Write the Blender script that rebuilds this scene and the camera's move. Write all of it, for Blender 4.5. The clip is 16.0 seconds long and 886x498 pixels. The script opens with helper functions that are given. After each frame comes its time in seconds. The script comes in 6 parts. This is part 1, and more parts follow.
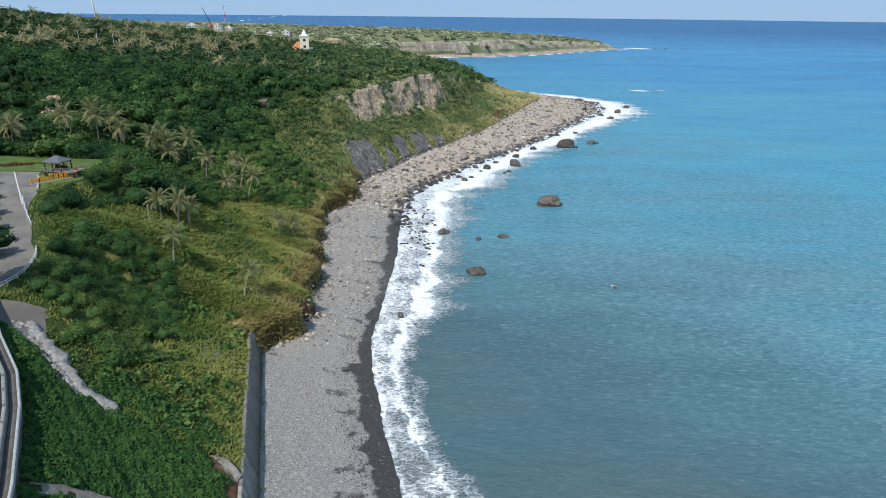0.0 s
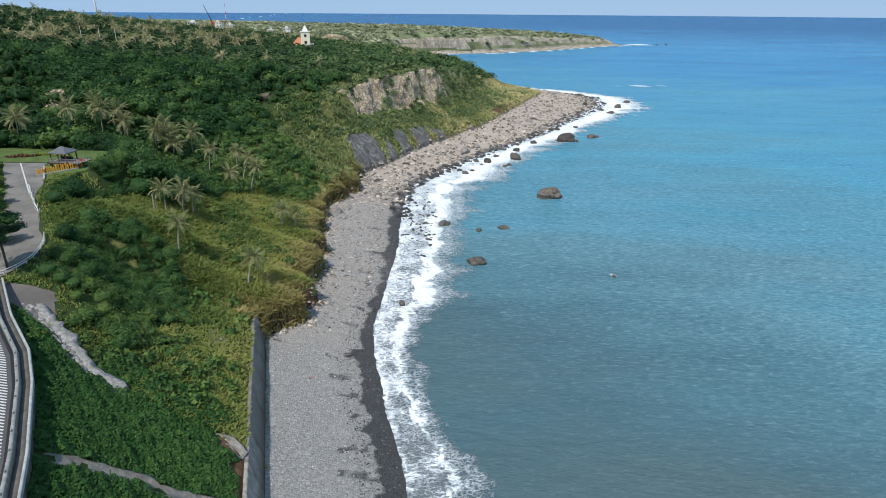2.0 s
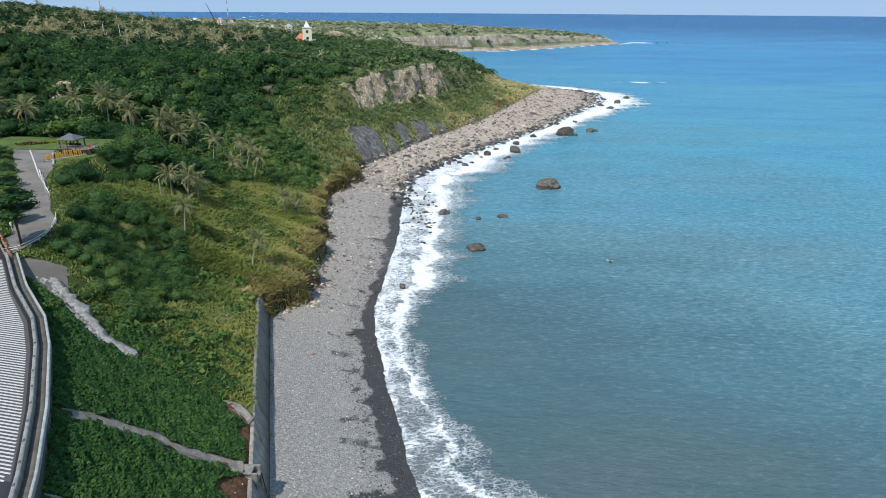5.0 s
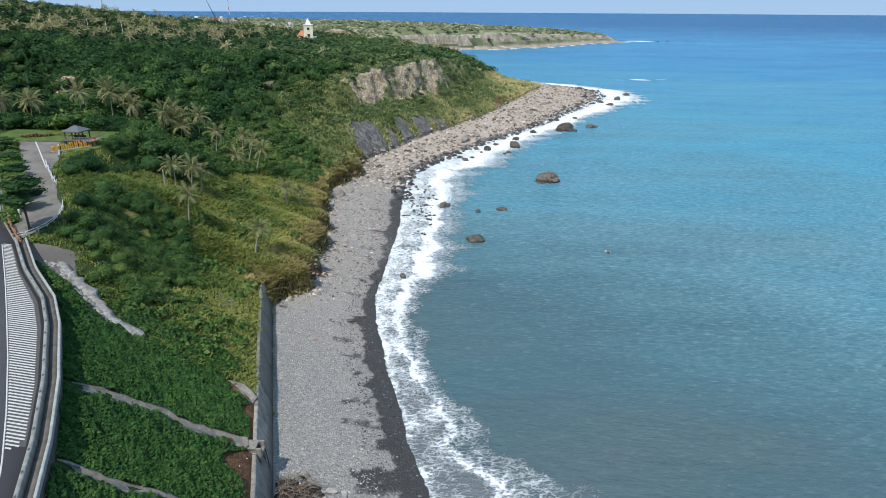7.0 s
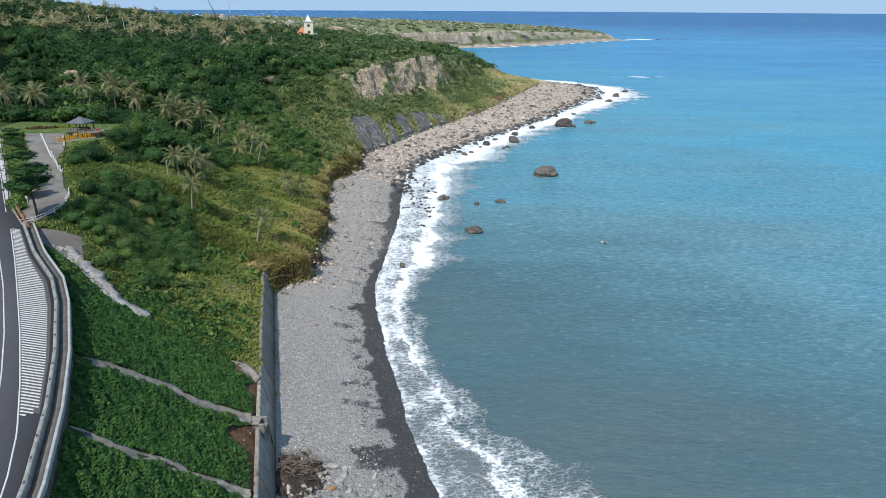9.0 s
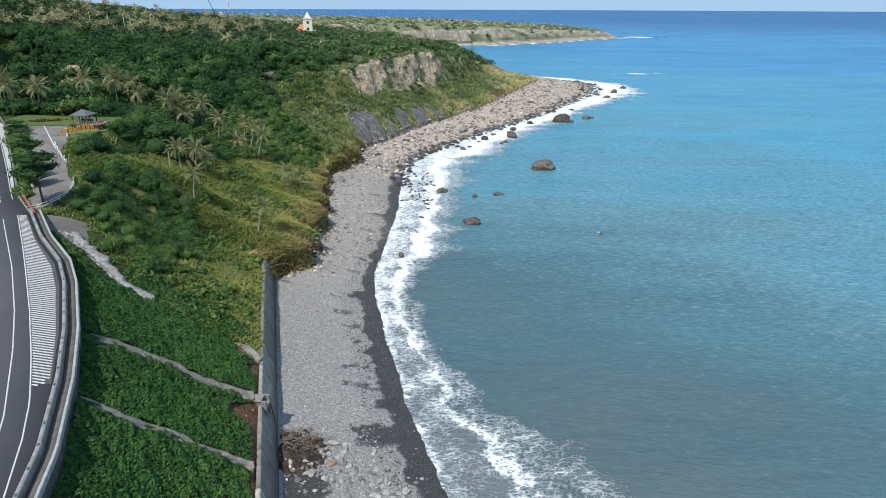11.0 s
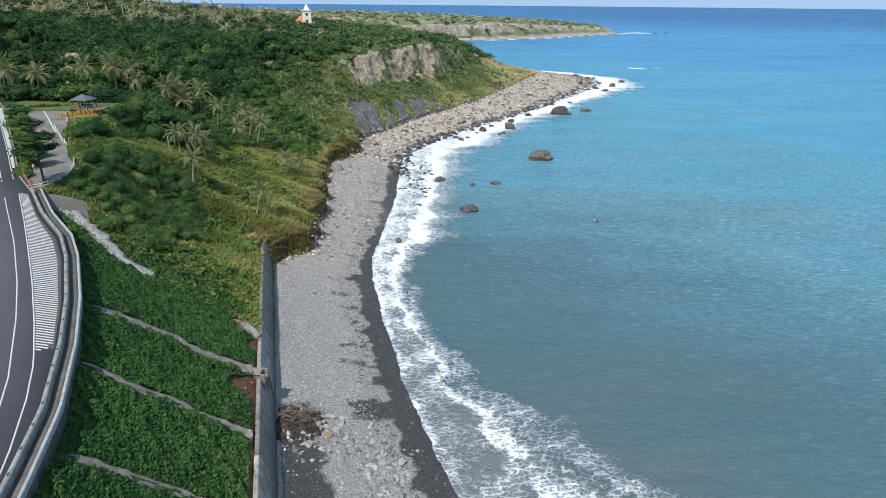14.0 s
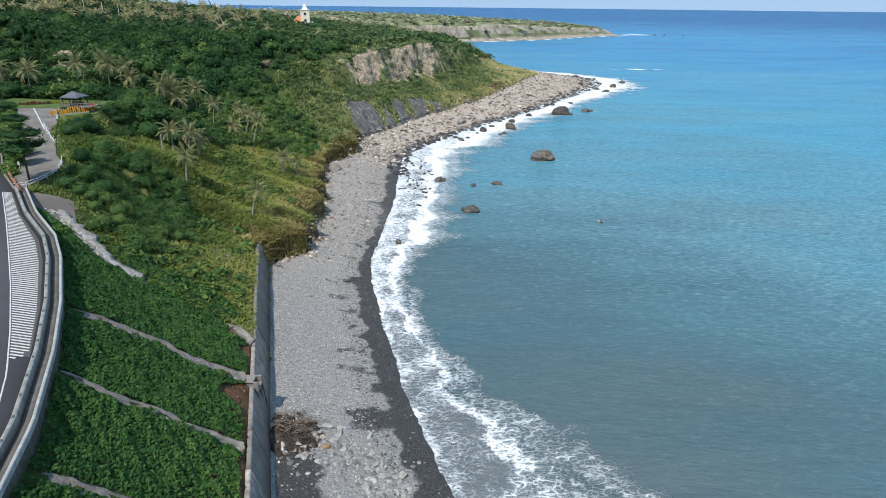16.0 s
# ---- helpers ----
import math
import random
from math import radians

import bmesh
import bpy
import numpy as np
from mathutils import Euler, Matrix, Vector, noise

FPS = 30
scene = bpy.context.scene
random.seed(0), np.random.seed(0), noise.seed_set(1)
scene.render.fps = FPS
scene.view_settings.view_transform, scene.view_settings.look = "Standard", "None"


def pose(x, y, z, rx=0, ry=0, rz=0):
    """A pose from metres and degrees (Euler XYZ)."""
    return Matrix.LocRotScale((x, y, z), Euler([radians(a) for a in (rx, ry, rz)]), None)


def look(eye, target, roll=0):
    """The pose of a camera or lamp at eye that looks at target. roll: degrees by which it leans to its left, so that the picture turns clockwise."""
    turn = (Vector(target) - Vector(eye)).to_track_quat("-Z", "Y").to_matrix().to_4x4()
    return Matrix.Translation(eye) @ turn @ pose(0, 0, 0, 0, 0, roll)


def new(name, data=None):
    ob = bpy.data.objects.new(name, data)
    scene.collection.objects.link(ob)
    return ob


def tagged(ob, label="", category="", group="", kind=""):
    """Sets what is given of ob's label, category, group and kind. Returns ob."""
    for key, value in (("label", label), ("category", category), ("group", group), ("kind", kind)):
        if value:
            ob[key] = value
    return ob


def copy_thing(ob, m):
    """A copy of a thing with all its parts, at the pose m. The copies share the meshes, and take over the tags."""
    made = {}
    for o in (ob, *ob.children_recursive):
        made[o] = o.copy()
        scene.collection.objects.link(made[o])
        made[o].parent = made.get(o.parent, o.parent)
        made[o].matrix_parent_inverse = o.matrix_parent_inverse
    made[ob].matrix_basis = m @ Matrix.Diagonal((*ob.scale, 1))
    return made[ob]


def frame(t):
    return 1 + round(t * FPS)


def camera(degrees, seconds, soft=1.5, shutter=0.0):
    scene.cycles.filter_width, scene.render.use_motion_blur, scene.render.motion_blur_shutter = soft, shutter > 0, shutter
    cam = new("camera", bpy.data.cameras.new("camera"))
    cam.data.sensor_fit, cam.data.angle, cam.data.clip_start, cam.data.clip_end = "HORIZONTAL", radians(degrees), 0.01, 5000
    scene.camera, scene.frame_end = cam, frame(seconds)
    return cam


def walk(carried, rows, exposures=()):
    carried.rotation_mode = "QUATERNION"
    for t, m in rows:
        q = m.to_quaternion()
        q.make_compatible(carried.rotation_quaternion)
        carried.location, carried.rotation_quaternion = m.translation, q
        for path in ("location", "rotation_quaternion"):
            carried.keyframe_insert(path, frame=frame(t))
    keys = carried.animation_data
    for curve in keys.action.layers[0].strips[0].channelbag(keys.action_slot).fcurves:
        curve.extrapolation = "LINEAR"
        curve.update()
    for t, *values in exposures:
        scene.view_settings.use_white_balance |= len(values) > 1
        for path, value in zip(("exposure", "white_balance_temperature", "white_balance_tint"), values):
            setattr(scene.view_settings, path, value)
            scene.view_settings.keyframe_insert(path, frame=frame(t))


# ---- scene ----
cam = camera(74.0, 16.0, 0.9)
PATH = [
    (0, (-0.956, 21.489, 65.818), (-0.947, 23.345, 65.073), 0.6),
    (0.5, (-1.039, 21.131, 65.431), (-1.031, 22.986, 64.684), 0.6),
    (1, (-0.899, 20.458, 65.049), (-0.893, 22.313, 64.3), 0.5),
    (2, (-0.857, 19.104, 64.49), (-0.852, 20.957, 63.738), 0.4),
    (3, (-0.635, 17.632, 63.892), (-0.632, 19.485, 63.138), 0.4),
    (4, (-0.515, 16.256, 63.047), (-0.513, 18.108, 62.294), 0.4),
    (6.5, (-0.188, 12.66, 61.355), (-0.19, 14.512, 60.6), 0.3),
    (7.5, (-0.03, 11.432, 60.571), (-0.033, 13.283, 59.815), 0.3),
    (8.5, (0.147, 9.877, 60.02), (0.144, 11.728, 59.261), 0.3),
    (9, (0.232, 9.105, 59.718), (0.229, 10.956, 58.959), 0.3),
    (11.5, (0.643, 5.419, 58.095), (0.642, 7.267, 57.33), 0.2),
    (12, (0.705, 4.55, 57.77), (0.704, 6.396, 57.0), 0.2),
    (12.5, (0.757, 3.864, 57.345), (0.757, 5.709, 56.574), 0.3),
    (13, (0.889, 3.418, 57.039), (0.891, 5.264, 56.268), 0.3),
    (13.5, (0.885, 3.535, 56.663), (0.888, 5.379, 55.889), 0.4),
    (14, (0.905, 4.033, 56.369), (0.909, 5.877, 55.596), 0.5),
    (14.5, (0.816, 4.816, 56.076), (0.821, 6.661, 55.305), 0.5),
    (15, (0.654, 5.751, 55.624), (0.662, 7.598, 54.855), 0.6),
    (15.5, (0.538, 6.677, 55.201), (0.546, 8.523, 54.433), 0.6),
    (16, (0.336, 7.629, 54.743), (0.345, 9.476, 53.976), 0.6),
]
walk(cam, [(t, look(eye, target, roll)) for t, eye, target, roll in PATH], [(0, -0.1), (4, -0.06), (9, 0.02), (12.5, 0.06), (16, 0.06)])

# ---- light ----
SUN_EL, SUN_AZ = 57.0, 209.0      # compass degrees from +y, clockwise
sun = new("sun", bpy.data.lights.new("sun", "SUN"))
sun.data.energy, sun.data.angle, sun.data.color = 4.6, radians(0.8), (1.0, 0.95, 0.88)
_az, _el = radians(SUN_AZ), radians(SUN_EL)
SUN_DIR = Vector((math.sin(_az) * math.cos(_el), math.cos(_az) * math.cos(_el), math.sin(_el)))
sun.matrix_world = look(SUN_DIR * 300, (0, 0, 0))

world = bpy.data.worlds.new("sky")
scene.world = world
world.use_nodes = True
wn, wl = world.node_tree.nodes, world.node_tree.links
sky = wn.new("ShaderNodeTexSky")
sky.sky_type, sky.sun_disc = "NISHITA", False
sky.sun_elevation, sky.sun_rotation = radians(SUN_EL), radians(SUN_AZ)
sky.air_density, sky.dust_density, sky.ozone_density, sky.altitude = 1.0, 0.0, 4.0, 800
haze = wn.new("ShaderNodeMix")           # thin high cloud, even over the whole sky
haze.data_type = "RGBA"
haze.inputs[0].default_value = 0.92
haze.inputs[7].default_value = (3.5, 5.6, 8.5, 1)
wl.new(sky.outputs[0], haze.inputs[6])
wl.new(haze.outputs[2], wn["Background"].inputs[0])
wn["Background"].inputs[1].default_value = 0.1


# ---- materials ----
class Mat:
    """A node material, with short calls for the nodes that most surfaces share."""

    def __init__(self, name, rough=0.85, spec=0.3):
        self.m = bpy.data.materials.new(name)
        self.m.use_nodes = True
        self.n, self.l = self.m.node_tree.nodes, self.m.node_tree.links
        self.b = self.n["Principled BSDF"]
        self.b.inputs["Roughness"].default_value = rough
        self.b.inputs["Specular IOR Level"].default_value = spec
        self.pos = self.n.new("ShaderNodeNewGeometry").outputs["Position"]

    def set(self, socket, v):
        if hasattr(v, "links"):
            self.l.new(v, socket)
        else:
            socket.default_value = v

    def mapped(self, scale, rot=(0, 0, 0)):
        k = self.n.new("ShaderNodeMapping")
        k.inputs["Scale"].default_value = scale
        k.inputs["Rotation"].default_value = [radians(a) for a in rot]
        self.l.new(self.pos, k.inputs[0])
        return k.outputs[0]

    def noise(self, scale, detail=4, rough=0.55, vec=None, dist=0.0):
        k = self.n.new("ShaderNodeTexNoise")
        k.inputs["Scale"].default_value, k.inputs["Detail"].default_value = scale, detail
        k.inputs["Roughness"].default_value, k.inputs["Distortion"].default_value = rough, dist
        self.l.new(vec if vec is not None else self.pos, k.inputs["Vector"])
        return k.outputs["Fac"]

    def cells(self, scale, out="Distance", feature="F1", vec=None):
        k = self.n.new("ShaderNodeTexVoronoi")
        k.feature = feature
        k.inputs["Scale"].default_value = scale
        self.l.new(vec if vec is not None else self.pos, k.inputs["Vector"])
        return k.outputs[out]

    def ramp(self, fac, *stops):
        k = self.n.new("ShaderNodeValToRGB")
        e = k.color_ramp.elements
        while len(e) < len(stops):
            e.new(0.5)
        for el, (p, c) in zip(e, stops):
            el.position = p
            el.color = (*c, 1) if hasattr(c, "__len__") else (c, c, c, 1)
        self.set(k.inputs[0], fac)
        return k.outputs[0]

    def mix(self, fac, a, b, kind="MIX"):
        k = self.n.new("ShaderNodeMix")
        k.data_type, k.blend_type = "RGBA", kind
        for s, v in ((k.inputs[0], fac), (k.inputs[6], a), (k.inputs[7], b)):
            if isinstance(v, tuple) and len(v) == 3:
                v = (*v, 1)
            self.set(s, v)
        return k.outputs[2]

    def math(self, op, a, b=0.0, c=0.0, clamp=False):
        k = self.n.new("ShaderNodeMath")
        k.operation, k.use_clamp = op, clamp
        for s, v in zip(k.inputs, (a, b, c)):
            self.set(s, v)
        return k.outputs[0]

    def attr(self, name, out="Fac"):
        k = self.n.new("ShaderNodeAttribute")
        k.attribute_name = name
        return k.outputs[out]

    def rand(self):
        return self.n.new("ShaderNodeObjectInfo").outputs["Random"]

    def bump(self, h, dist, strength=1.0):
        k = self.n.new("ShaderNodeBump")
        k.inputs["Distance"].default_value, k.inputs["Strength"].default_value = dist, strength
        self.l.new(h, k.inputs["Height"])
        self.l.new(k.outputs[0], self.b.inputs["Normal"])
        return self

    def colour(self, v):
        if isinstance(v, tuple):
            v = (*v, 1)
        self.set(self.b.inputs["Base Color"], v)
        return self


def plain(name, col, rough=0.7, spec=0.3, metal=0.0, vary=0.25, scale=2.0):
    """A painted or worn surface: one colour with blotches and grain."""
    k = Mat(name, rough, spec)
    k.b.inputs["Metallic"].default_value = metal
    a = k.noise(scale, 5)
    b = k.noise(scale * 9, 3)
    dark = tuple(c * (1 - vary) for c in col)
    lite = tuple(min(1, c * (1 + vary * 0.6)) for c in col)
    k.colour(k.mix(k.math("MULTIPLY", b, 0.4), k.ramp(a, (0.3, dark), (0.7, lite)), dark))
    k.bump(b, 0.02, 0.4)
    return k.m


def leafy(name, dark, mid, lite, trans=0.25, mottle=0.55):
    """Foliage: shade by the leaf's own tint, blotches of the stand, and some light through the leaf."""
    k = Mat(name, 0.65, 0.12)
    tint = k.attr("tint")
    stand = k.noise(0.05, 3)
    spray = k.noise(2.2, 5, 0.75)
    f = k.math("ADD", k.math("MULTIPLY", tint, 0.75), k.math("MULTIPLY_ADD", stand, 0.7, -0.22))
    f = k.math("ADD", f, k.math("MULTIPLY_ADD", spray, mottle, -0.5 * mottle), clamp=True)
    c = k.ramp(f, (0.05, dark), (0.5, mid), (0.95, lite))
    k.colour(c)
    t = k.n.new("ShaderNodeBsdfTranslucent")
    k.l.new(c, t.inputs[0])
    s = k.n.new("ShaderNodeMixShader")
    s.inputs[0].default_value = trans
    k.l.new(k.b.outputs[0], s.inputs[1])
    k.l.new(t.outputs[0], s.inputs[2])
    k.l.new(s.outputs[0], k.n["Material Output"].inputs[0])
    return k.m


def mat_gravel():
    k = Mat("shingle", 0.85, 0.25)
    stones = k.cells(3.3, "Color")
    small = k.cells(9.0, "Color")
    edge = k.cells(3.3)
    patch = k.noise(0.09, 4)
    wet = k.math("MULTIPLY_ADD", k.math("ADD", k.attr("wet"), k.math("MULTIPLY", k.math("SUBTRACT", k.noise(0.9, 5, 0.7), 0.5), 0.9)), 3.0, -1.0, clamp=True)
    wet = k.math("MULTIPLY", wet, k.ramp(k.attr("wet"), (0.02, 0.0), (0.12, 1.0)))
    g = k.ramp(k.noise(1.0, 2, vec=stones), (0.25, (0.07, 0.068, 0.064)), (0.5, (0.225, 0.217, 0.204)), (0.72, (0.46, 0.445, 0.415)))
    h = k.ramp(k.noise(1.0, 2, vec=small), (0.25, (0.09, 0.088, 0.084)), (0.75, (0.36, 0.348, 0.325)))
    c = k.mix(0.5, g, h)
    c = k.mix(k.ramp(patch, (0.35, 0.0), (0.7, 0.4)), c, (0.23, 0.22, 0.21), "MIX")
    warm = k.mix(k.attr("warm"), c, k.mix(0.72, c, (0.44, 0.365, 0.295)))
    k.colour(k.mix(k.math("MULTIPLY", wet, 0.95, clamp=True), warm, k.mix(0.88, warm, (0.01, 0.0105, 0.0115))))
    k.set(k.b.inputs["Roughness"], k.math("MULTIPLY_ADD", wet, -0.35, 0.85))
    k.bump(k.math("SUBTRACT", 0.0, k.math("ADD", edge, k.math("MULTIPLY", k.cells(9.0), 0.5))), 0.12, 1.0)
    return k.m


def mat_turf():
    k = Mat("turf", 0.9, 0.15)
    a, b = k.noise(0.06, 4), k.noise(1.3, 5, 0.7)
    c = k.ramp(a, (0.35, (0.025, 0.05, 0.014)), (0.6, (0.055, 0.085, 0.022)), (0.75, (0.1, 0.105, 0.035)))
    k.colour(k.mix(k.ramp(b, (0.35, 0.7), (0.65, 0.0)), c, (0.03, 0.045, 0.015)))
    k.bump(b, 0.5, 0.8)
    return k.m


def mat_cliff(name, dark, mid, lite, streak, size=1.0):
    k = Mat(name, 0.9, 0.2)
    v = k.mapped((0.5, 0.5, 0.09))
    a = k.noise(0.9 * size, 6, 0.65, vec=v, dist=0.6)
    b = k.noise(1.2 * size, 5, 0.7)
    c = k.ramp(a, (0.3, dark), (0.5, mid), (0.72, lite))
    k.colour(k.mix(k.ramp(b, (0.4, 0.6), (0.62, 0.0)), c, streak))
    k.bump(k.math("ADD", a, k.math("MULTIPLY", b, 0.6)), 1.0, 1.0)
    return k.m


def mat_crumbling(name, dark, mid, lite, gap):
    """Blocky, crumbling rock: pale lumps with dark gaps between them and rain-washed stains."""
    k = Mat(name, 0.92, 0.15)
    wide, fine = k.noise(0.35, 5, 0.6), k.noise(2.4, 6, 0.75)
    bent = k.mix(1.0, k.pos, k.math("MULTIPLY", fine, 1.2), "ADD")
    lump, edge = k.cells(0.75, "Color", vec=bent), k.cells(0.75, feature="DISTANCE_TO_EDGE", vec=bent)
    c = k.ramp(k.math("ADD", k.math("MULTIPLY", wide, 0.6), k.math("MULTIPLY", k.noise(1.0, 2, vec=lump), 0.45)), (0.35, dark), (0.52, mid), (0.72, lite))
    c = k.mix(k.ramp(edge, (0.0, 0.8), (0.13, 0.0)), c, gap)
    k.colour(k.mix(k.ramp(fine, (0.38, 0.7), (0.52, 0.0)), c, gap))
    k.bump(k.math("ADD", fine, k.math("MULTIPLY", edge, 1.2)), 0.7, 1.0)
    return k.m


def mat_rock(name, dark, mid, lite):
    k = Mat(name, 0.75, 0.35)
    a, b = k.noise(1.1, 6, 0.6), k.noise(6.0, 4, 0.6)
    c = k.ramp(a, (0.3, dark), (0.5, mid), (0.75, lite))
    k.colour(k.mix(k.math("MULTIPLY", k.rand(), 0.35), k.mix(k.ramp(b, (0.4, 0.5), (0.6, 0.0)), c, dark), lite))
    k.bump(b, 0.12, 0.8)
    return k.m


def mat_concrete(name, col, streaks=0.5, panels=0.0):
    k = Mat(name, 0.85, 0.25)
    a, b = k.noise(0.35, 5, 0.6), k.noise(5.0, 4)
    s = k.noise(1.6, 5, 0.6, vec=k.mapped((1.0, 1.0, 0.12)))
    dark = tuple(c * 0.5 for c in col)
    c = k.mix(k.ramp(a, (0.35, 0.75), (0.65, 0.0)), col, tuple(x * 0.66 for x in col))
    c = k.mix(k.math("MULTIPLY", k.ramp(s, (0.42, 1.0), (0.6, 0.0)), streaks), c, dark)
    c = k.mix(k.math("MULTIPLY", k.rand(), panels), c, dark)
    k.colour(k.mix(k.math("MULTIPLY", b, 0.3), c, dark))
    k.bump(b, 0.02, 0.5)
    return k.m


def mat_seawall():
    """Weathered concrete: pale above, stained dark below a ragged damp line, with runs from the top."""
    k = Mat("seawall_concrete", 0.85, 0.25)
    z = k.n.new("ShaderNodeSeparateXYZ")
    k.l.new(k.pos, z.inputs[0])
    a, b = k.noise(0.5, 5, 0.65), k.noise(5.0, 4)
    run = k.noise(1.5, 6, 0.7, vec=k.mapped((1.0, 1.0, 0.1)))
    c = k.ramp(run, (0.36, (0.19, 0.172, 0.145)), (0.5, (0.42, 0.39, 0.335)), (0.66, (0.58, 0.545, 0.48)))
    c = k.mix(k.ramp(a, (0.4, 0.55), (0.62, 0.0)), c, (0.17, 0.155, 0.13))
    damp = k.math("ADD", k.math("MULTIPLY", z.outputs[2], -0.42), k.math("MULTIPLY_ADD", run, 2.4, 1.35), clamp=True)
    c = k.mix(k.math("MULTIPLY", damp, 0.75), c, (0.075, 0.068, 0.058))
    c = k.mix(k.math("MULTIPLY", k.rand(), 0.75), c, (0.13, 0.12, 0.108))
    k.colour(k.mix(k.math("MULTIPLY", b, 0.3), c, (0.14, 0.13, 0.115)))
    k.bump(b, 0.03, 0.5)
    return k.m


def mat_asphalt(name, col, patchy=0.5):
    k = Mat(name, 0.9, 0.25)
    a, b = k.noise(0.22, 5, 0.6), k.noise(18.0, 3)
    c = k.mix(k.ramp(a, (0.4, 0.0), (0.62, patchy)), col, tuple(x * 0.45 for x in col))
    k.colour(k.mix(k.math("MULTIPLY", b, 0.5), c, tuple(min(1, x * 1.5) for x in col)))
    k.bump(b, 0.01, 0.4)
    return k.m


def mat_sea():
    k = Mat("sea_water", 0.12, 0.25)
    k.b.inputs["IOR"].default_value = 1.333
    depth, foam = k.attr("offshore"), k.attr("foam")
    big = k.noise(0.006, 4, 0.55, vec=k.mapped((1.0, 2.2, 1.0), (0, 0, 24)))
    mid = k.noise(0.03, 4, 0.6, vec=k.mapped((0.6, 2.0, 1.0), (0, 0, 20)))
    f = k.math("ADD", depth, k.math("MULTIPLY_ADD", big, 0.5, -0.25), clamp=True)
    body = k.ramp(f, (0.0, (0.088, 0.12, 0.124)), (0.055, (0.074, 0.118, 0.13)), (0.1, (0.066, 0.126, 0.145)), (0.24, (0.098, 0.22, 0.264)), (0.42, (0.058, 0.265, 0.372)), (0.7, (0.016, 0.195, 0.39)), (1.0, (0.002, 0.08, 0.215)))
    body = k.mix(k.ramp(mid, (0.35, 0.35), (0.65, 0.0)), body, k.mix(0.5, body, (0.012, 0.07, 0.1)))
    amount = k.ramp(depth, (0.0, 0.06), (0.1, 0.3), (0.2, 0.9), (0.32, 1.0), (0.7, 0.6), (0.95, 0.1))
    # chop and ripple: dark wave sides and pale sky glints painted into the water colour
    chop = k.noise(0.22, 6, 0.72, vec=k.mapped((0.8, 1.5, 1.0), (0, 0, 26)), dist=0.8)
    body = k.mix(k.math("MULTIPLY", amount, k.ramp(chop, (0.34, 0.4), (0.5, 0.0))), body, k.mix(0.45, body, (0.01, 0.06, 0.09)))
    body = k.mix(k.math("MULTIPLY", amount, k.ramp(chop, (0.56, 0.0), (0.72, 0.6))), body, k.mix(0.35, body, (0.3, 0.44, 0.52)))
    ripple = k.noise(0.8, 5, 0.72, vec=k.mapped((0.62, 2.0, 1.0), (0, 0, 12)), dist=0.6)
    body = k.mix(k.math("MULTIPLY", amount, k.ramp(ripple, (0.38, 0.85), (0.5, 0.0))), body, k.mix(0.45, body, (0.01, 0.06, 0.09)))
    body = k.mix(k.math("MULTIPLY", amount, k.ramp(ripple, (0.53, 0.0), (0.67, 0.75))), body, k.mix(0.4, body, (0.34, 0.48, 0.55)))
    # surf: a solid band that breaks up into lace
    bent = k.mix(1.0, k.pos, k.math("MULTIPLY", k.noise(0.5, 4, 0.65), 2.6), "ADD")
    bent = k.mix(1.0, bent, k.mix(1.0, (2.0, 0.0, 0.0), k.noise(0.9, 3, 0.6, vec=bent), "MULTIPLY"), "ADD")
    drawn = k.n.new("ShaderNodeMapping")
    drawn.inputs["Scale"].default_value = (0.55, 1.35, 1.0)
    k.l.new(bent, drawn.inputs[0])
    drawn = drawn.outputs[0]
    e1, e2 = k.cells(0.95, feature="DISTANCE_TO_EDGE", vec=drawn), k.cells(2.5, feature="DISTANCE_TO_EDGE", vec=drawn)
    r1 = k.math("SUBTRACT", 1.0, k.math("MULTIPLY", e1, 5.5), clamp=True)
    r2 = k.math("SUBTRACT", 1.0, k.math("MULTIPLY", e2, 4.5), clamp=True)
    net = k.math("MAXIMUM", r1, k.math("MULTIPLY", r2, 0.75))
    warp = k.noise(0.4, 6, 0.75, vec=k.mapped((0.6, 1.5, 1.0)), dist=1.0)
    fine = k.noise(3.4, 6, 0.85, vec=k.mapped((0.55, 1.5, 1.0)), dist=0.6)
    tex = k.math("ADD", k.math("MULTIPLY", net, 0.5), k.math("ADD", k.math("MULTIPLY", warp, 0.36), k.math("MULTIPLY", fine, 0.62)))
    m = k.math("SUBTRACT", k.math("ADD", k.math("MULTIPLY", foam, 1.15), tex), 1.21)
    m = k.math("MULTIPLY", k.math("MULTIPLY", m, 3.0, clamp=True), k.ramp(foam, (0.03, 0.0), (0.16, 1.0)), clamp=True)
    milky = k.math("MULTIPLY", k.math("SUBTRACT", k.math("ADD", foam, k.math("MULTIPLY", warp, 0.9)), 0.42), 1.3, clamp=True)
    milky = k.math("MULTIPLY", milky, k.ramp(foam, (0.25, 0.0), (0.7, 0.35)))
    body = k.mix(k.math("MULTIPLY", k.attr("swash"), 0.85), body, (0.14, 0.155, 0.16))
    body = k.mix(milky, body, (0.33, 0.42, 0.44))
    froth = k.ramp(k.noise(1.1, 5, 0.75, dist=0.5), (0.3, (0.55, 0.6, 0.62)), (0.6, (0.84, 0.86, 0.87)))
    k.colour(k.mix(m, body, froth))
    k.set(k.b.inputs["Roughness"], k.math("MULTIPLY_ADD", m, 0.6, 0.25))
    k.set(k.b.inputs["Specular IOR Level"], k.math("MULTIPLY_ADD", depth, -0.22, 0.25))
    w1 = k.noise(0.16, 5, 0.6, vec=k.mapped((0.8, 1.8, 1.0), (0, 0, 22)))
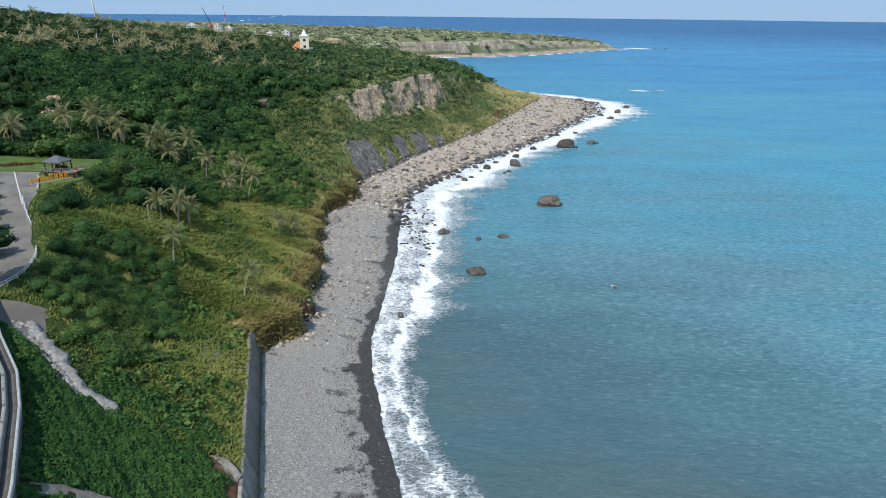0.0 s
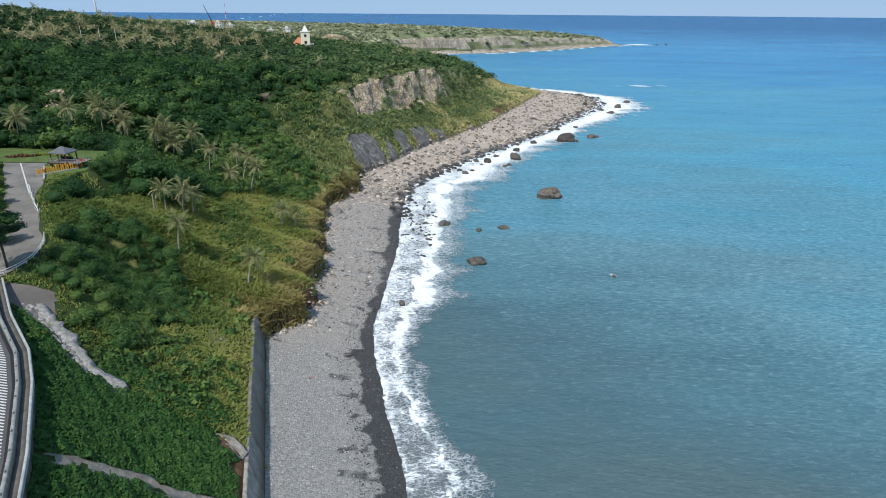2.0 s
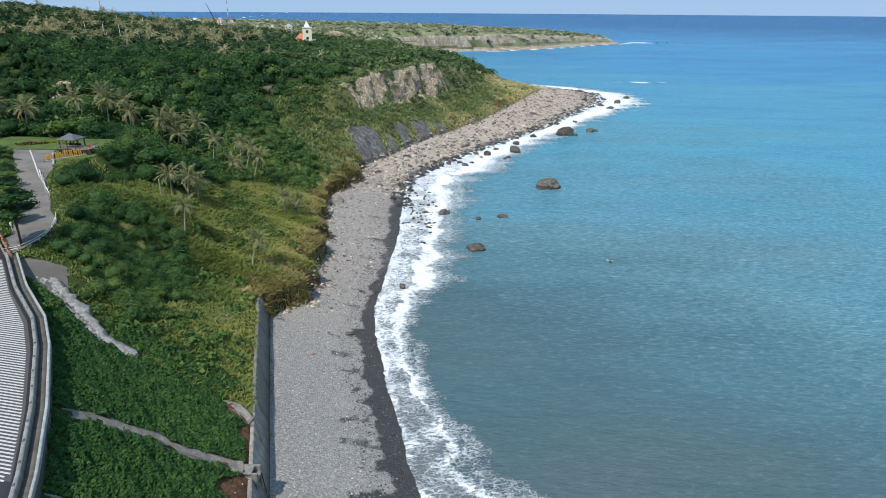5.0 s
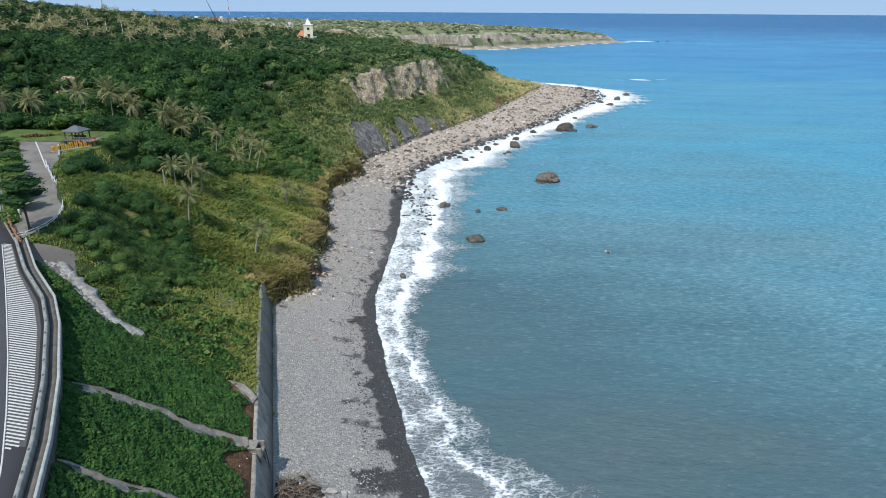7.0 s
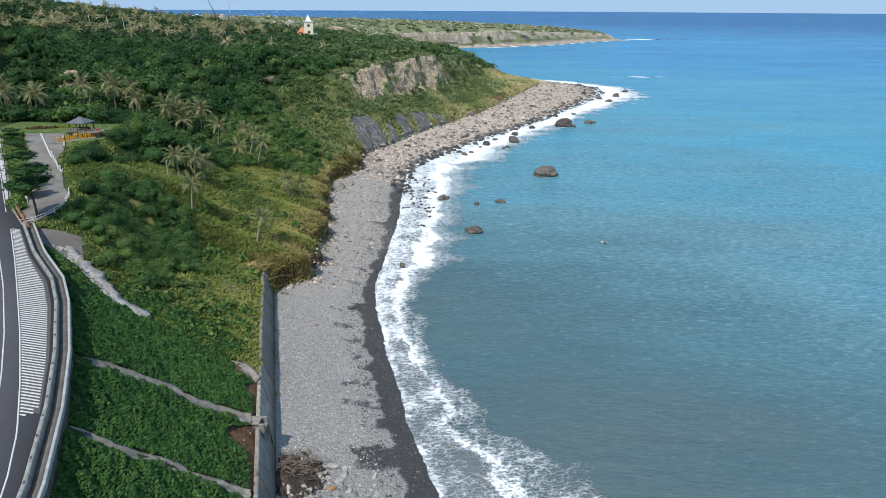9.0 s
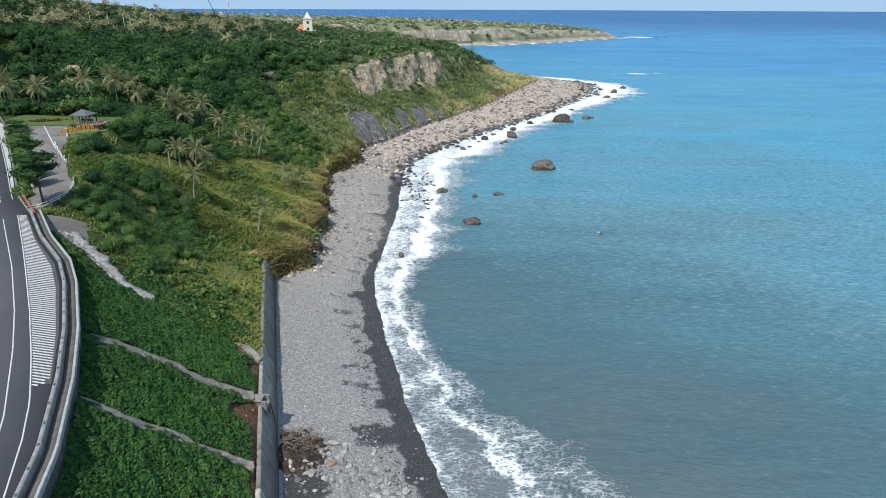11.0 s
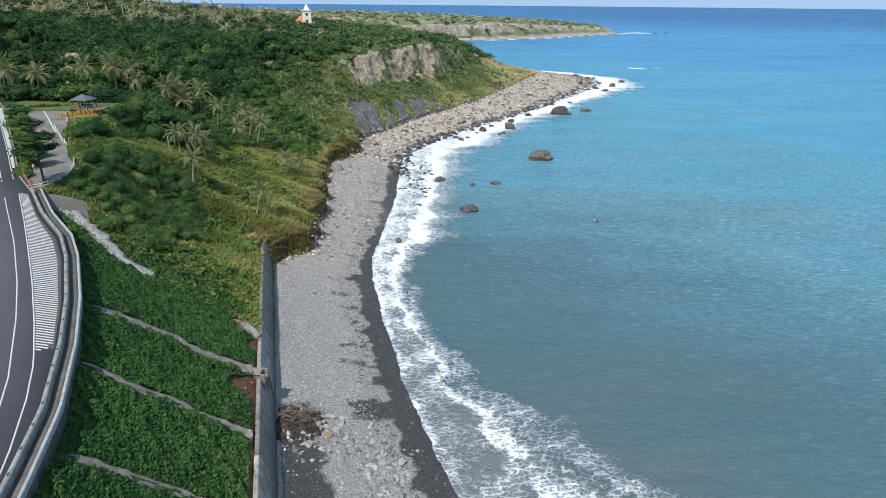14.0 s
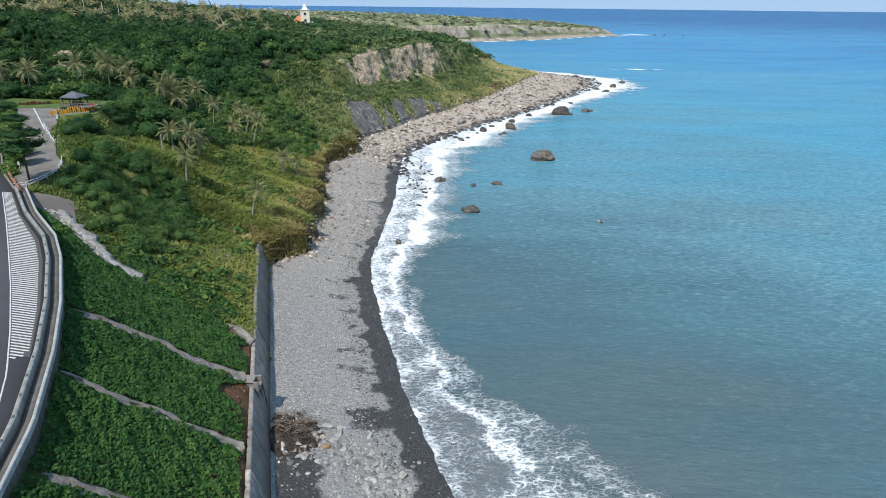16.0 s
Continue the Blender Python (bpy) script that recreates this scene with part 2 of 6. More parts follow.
    w2 = k.noise(0.9, 4, 0.65, vec=k.mapped((0.8, 2.0, 1.0), (0, 0, 12)))
    k.bump(k.math("ADD", k.math("ADD", w1, k.math("MULTIPLY", w2, 0.16)), k.math("MULTIPLY", m, 0.3)), 1.3, 0.8)
    return k.m


M = {
    "shingle": mat_gravel(), "turf": mat_turf(), "sea": mat_sea(),
    "cliff": mat_crumbling("pale_cliff", (0.3, 0.235, 0.165), (0.61, 0.49, 0.35), (0.8, 0.68, 0.52), (0.19, 0.145, 0.098)),
    "scar": mat_cliff("earth_scar", (0.05, 0.04, 0.03), (0.135, 0.105, 0.08), (0.28, 0.23, 0.175), (0.05, 0.05, 0.027)),
    "farcliff": mat_cliff("far_cliff", (0.14, 0.125, 0.1), (0.37, 0.31, 0.25), (0.62, 0.54, 0.45), (0.13, 0.13, 0.08), 0.22),
    "slab": mat_cliff("dark_slab", (0.072, 0.069, 0.066), (0.17, 0.162, 0.153), (0.4, 0.38, 0.35), (0.045, 0.045, 0.04)),
    "soil": mat_cliff("brown_earth", (0.045, 0.03, 0.02), (0.1, 0.062, 0.036), (0.17, 0.115, 0.07), (0.04, 0.03, 0.02)),
    "redsoil": mat_cliff("red_earth", (0.07, 0.036, 0.02), (0.165, 0.085, 0.046), (0.25, 0.15, 0.088), (0.06, 0.04, 0.022)),
    "rock": mat_rock("wet_boulder", (0.022, 0.02, 0.018), (0.062, 0.055, 0.047), (0.19, 0.165, 0.135)),
    "brownrock": mat_rock("brown_boulder", (0.04, 0.036, 0.031), (0.13, 0.111, 0.09), (0.26, 0.225, 0.182)),
    "stone": mat_rock("pale_boulder", (0.12, 0.11, 0.1), (0.25, 0.225, 0.2), (0.42, 0.38, 0.33)),
    "seawall": mat_seawall(),
    "concrete": mat_concrete("weathered_concrete", (0.34, 0.33, 0.305), 0.7),
    "gutter": mat_concrete("gutter_concrete", (0.27, 0.25, 0.22), 0.7),
    "asphalt": mat_asphalt("road_asphalt", (0.07, 0.068, 0.074), 0.25),
    "lot": mat_asphalt("lot_asphalt", (0.16, 0.148, 0.132), 0.85),
    "paint": plain("road_paint", (0.5, 0.5, 0.485), 0.7, vary=0.2),
    "shoulder": mat_asphalt("shoulder_concrete", (0.33, 0.34, 0.33), 0.3),
    "forest": leafy("forest_leaves", (0.013, 0.04, 0.014), (0.045, 0.105, 0.031), (0.15, 0.215, 0.056), 0.3),
    # forest palette at about half tone: the hill's shading put into the leaf colour
    "hillwood": leafy("shaded_hill_leaves", (0.007, 0.021, 0.008), (0.022, 0.053, 0.017), (0.075, 0.115, 0.034), 0.3),
    "scrub": leafy("scrub_leaves", (0.045, 0.1, 0.028), (0.12, 0.2, 0.05), (0.26, 0.31, 0.09), 0.35),
    "creeper": leafy("creeper_leaves", (0.014, 0.044, 0.013), (0.038, 0.104, 0.026), (0.105, 0.195, 0.047), 0.3, 0.5),
    "grass": leafy("reed_grass", (0.11, 0.168, 0.042), (0.295, 0.318, 0.092), (0.58, 0.47, 0.2), 0.45, 0.25),
    "dryturf": plain("dry_slope", (0.15, 0.16, 0.058), 0.95, 0.15, vary=0.5, scale=0.6),
    # palegrass, farturf, headwood, bowlscrub, farscrub: distance haze put into paler, greyer colours
    "palegrass": leafy("pale_grass", (0.15, 0.205, 0.07), (0.37, 0.395, 0.165), (0.69, 0.59, 0.32), 0.45, 0.3),
    "farturf": plain("far_grass", (0.19, 0.2, 0.1), 0.9, 0.15, vary=0.35, scale=0.04),
    "farfield": plain("far_field", (0.2, 0.225, 0.12), 0.95, 0.15, vary=0.65, scale=0.03),
    "headwood": leafy("headland_leaves", (0.048, 0.09, 0.04), (0.135, 0.2, 0.084), (0.3, 0.345, 0.15), 0.35),
    "plateauwood": leafy("plateau_leaves", (0.022, 0.055, 0.023), (0.072, 0.128, 0.047), (0.19, 0.24, 0.09), 0.35),
    "bowlscrub": leafy("bowl_leaves", (0.07, 0.115, 0.046), (0.165, 0.225, 0.088), (0.33, 0.36, 0.165), 0.35),
    "farscrub": leafy("far_scrub_leaves", (0.085, 0.12, 0.06), (0.22, 0.255, 0.14), (0.45, 0.44, 0.29)),
    "drygrass": leafy("dry_grass", (0.185, 0.165, 0.068), (0.35, 0.3, 0.12), (0.53, 0.42, 0.2), 0.4, 0.3),
    "frond": leafy("palm_frond", (0.042, 0.068, 0.024), (0.18, 0.192, 0.08), (0.5, 0.44, 0.25), 0.3),
    "bark": plain("palm_bark", (0.36, 0.32, 0.26), 0.9, vary=0.35),
}


# ---- plan: lines of the coast, each an x for a y ----
def line(*pairs, soft=0.0):
    """x for y between given pairs; soft rounds the corners over that many metres."""
    ys, xs = pairs[0::2], pairs[1::2]
    if not soft:
        return lambda y: np.interp(y, ys, xs)
    return lambda y: sum(np.interp(y + k * soft, ys, xs) for k in (-1, -0.5, 0, 0.5, 1)) / 5


WATER = line(-300, 90, 0, 26, 40, 11, 62, 2.4, 72, -1.8, 80, -4.3, 89, -6.4, 97, -8.8, 114, -12.8, 127, -15.6, 140, -15.5, 158, -14.6, 180, -13.6,
             209, -14.7, 240, -14.5, 258, -6.4, 277, 3.5, 299, 17.5, 323, 33.8, 350, 52.7, 395, 77, 447, 107, 478, 118, 505, 119, 530, 106, 552, 85, 600, 20,
             700, -15, 900, -35, 1000, -35, 1030, 70, 1100, 174, 1236, 295, 1288, 373, 1325, 372, 1400, 250, 1600, 100, 2200, -300, 2700, -1200, soft=6.0)
TOE_LINE = line(-300, 80, 20, -8, 59, -18.7, 117, -34.6, 121, -36, 125, -34, 128, -29.5, 139, -30, 170, -33.6, 197, -39, 211, -37, 225, -32, 250, -32.5, 262, -25,
           293, -12.7, 323, 4, 350, 20, 392, 37, 462, 64, 497, 78, 520, 78, 552, 55, 600, -10, 700, -40, 900, -60, 1000, -60, 1030, 45, 1100, 145, 1236, 268, 1288, 350,
           1325, 350, 1400, 225, 1600, 75, 2200, -330, 2700, -1250, soft=2.0)


def TOE(y):
    y = np.asarray(y, float)
    return TOE_LINE(y) + 1.5 * np.sin(y * 0.42 + 1.2 * np.sin(y * 0.23)) * np.interp(y, [124, 132, 236, 244], [0, 1, 1, 0])


TOE_Z = line(0, 4, 118, 4, 130, 3.5, 300, 3.5, 350, 4, 480, 4.5, 560, 3, 2700, 3)
# the road: white edge line, inner line, the parapet's foot
EDGE = line(-60, -24, 0, -26, 20, -28.2, 37, -32, 41, -33.4, 47, -35.9, 52, -38.4, 59, -42.7, 68, -48.6, 78, -55.5, 86, -61.1, 97, -69, 106, -76, 125, -89.9, 160, -116, 200, -149, 246, -171, 290, -179)
INNER = line(-60, -26, 0, -28, 20, -31, 43, -36.2, 50, -39.5, 60, -45.3, 68, -50.4, 79, -58, 95, -70, 103, -75.9, 123, -90.7, 160, -118.5, 200, -152, 246, -174, 290, -182)
PARAPET = line(-60, -22.4, 0, -24.6, 20, -27.4, 37, -31.3, 45, -33.5, 54.7, -37.6, 63.4, -42, 74, -48.2, 80, -52.4, 88, -59.9, 98, -67.8, 106, -75, 125, -88.6, 160, -114, 200, -146.5, 246, -168.5, 290, -176.5)
ROAD_Z = line(-60, 18, 20, 21.9, 54, 24, 96, 26.6, 150, 29.2, 260, 31)

DEPTHS = np.array([0, 0.7, 8, 16, 25, 31, 45, 70, 110, 200, 400, 2500.0])
STATIONS = {}


def station(y, *z):
    STATIONS[y] = np.array(z)


#       foot wall  8   16    25    31   45   70   110  200  400 2500
station(126, 3.5, 7.4, 10.4, 13.0, 18.0, 23, 27.0, 28.5, 29, 44, 57, 55)
station(150, 3.5, 7.2, 10.0, 12.5, 16.0, 20, 25.0, 28.5, 29.5, 44, 57, 55)
station(185, 3.5, 6.6, 9.0, 11.0, 14.5, 18, 22.0, 27, 32, 44, 58, 55)
station(225, 3.5, 6.4, 9.5, 13.0, 17.0, 20, 25.0, 32, 37, 47, 59, 55)
station(243, 3.5, 6.0, 12.5, 15.5, 18.5, 21, 25.0, 33, 39, 48, 59, 54)
station(258, 3.5, 5.0, 11.5, 17.0, 20.0, 22, 26.0, 34, 40, 48, 59, 54)
station(285, 3.5, 6.0, 12.5, 15.5, 19.0, 30, 33.0, 37, 40, 47, 59, 54)
station(320, 3.5, 5.0, 9.5, 14.0, 19.0, 34, 36.0, 38, 40, 46, 61, 54)
station(360, 4.0, 5.0, 8.5, 13.0, 19.0, 34.5, 36.5, 38, 39, 45, 63, 53)
station(420, 4.0, 5.0, 8.0, 11.8, 17.0, 25, 34.0, 36, 38, 45, 64.5, 52)
station(475, 4.5, 5.0, 6.5, 7.8, 9.5, 11.5, 21.5, 31, 35, 44, 64, 52)
station(530, 3.0, 3.5, 4.5, 5.5, 7.0, 8.5, 14.0, 25, 34, 42, 59, 52)
station(700, 3.0, 3.5, 6.0, 9.0, 13.0, 17, 22.0, 27, 33, 39, 50, 52)
station(950, 3.0, 4.0, 10, 17.0, 23.0, 25, 28.0, 31, 34, 38, 46, 48)
station(1080, 3.0, 5.0, 16, 23.0, 25.0, 26, 28.0, 29, 31, 35, 42, 44)
station(1250, 3.0, 4.5, 11, 14.5, 15.5, 16, 18.0, 20, 23, 28, 36, 40)
station(1330, 3.0, 3.5, 5, 8.0, 10.0, 11, 13.0, 16, 20, 25, 32, 34)
station(2700, 3.0, 3.5, 5, 8.0, 11.0, 13, 15.0, 18, 21, 24, 26, 26)

def smooth(a, b, v):
    u = np.clip((v - a) / (b - a), 0, 1)
    return u * u * (3 - 2 * u)


def rough(x, y, size, seed=0.0):
    """Cheap waves that never repeat in step, -1 to 1."""
    a, b = x / size + seed, y / size + seed * 1.7
    return (np.sin(a * 2.1 + 1.3 * np.sin(b * 1.7)) + np.sin(b * 2.6 + 1.1 * np.sin(a * 2.3 + 0.7)) + np.sin((a + b) * 3.7 + np.sin(a * 5.1)) * 0.6) / 2.6


def buttress(y):
    """Where the cliff stands out (above 0) or falls back into a gully, along the shore."""
    return np.sin(y * 0.27 + 0.6) + 0.6 * np.sin(y * 0.61 + 2.0) + 0.25


def slab_face(y, d):
    """Bare dark slabs at the foot of the headland."""
    s = y - 0.85 * d
    top = np.interp(s, [248, 250, 263, 265, 268, 272, 285, 305, 322], [13, 16, 14.5, 7, 3, 9, 10.5, 9, 4]) + 1.2 * rough(s, s, 5, 2.0)
    return (s > 248.5 + 0.6 * rough(d, d, 2.0)) & (s < 320) & (d > -0.3) & (d < top) & ((rough(s, d * 0.1, 5.0, 4.0) > -0.38) | (s < 265))


def bank(x, y):
    """Height behind the foot of the slope, for the stretch with the natural bluff."""
    d = np.maximum(TOE(y) - x, 0)
    ys = sorted(STATIONS)
    gully = 2.2 * buttress(y) * smooth(14, 24, d) * smooth(60, 34, d) * smooth(240, 270, y) * smooth(430, 380, y)
    dd = np.maximum(d + gully, 0)
    cols = np.stack([np.interp(dd, DEPTHS, STATIONS[s]) for s in ys], -1)
    k = np.clip(np.searchsorted(ys, y) - 1, 0, len(ys) - 2)
    lo, hi = np.take(ys, k), np.take(ys, k + 1)
    u = np.clip((y - lo) / (hi - lo), 0, 1)
    z = np.take_along_axis(cols, k[..., None], -1)[..., 0] * (1 - u) + np.take_along_axis(cols, k[..., None] + 1, -1)[..., 0] * u
    return z + smooth(3, 30, d) * (0.9 * rough(x, y, 17) + 0.5 * rough(x, y, 6, 3.0))


def terrace(x, y):
    """Height behind the seawall: a planted slope up to the road's retaining wall, the road's bed, the hill behind it."""
    d = TOE(y) - x
    span = np.maximum(TOE(y) - 2.1 - (PARAPET(y) + 1.7), 2.0)
    foot = ROAD_Z(y) - 1.1
    low = ROAD_Z(y) - np.interp(y, [20, 50, 70, 79, 90], [1.6, 1.7, 1.7, 1.4, 1.1])
    slope = 8.6 + (low - 8.6) * np.clip((d - 2.1) / span, 0, 1) + 0.25 * rough(x, y, 5)
    z = np.where(d < 1.85, 4.0, slope)
    behind = PARAPET(y) + 1.4 - x
    z = np.where(behind > 4, foot + (0.5 * smooth(4, 8, behind)), z)
    hill = ROAD_Z(y) - 0.5 + np.clip(behind - 17, 0, 400) * 0.42
    return np.where(behind > 17, np.minimum(hill, 58 + 2 * rough(x, y, 30)), z)


def lot_mask(x, y):
    """1 over the paved yard and the lawn beside the road, with soft edges."""
    along = smooth(92, 104, y) * smooth(186, 172, y)
    right = np.interp(y, [95, 110, 122, 140, 150, 158, 172, 190], [-63, -66, -73, -83, -82, -78, -82, -90])
    return along * smooth(right + np.interp(y, [100, 125, 140], [15, 9, 6]), right, x)


def ground(x, y):
    x, y = np.asarray(x, float), np.asarray(y, float)
    w, t, zt = WATER(y), TOE(y), TOE_Z(y)
    u = np.clip((w - x) / np.maximum(w - t, 1), 0, 1)
    beach = zt * u ** 1.15 + 0.18 * rough(x, y, 7, 2.0) * smooth(0, 0.3, u) + 0.03 * rough(x, y, 8.0, 5.0) + 0.025 * rough(x, y, 2.3, 1.0) + 0.03 * rough(x, y, 0.9, 2.0)
    sea = np.maximum(-0.13 * (x - w), -5) + (0.03 * rough(x, y, 8.0, 5.0) + 0.025 * rough(x, y, 2.3, 1.0) + 0.03 * rough(x, y, 0.9, 2.0)) * smooth(6, 0, x - w)
    k = smooth(116, 124, y)
    land = terrace(x, y) * (1 - k) + bank(x, y) * k
    # the road's bed carries on beyond the terrace
    off = PARAPET(y) + 1.4 - x
    bed = ROAD_Z(y) - 0.6
    on = smooth(-3, 0, off) * smooth(20, 15, off) * smooth(100, 112, y) * smooth(288, 270, y)
    land = land * (1 - on) + bed * on
    land = land - 7.5 * np.exp(-((x + 146) ** 2 / 170 + (y - 219) ** 2 / 300)) * (off < -1)
    lot = lot_mask(x, y) * (off < 1.5)
    land = land * (1 - lot) + (np.interp(y, [95, 110, 150, 190], [26.2, 27.0, 29.3, 29.6]) - 0.05) * lot
    return np.where(x > w, sea, np.where(x > t, beach, land))


# ---- mesh helpers ----
def mesh_np(name, verts, faces, mats=(), index=None, attrs=None, shade=False):
    """A mesh from arrays: faces is one array, all of three or all of four corners."""
    me = bpy.data.meshes.new(name)
    verts, faces = np.asarray(verts, np.float32), np.asarray(faces, np.int32)
    k = faces.shape[1]
    me.vertices.add(len(verts))
    me.vertices.foreach_set("co", verts.ravel())
    me.loops.add(faces.size)
    me.loops.foreach_set("vertex_index", faces.ravel())
    me.polygons.add(len(faces))
    me.polygons.foreach_set("loop_start", np.arange(0, faces.size, k, dtype=np.int32))
    for m in mats:
        me.materials.append(m)
    if index is not None:
        me.polygons.foreach_set("material_index", np.asarray(index, np.int32))
    for key, vals in (attrs or {}).items():
        me.attributes.new(key, "FLOAT", "POINT").data.foreach_set("value", np.asarray(vals, np.float32))
    me.update(calc_edges=True)
    if shade:
        me.polygons.foreach_set("use_smooth", np.ones(len(faces), bool))
    return me


def grid_faces(rows, cols):
    i = np.arange(rows * cols).reshape(rows, cols)
    return np.stack([i[:-1, :-1], i[:-1, 1:], i[1:, 1:], i[1:, :-1]], -1).reshape(-1, 4)


def thing(name, label, category, group="", at=(0, 0, 0), rz=0.0):
    ob = new(name)
    ob.matrix_world = pose(*at, 0, 0, rz)
    return tagged(ob, label, category, group)


def part(name, bm, material, parent, label="", shade=False):
    """Links a bmesh (or a ready mesh) as one mesh object under a thing or a part."""
    if isinstance(bm, bpy.types.Mesh):
        me = bm
    else:
        me = bpy.data.meshes.new(name)
        bm.to_mesh(me)
        bm.free()
        if shade:
            me.polygons.foreach_set("use_smooth", np.ones(len(me.polygons), bool))
    if material is not None and not me.materials:
        me.materials.append(material)
    ob = new(name, me)
    if parent is not None:
        ob.parent = parent
    if label:
        ob["label"] = label
    return ob


def box(bm, lo, hi, bevel=0.0, rz=0.0, taper=1.0):
    """A bevelled block between two corners, turned about its own middle."""
    c = [(a + b) / 2 for a, b in zip(lo, hi)]
    s = [b - a for a, b in zip(lo, hi)]
    r = bmesh.ops.create_cube(bm, size=1.0, matrix=Matrix.Translation(c) @ Matrix.Rotation(rz, 4, "Z") @ Matrix.Diagonal((*s, 1)))
    if taper != 1.0:
        for v in r["verts"]:
            if v.co.z > c[2]:
                v.co.x, v.co.y = c[0] + (v.co.x - c[0]) * taper, c[1] + (v.co.y - c[1]) * taper
    if bevel:
        bmesh.ops.bevel(bm, geom=list({e for v in r["verts"] for e in v.link_edges}), offset=bevel, segments=2, affect="EDGES")
    return r


def tube(bm, pts, radii, sides=7):
    """A round bar along points, with caps."""
    pts = [Vector(p) for p in pts]
    rings = []
    for i, p in enumerate(pts):
        d = (pts[min(i + 1, len(pts) - 1)] - pts[max(i - 1, 0)]).normalized()
        q = d.to_track_quat("Z", "Y")
        r = radii[i] if hasattr(radii, "__len__") else radii
        rings.append([bm.verts.new(p + q @ Vector((r * math.cos(a), r * math.sin(a), 0))) for a in [2 * math.pi * k / sides for k in range(sides)]])
    for a, b in zip(rings, rings[1:]):
        for k in range(sides):
            bm.faces.new((a[k], a[(k + 1) % sides], b[(k + 1) % sides], b[k]))
    bm.faces.new(rings[0][::-1])
    bm.faces.new(rings[-1])


def ribbon(name, line_x, ys, section, zf):
    """A section of (across, up) points carried along a line: a closed bar. across runs square to the line."""
    ys = np.asarray(ys, float)
    x = line_x(ys)
    tx, ty = np.gradient(x), np.gradient(ys)
    ln = np.hypot(tx, ty)
    nx, ny = ty / ln, -tx / ln
    sec = np.array(section, float)
    vy = ys[:, None] + ny[:, None] * sec[:, 0]
    v = np.stack([x[:, None] + nx[:, None] * sec[:, 0], vy, zf(vy) + sec[:, 1][None]], -1)
    n, m = len(ys), len(sec)
    i = np.arange(n * m).reshape(n, m)
    j = np.roll(i, -1, axis=1)
    f = np.stack([i[:-1], j[:-1], j[1:], i[1:]], -1).reshape(-1, 4)
    return mesh_np(name, v.reshape(-1, 3), f)


# ---- ground ----
def build_ground():
    ys = np.concatenate([np.arange(-120, 20, 6), np.arange(20, 130, 1.0), np.arange(130, 250, 1.6), np.arange(250, 380, 1.0), np.arange(380, 580, 3.0), np.arange(580, 1000, 15), np.arange(1000, 1420, 8), np.arange(1420, 2720, 50)])
    sea_off = np.array([60, 40, 25, 15, 10, 6, 3.5, 1.8, 0.7])
    fr = np.linspace(0, 1, 26)
    inl = np.concatenate([[0.35, 0.7, 1.2, 1.8, 2.15], np.arange(3, 20, 1.2), np.arange(20.5, 36, 0.6), np.arange(36, 80, 2.0), np.arange(80, 150, 3.0), np.arange(150, 420, 9.0), [450, 500, 560, 640, 740, 880, 1100, 1400, 1800, 2400]])
    w, t = WATER(ys), TOE(ys)
    x = np.concatenate([w[:, None] + sea_off, w[:, None] + (t - w)[:, None] * fr, t[:, None] - inl], 1)
    y = np.broadcast_to(ys[:, None], x.shape)
    z = ground(x, y)
    dd = TOE(ys)[:, None] - x
    # broken rock on the cliff and ribs on the slabs
    crag = smooth(22, 25, dd) * smooth(35, 32, dd) * smooth(280, 288, y) * smooth(370, 362, y)
    x, y = x.copy(), y.copy()
    for i, j in zip(*np.where(crag > 0.02)):
        p = Vector((x[i, j], y[i, j], z[i, j]))
        q = Vector((p.x * 0.16, p.y * 0.16, p.z * 0.05))
        v = noise.turbulence_vector(q, 4, False) * 2.0 + noise.turbulence_vector(Vector((p.x, p.y, p.z * 0.5)) * 0.55, 3, True) * 1.7
        x[i, j] += crag[i, j] * v.x
        y[i, j] += crag[i, j] * v.y
        z[i, j] += crag[i, j] * v.z * 0.5
    rib = smooth(0.5, 3, dd) * smooth(17, 12, dd) * smooth(245, 251, y) * smooth(324, 314, y)
    z = z + rib * (0.8 * rough(y + 0.5 * dd, dd * 0.1, 3.4, 3.0) + 0.35 * rough(y + 0.5 * dd, dd * 0.2, 1.5))
    f = grid_faces(*x.shape)[:, ::-1]
    xc, yc = x.ravel()[f].mean(1), y.ravel()[f].mean(1)
    d = TOE(yc) - xc
    wob = rough(xc, yc, 4.0, 1.0)
    m = np.ones(len(f), int)
    m[(d < 0.2 + 0.8 * wob * (yc > 124)) | (xc > WATER(yc))] = 0
    m[slab_face(yc, d)] = 3
    cl = (yc > 286) & (yc < 368) & (d > 23.0 + 2.0 * wob) & (d < 32.6 + 0.8 * wob) & (buttress(yc) + 0.4 * wob > -0.75)
    m[cl] = 2
    m[(yc > 985) & (yc < 1340) & (d > 4) & (d < 24 + 5 * wob) & (rough(yc, d, 17, 1.0) + 0.7 * rough(yc, d, 6, 3.0) > -0.55)] = 9
    m[(yc > 1015) & (yc < 1345) & (d > -30) & (d < 1) & (xc < WATER(yc))] = 9
    m[(yc < 122) & (d > 0) & (d < 5.2 + 1.2 * wob)] = 5
    m[(yc > 121) & (yc < 246) & (d > -0.2) & (d < 1.0 + 0.6 * wob)] = 4
    m[(yc > 384) & (yc < 416) & (d > 1.5) & (d < 6.5 + 2 * wob)] = 5
    m[(yc > 560) & (m == 1)] = 10
    m[(yc > 119) & (yc < 545) & (m == 1) & (d < 34)] = 8
    m[(yc > 292 + 12 * wob) & (m == 8)] = 7
    u = (w[:, None] - x) / np.maximum((w - t)[:, None], 1)
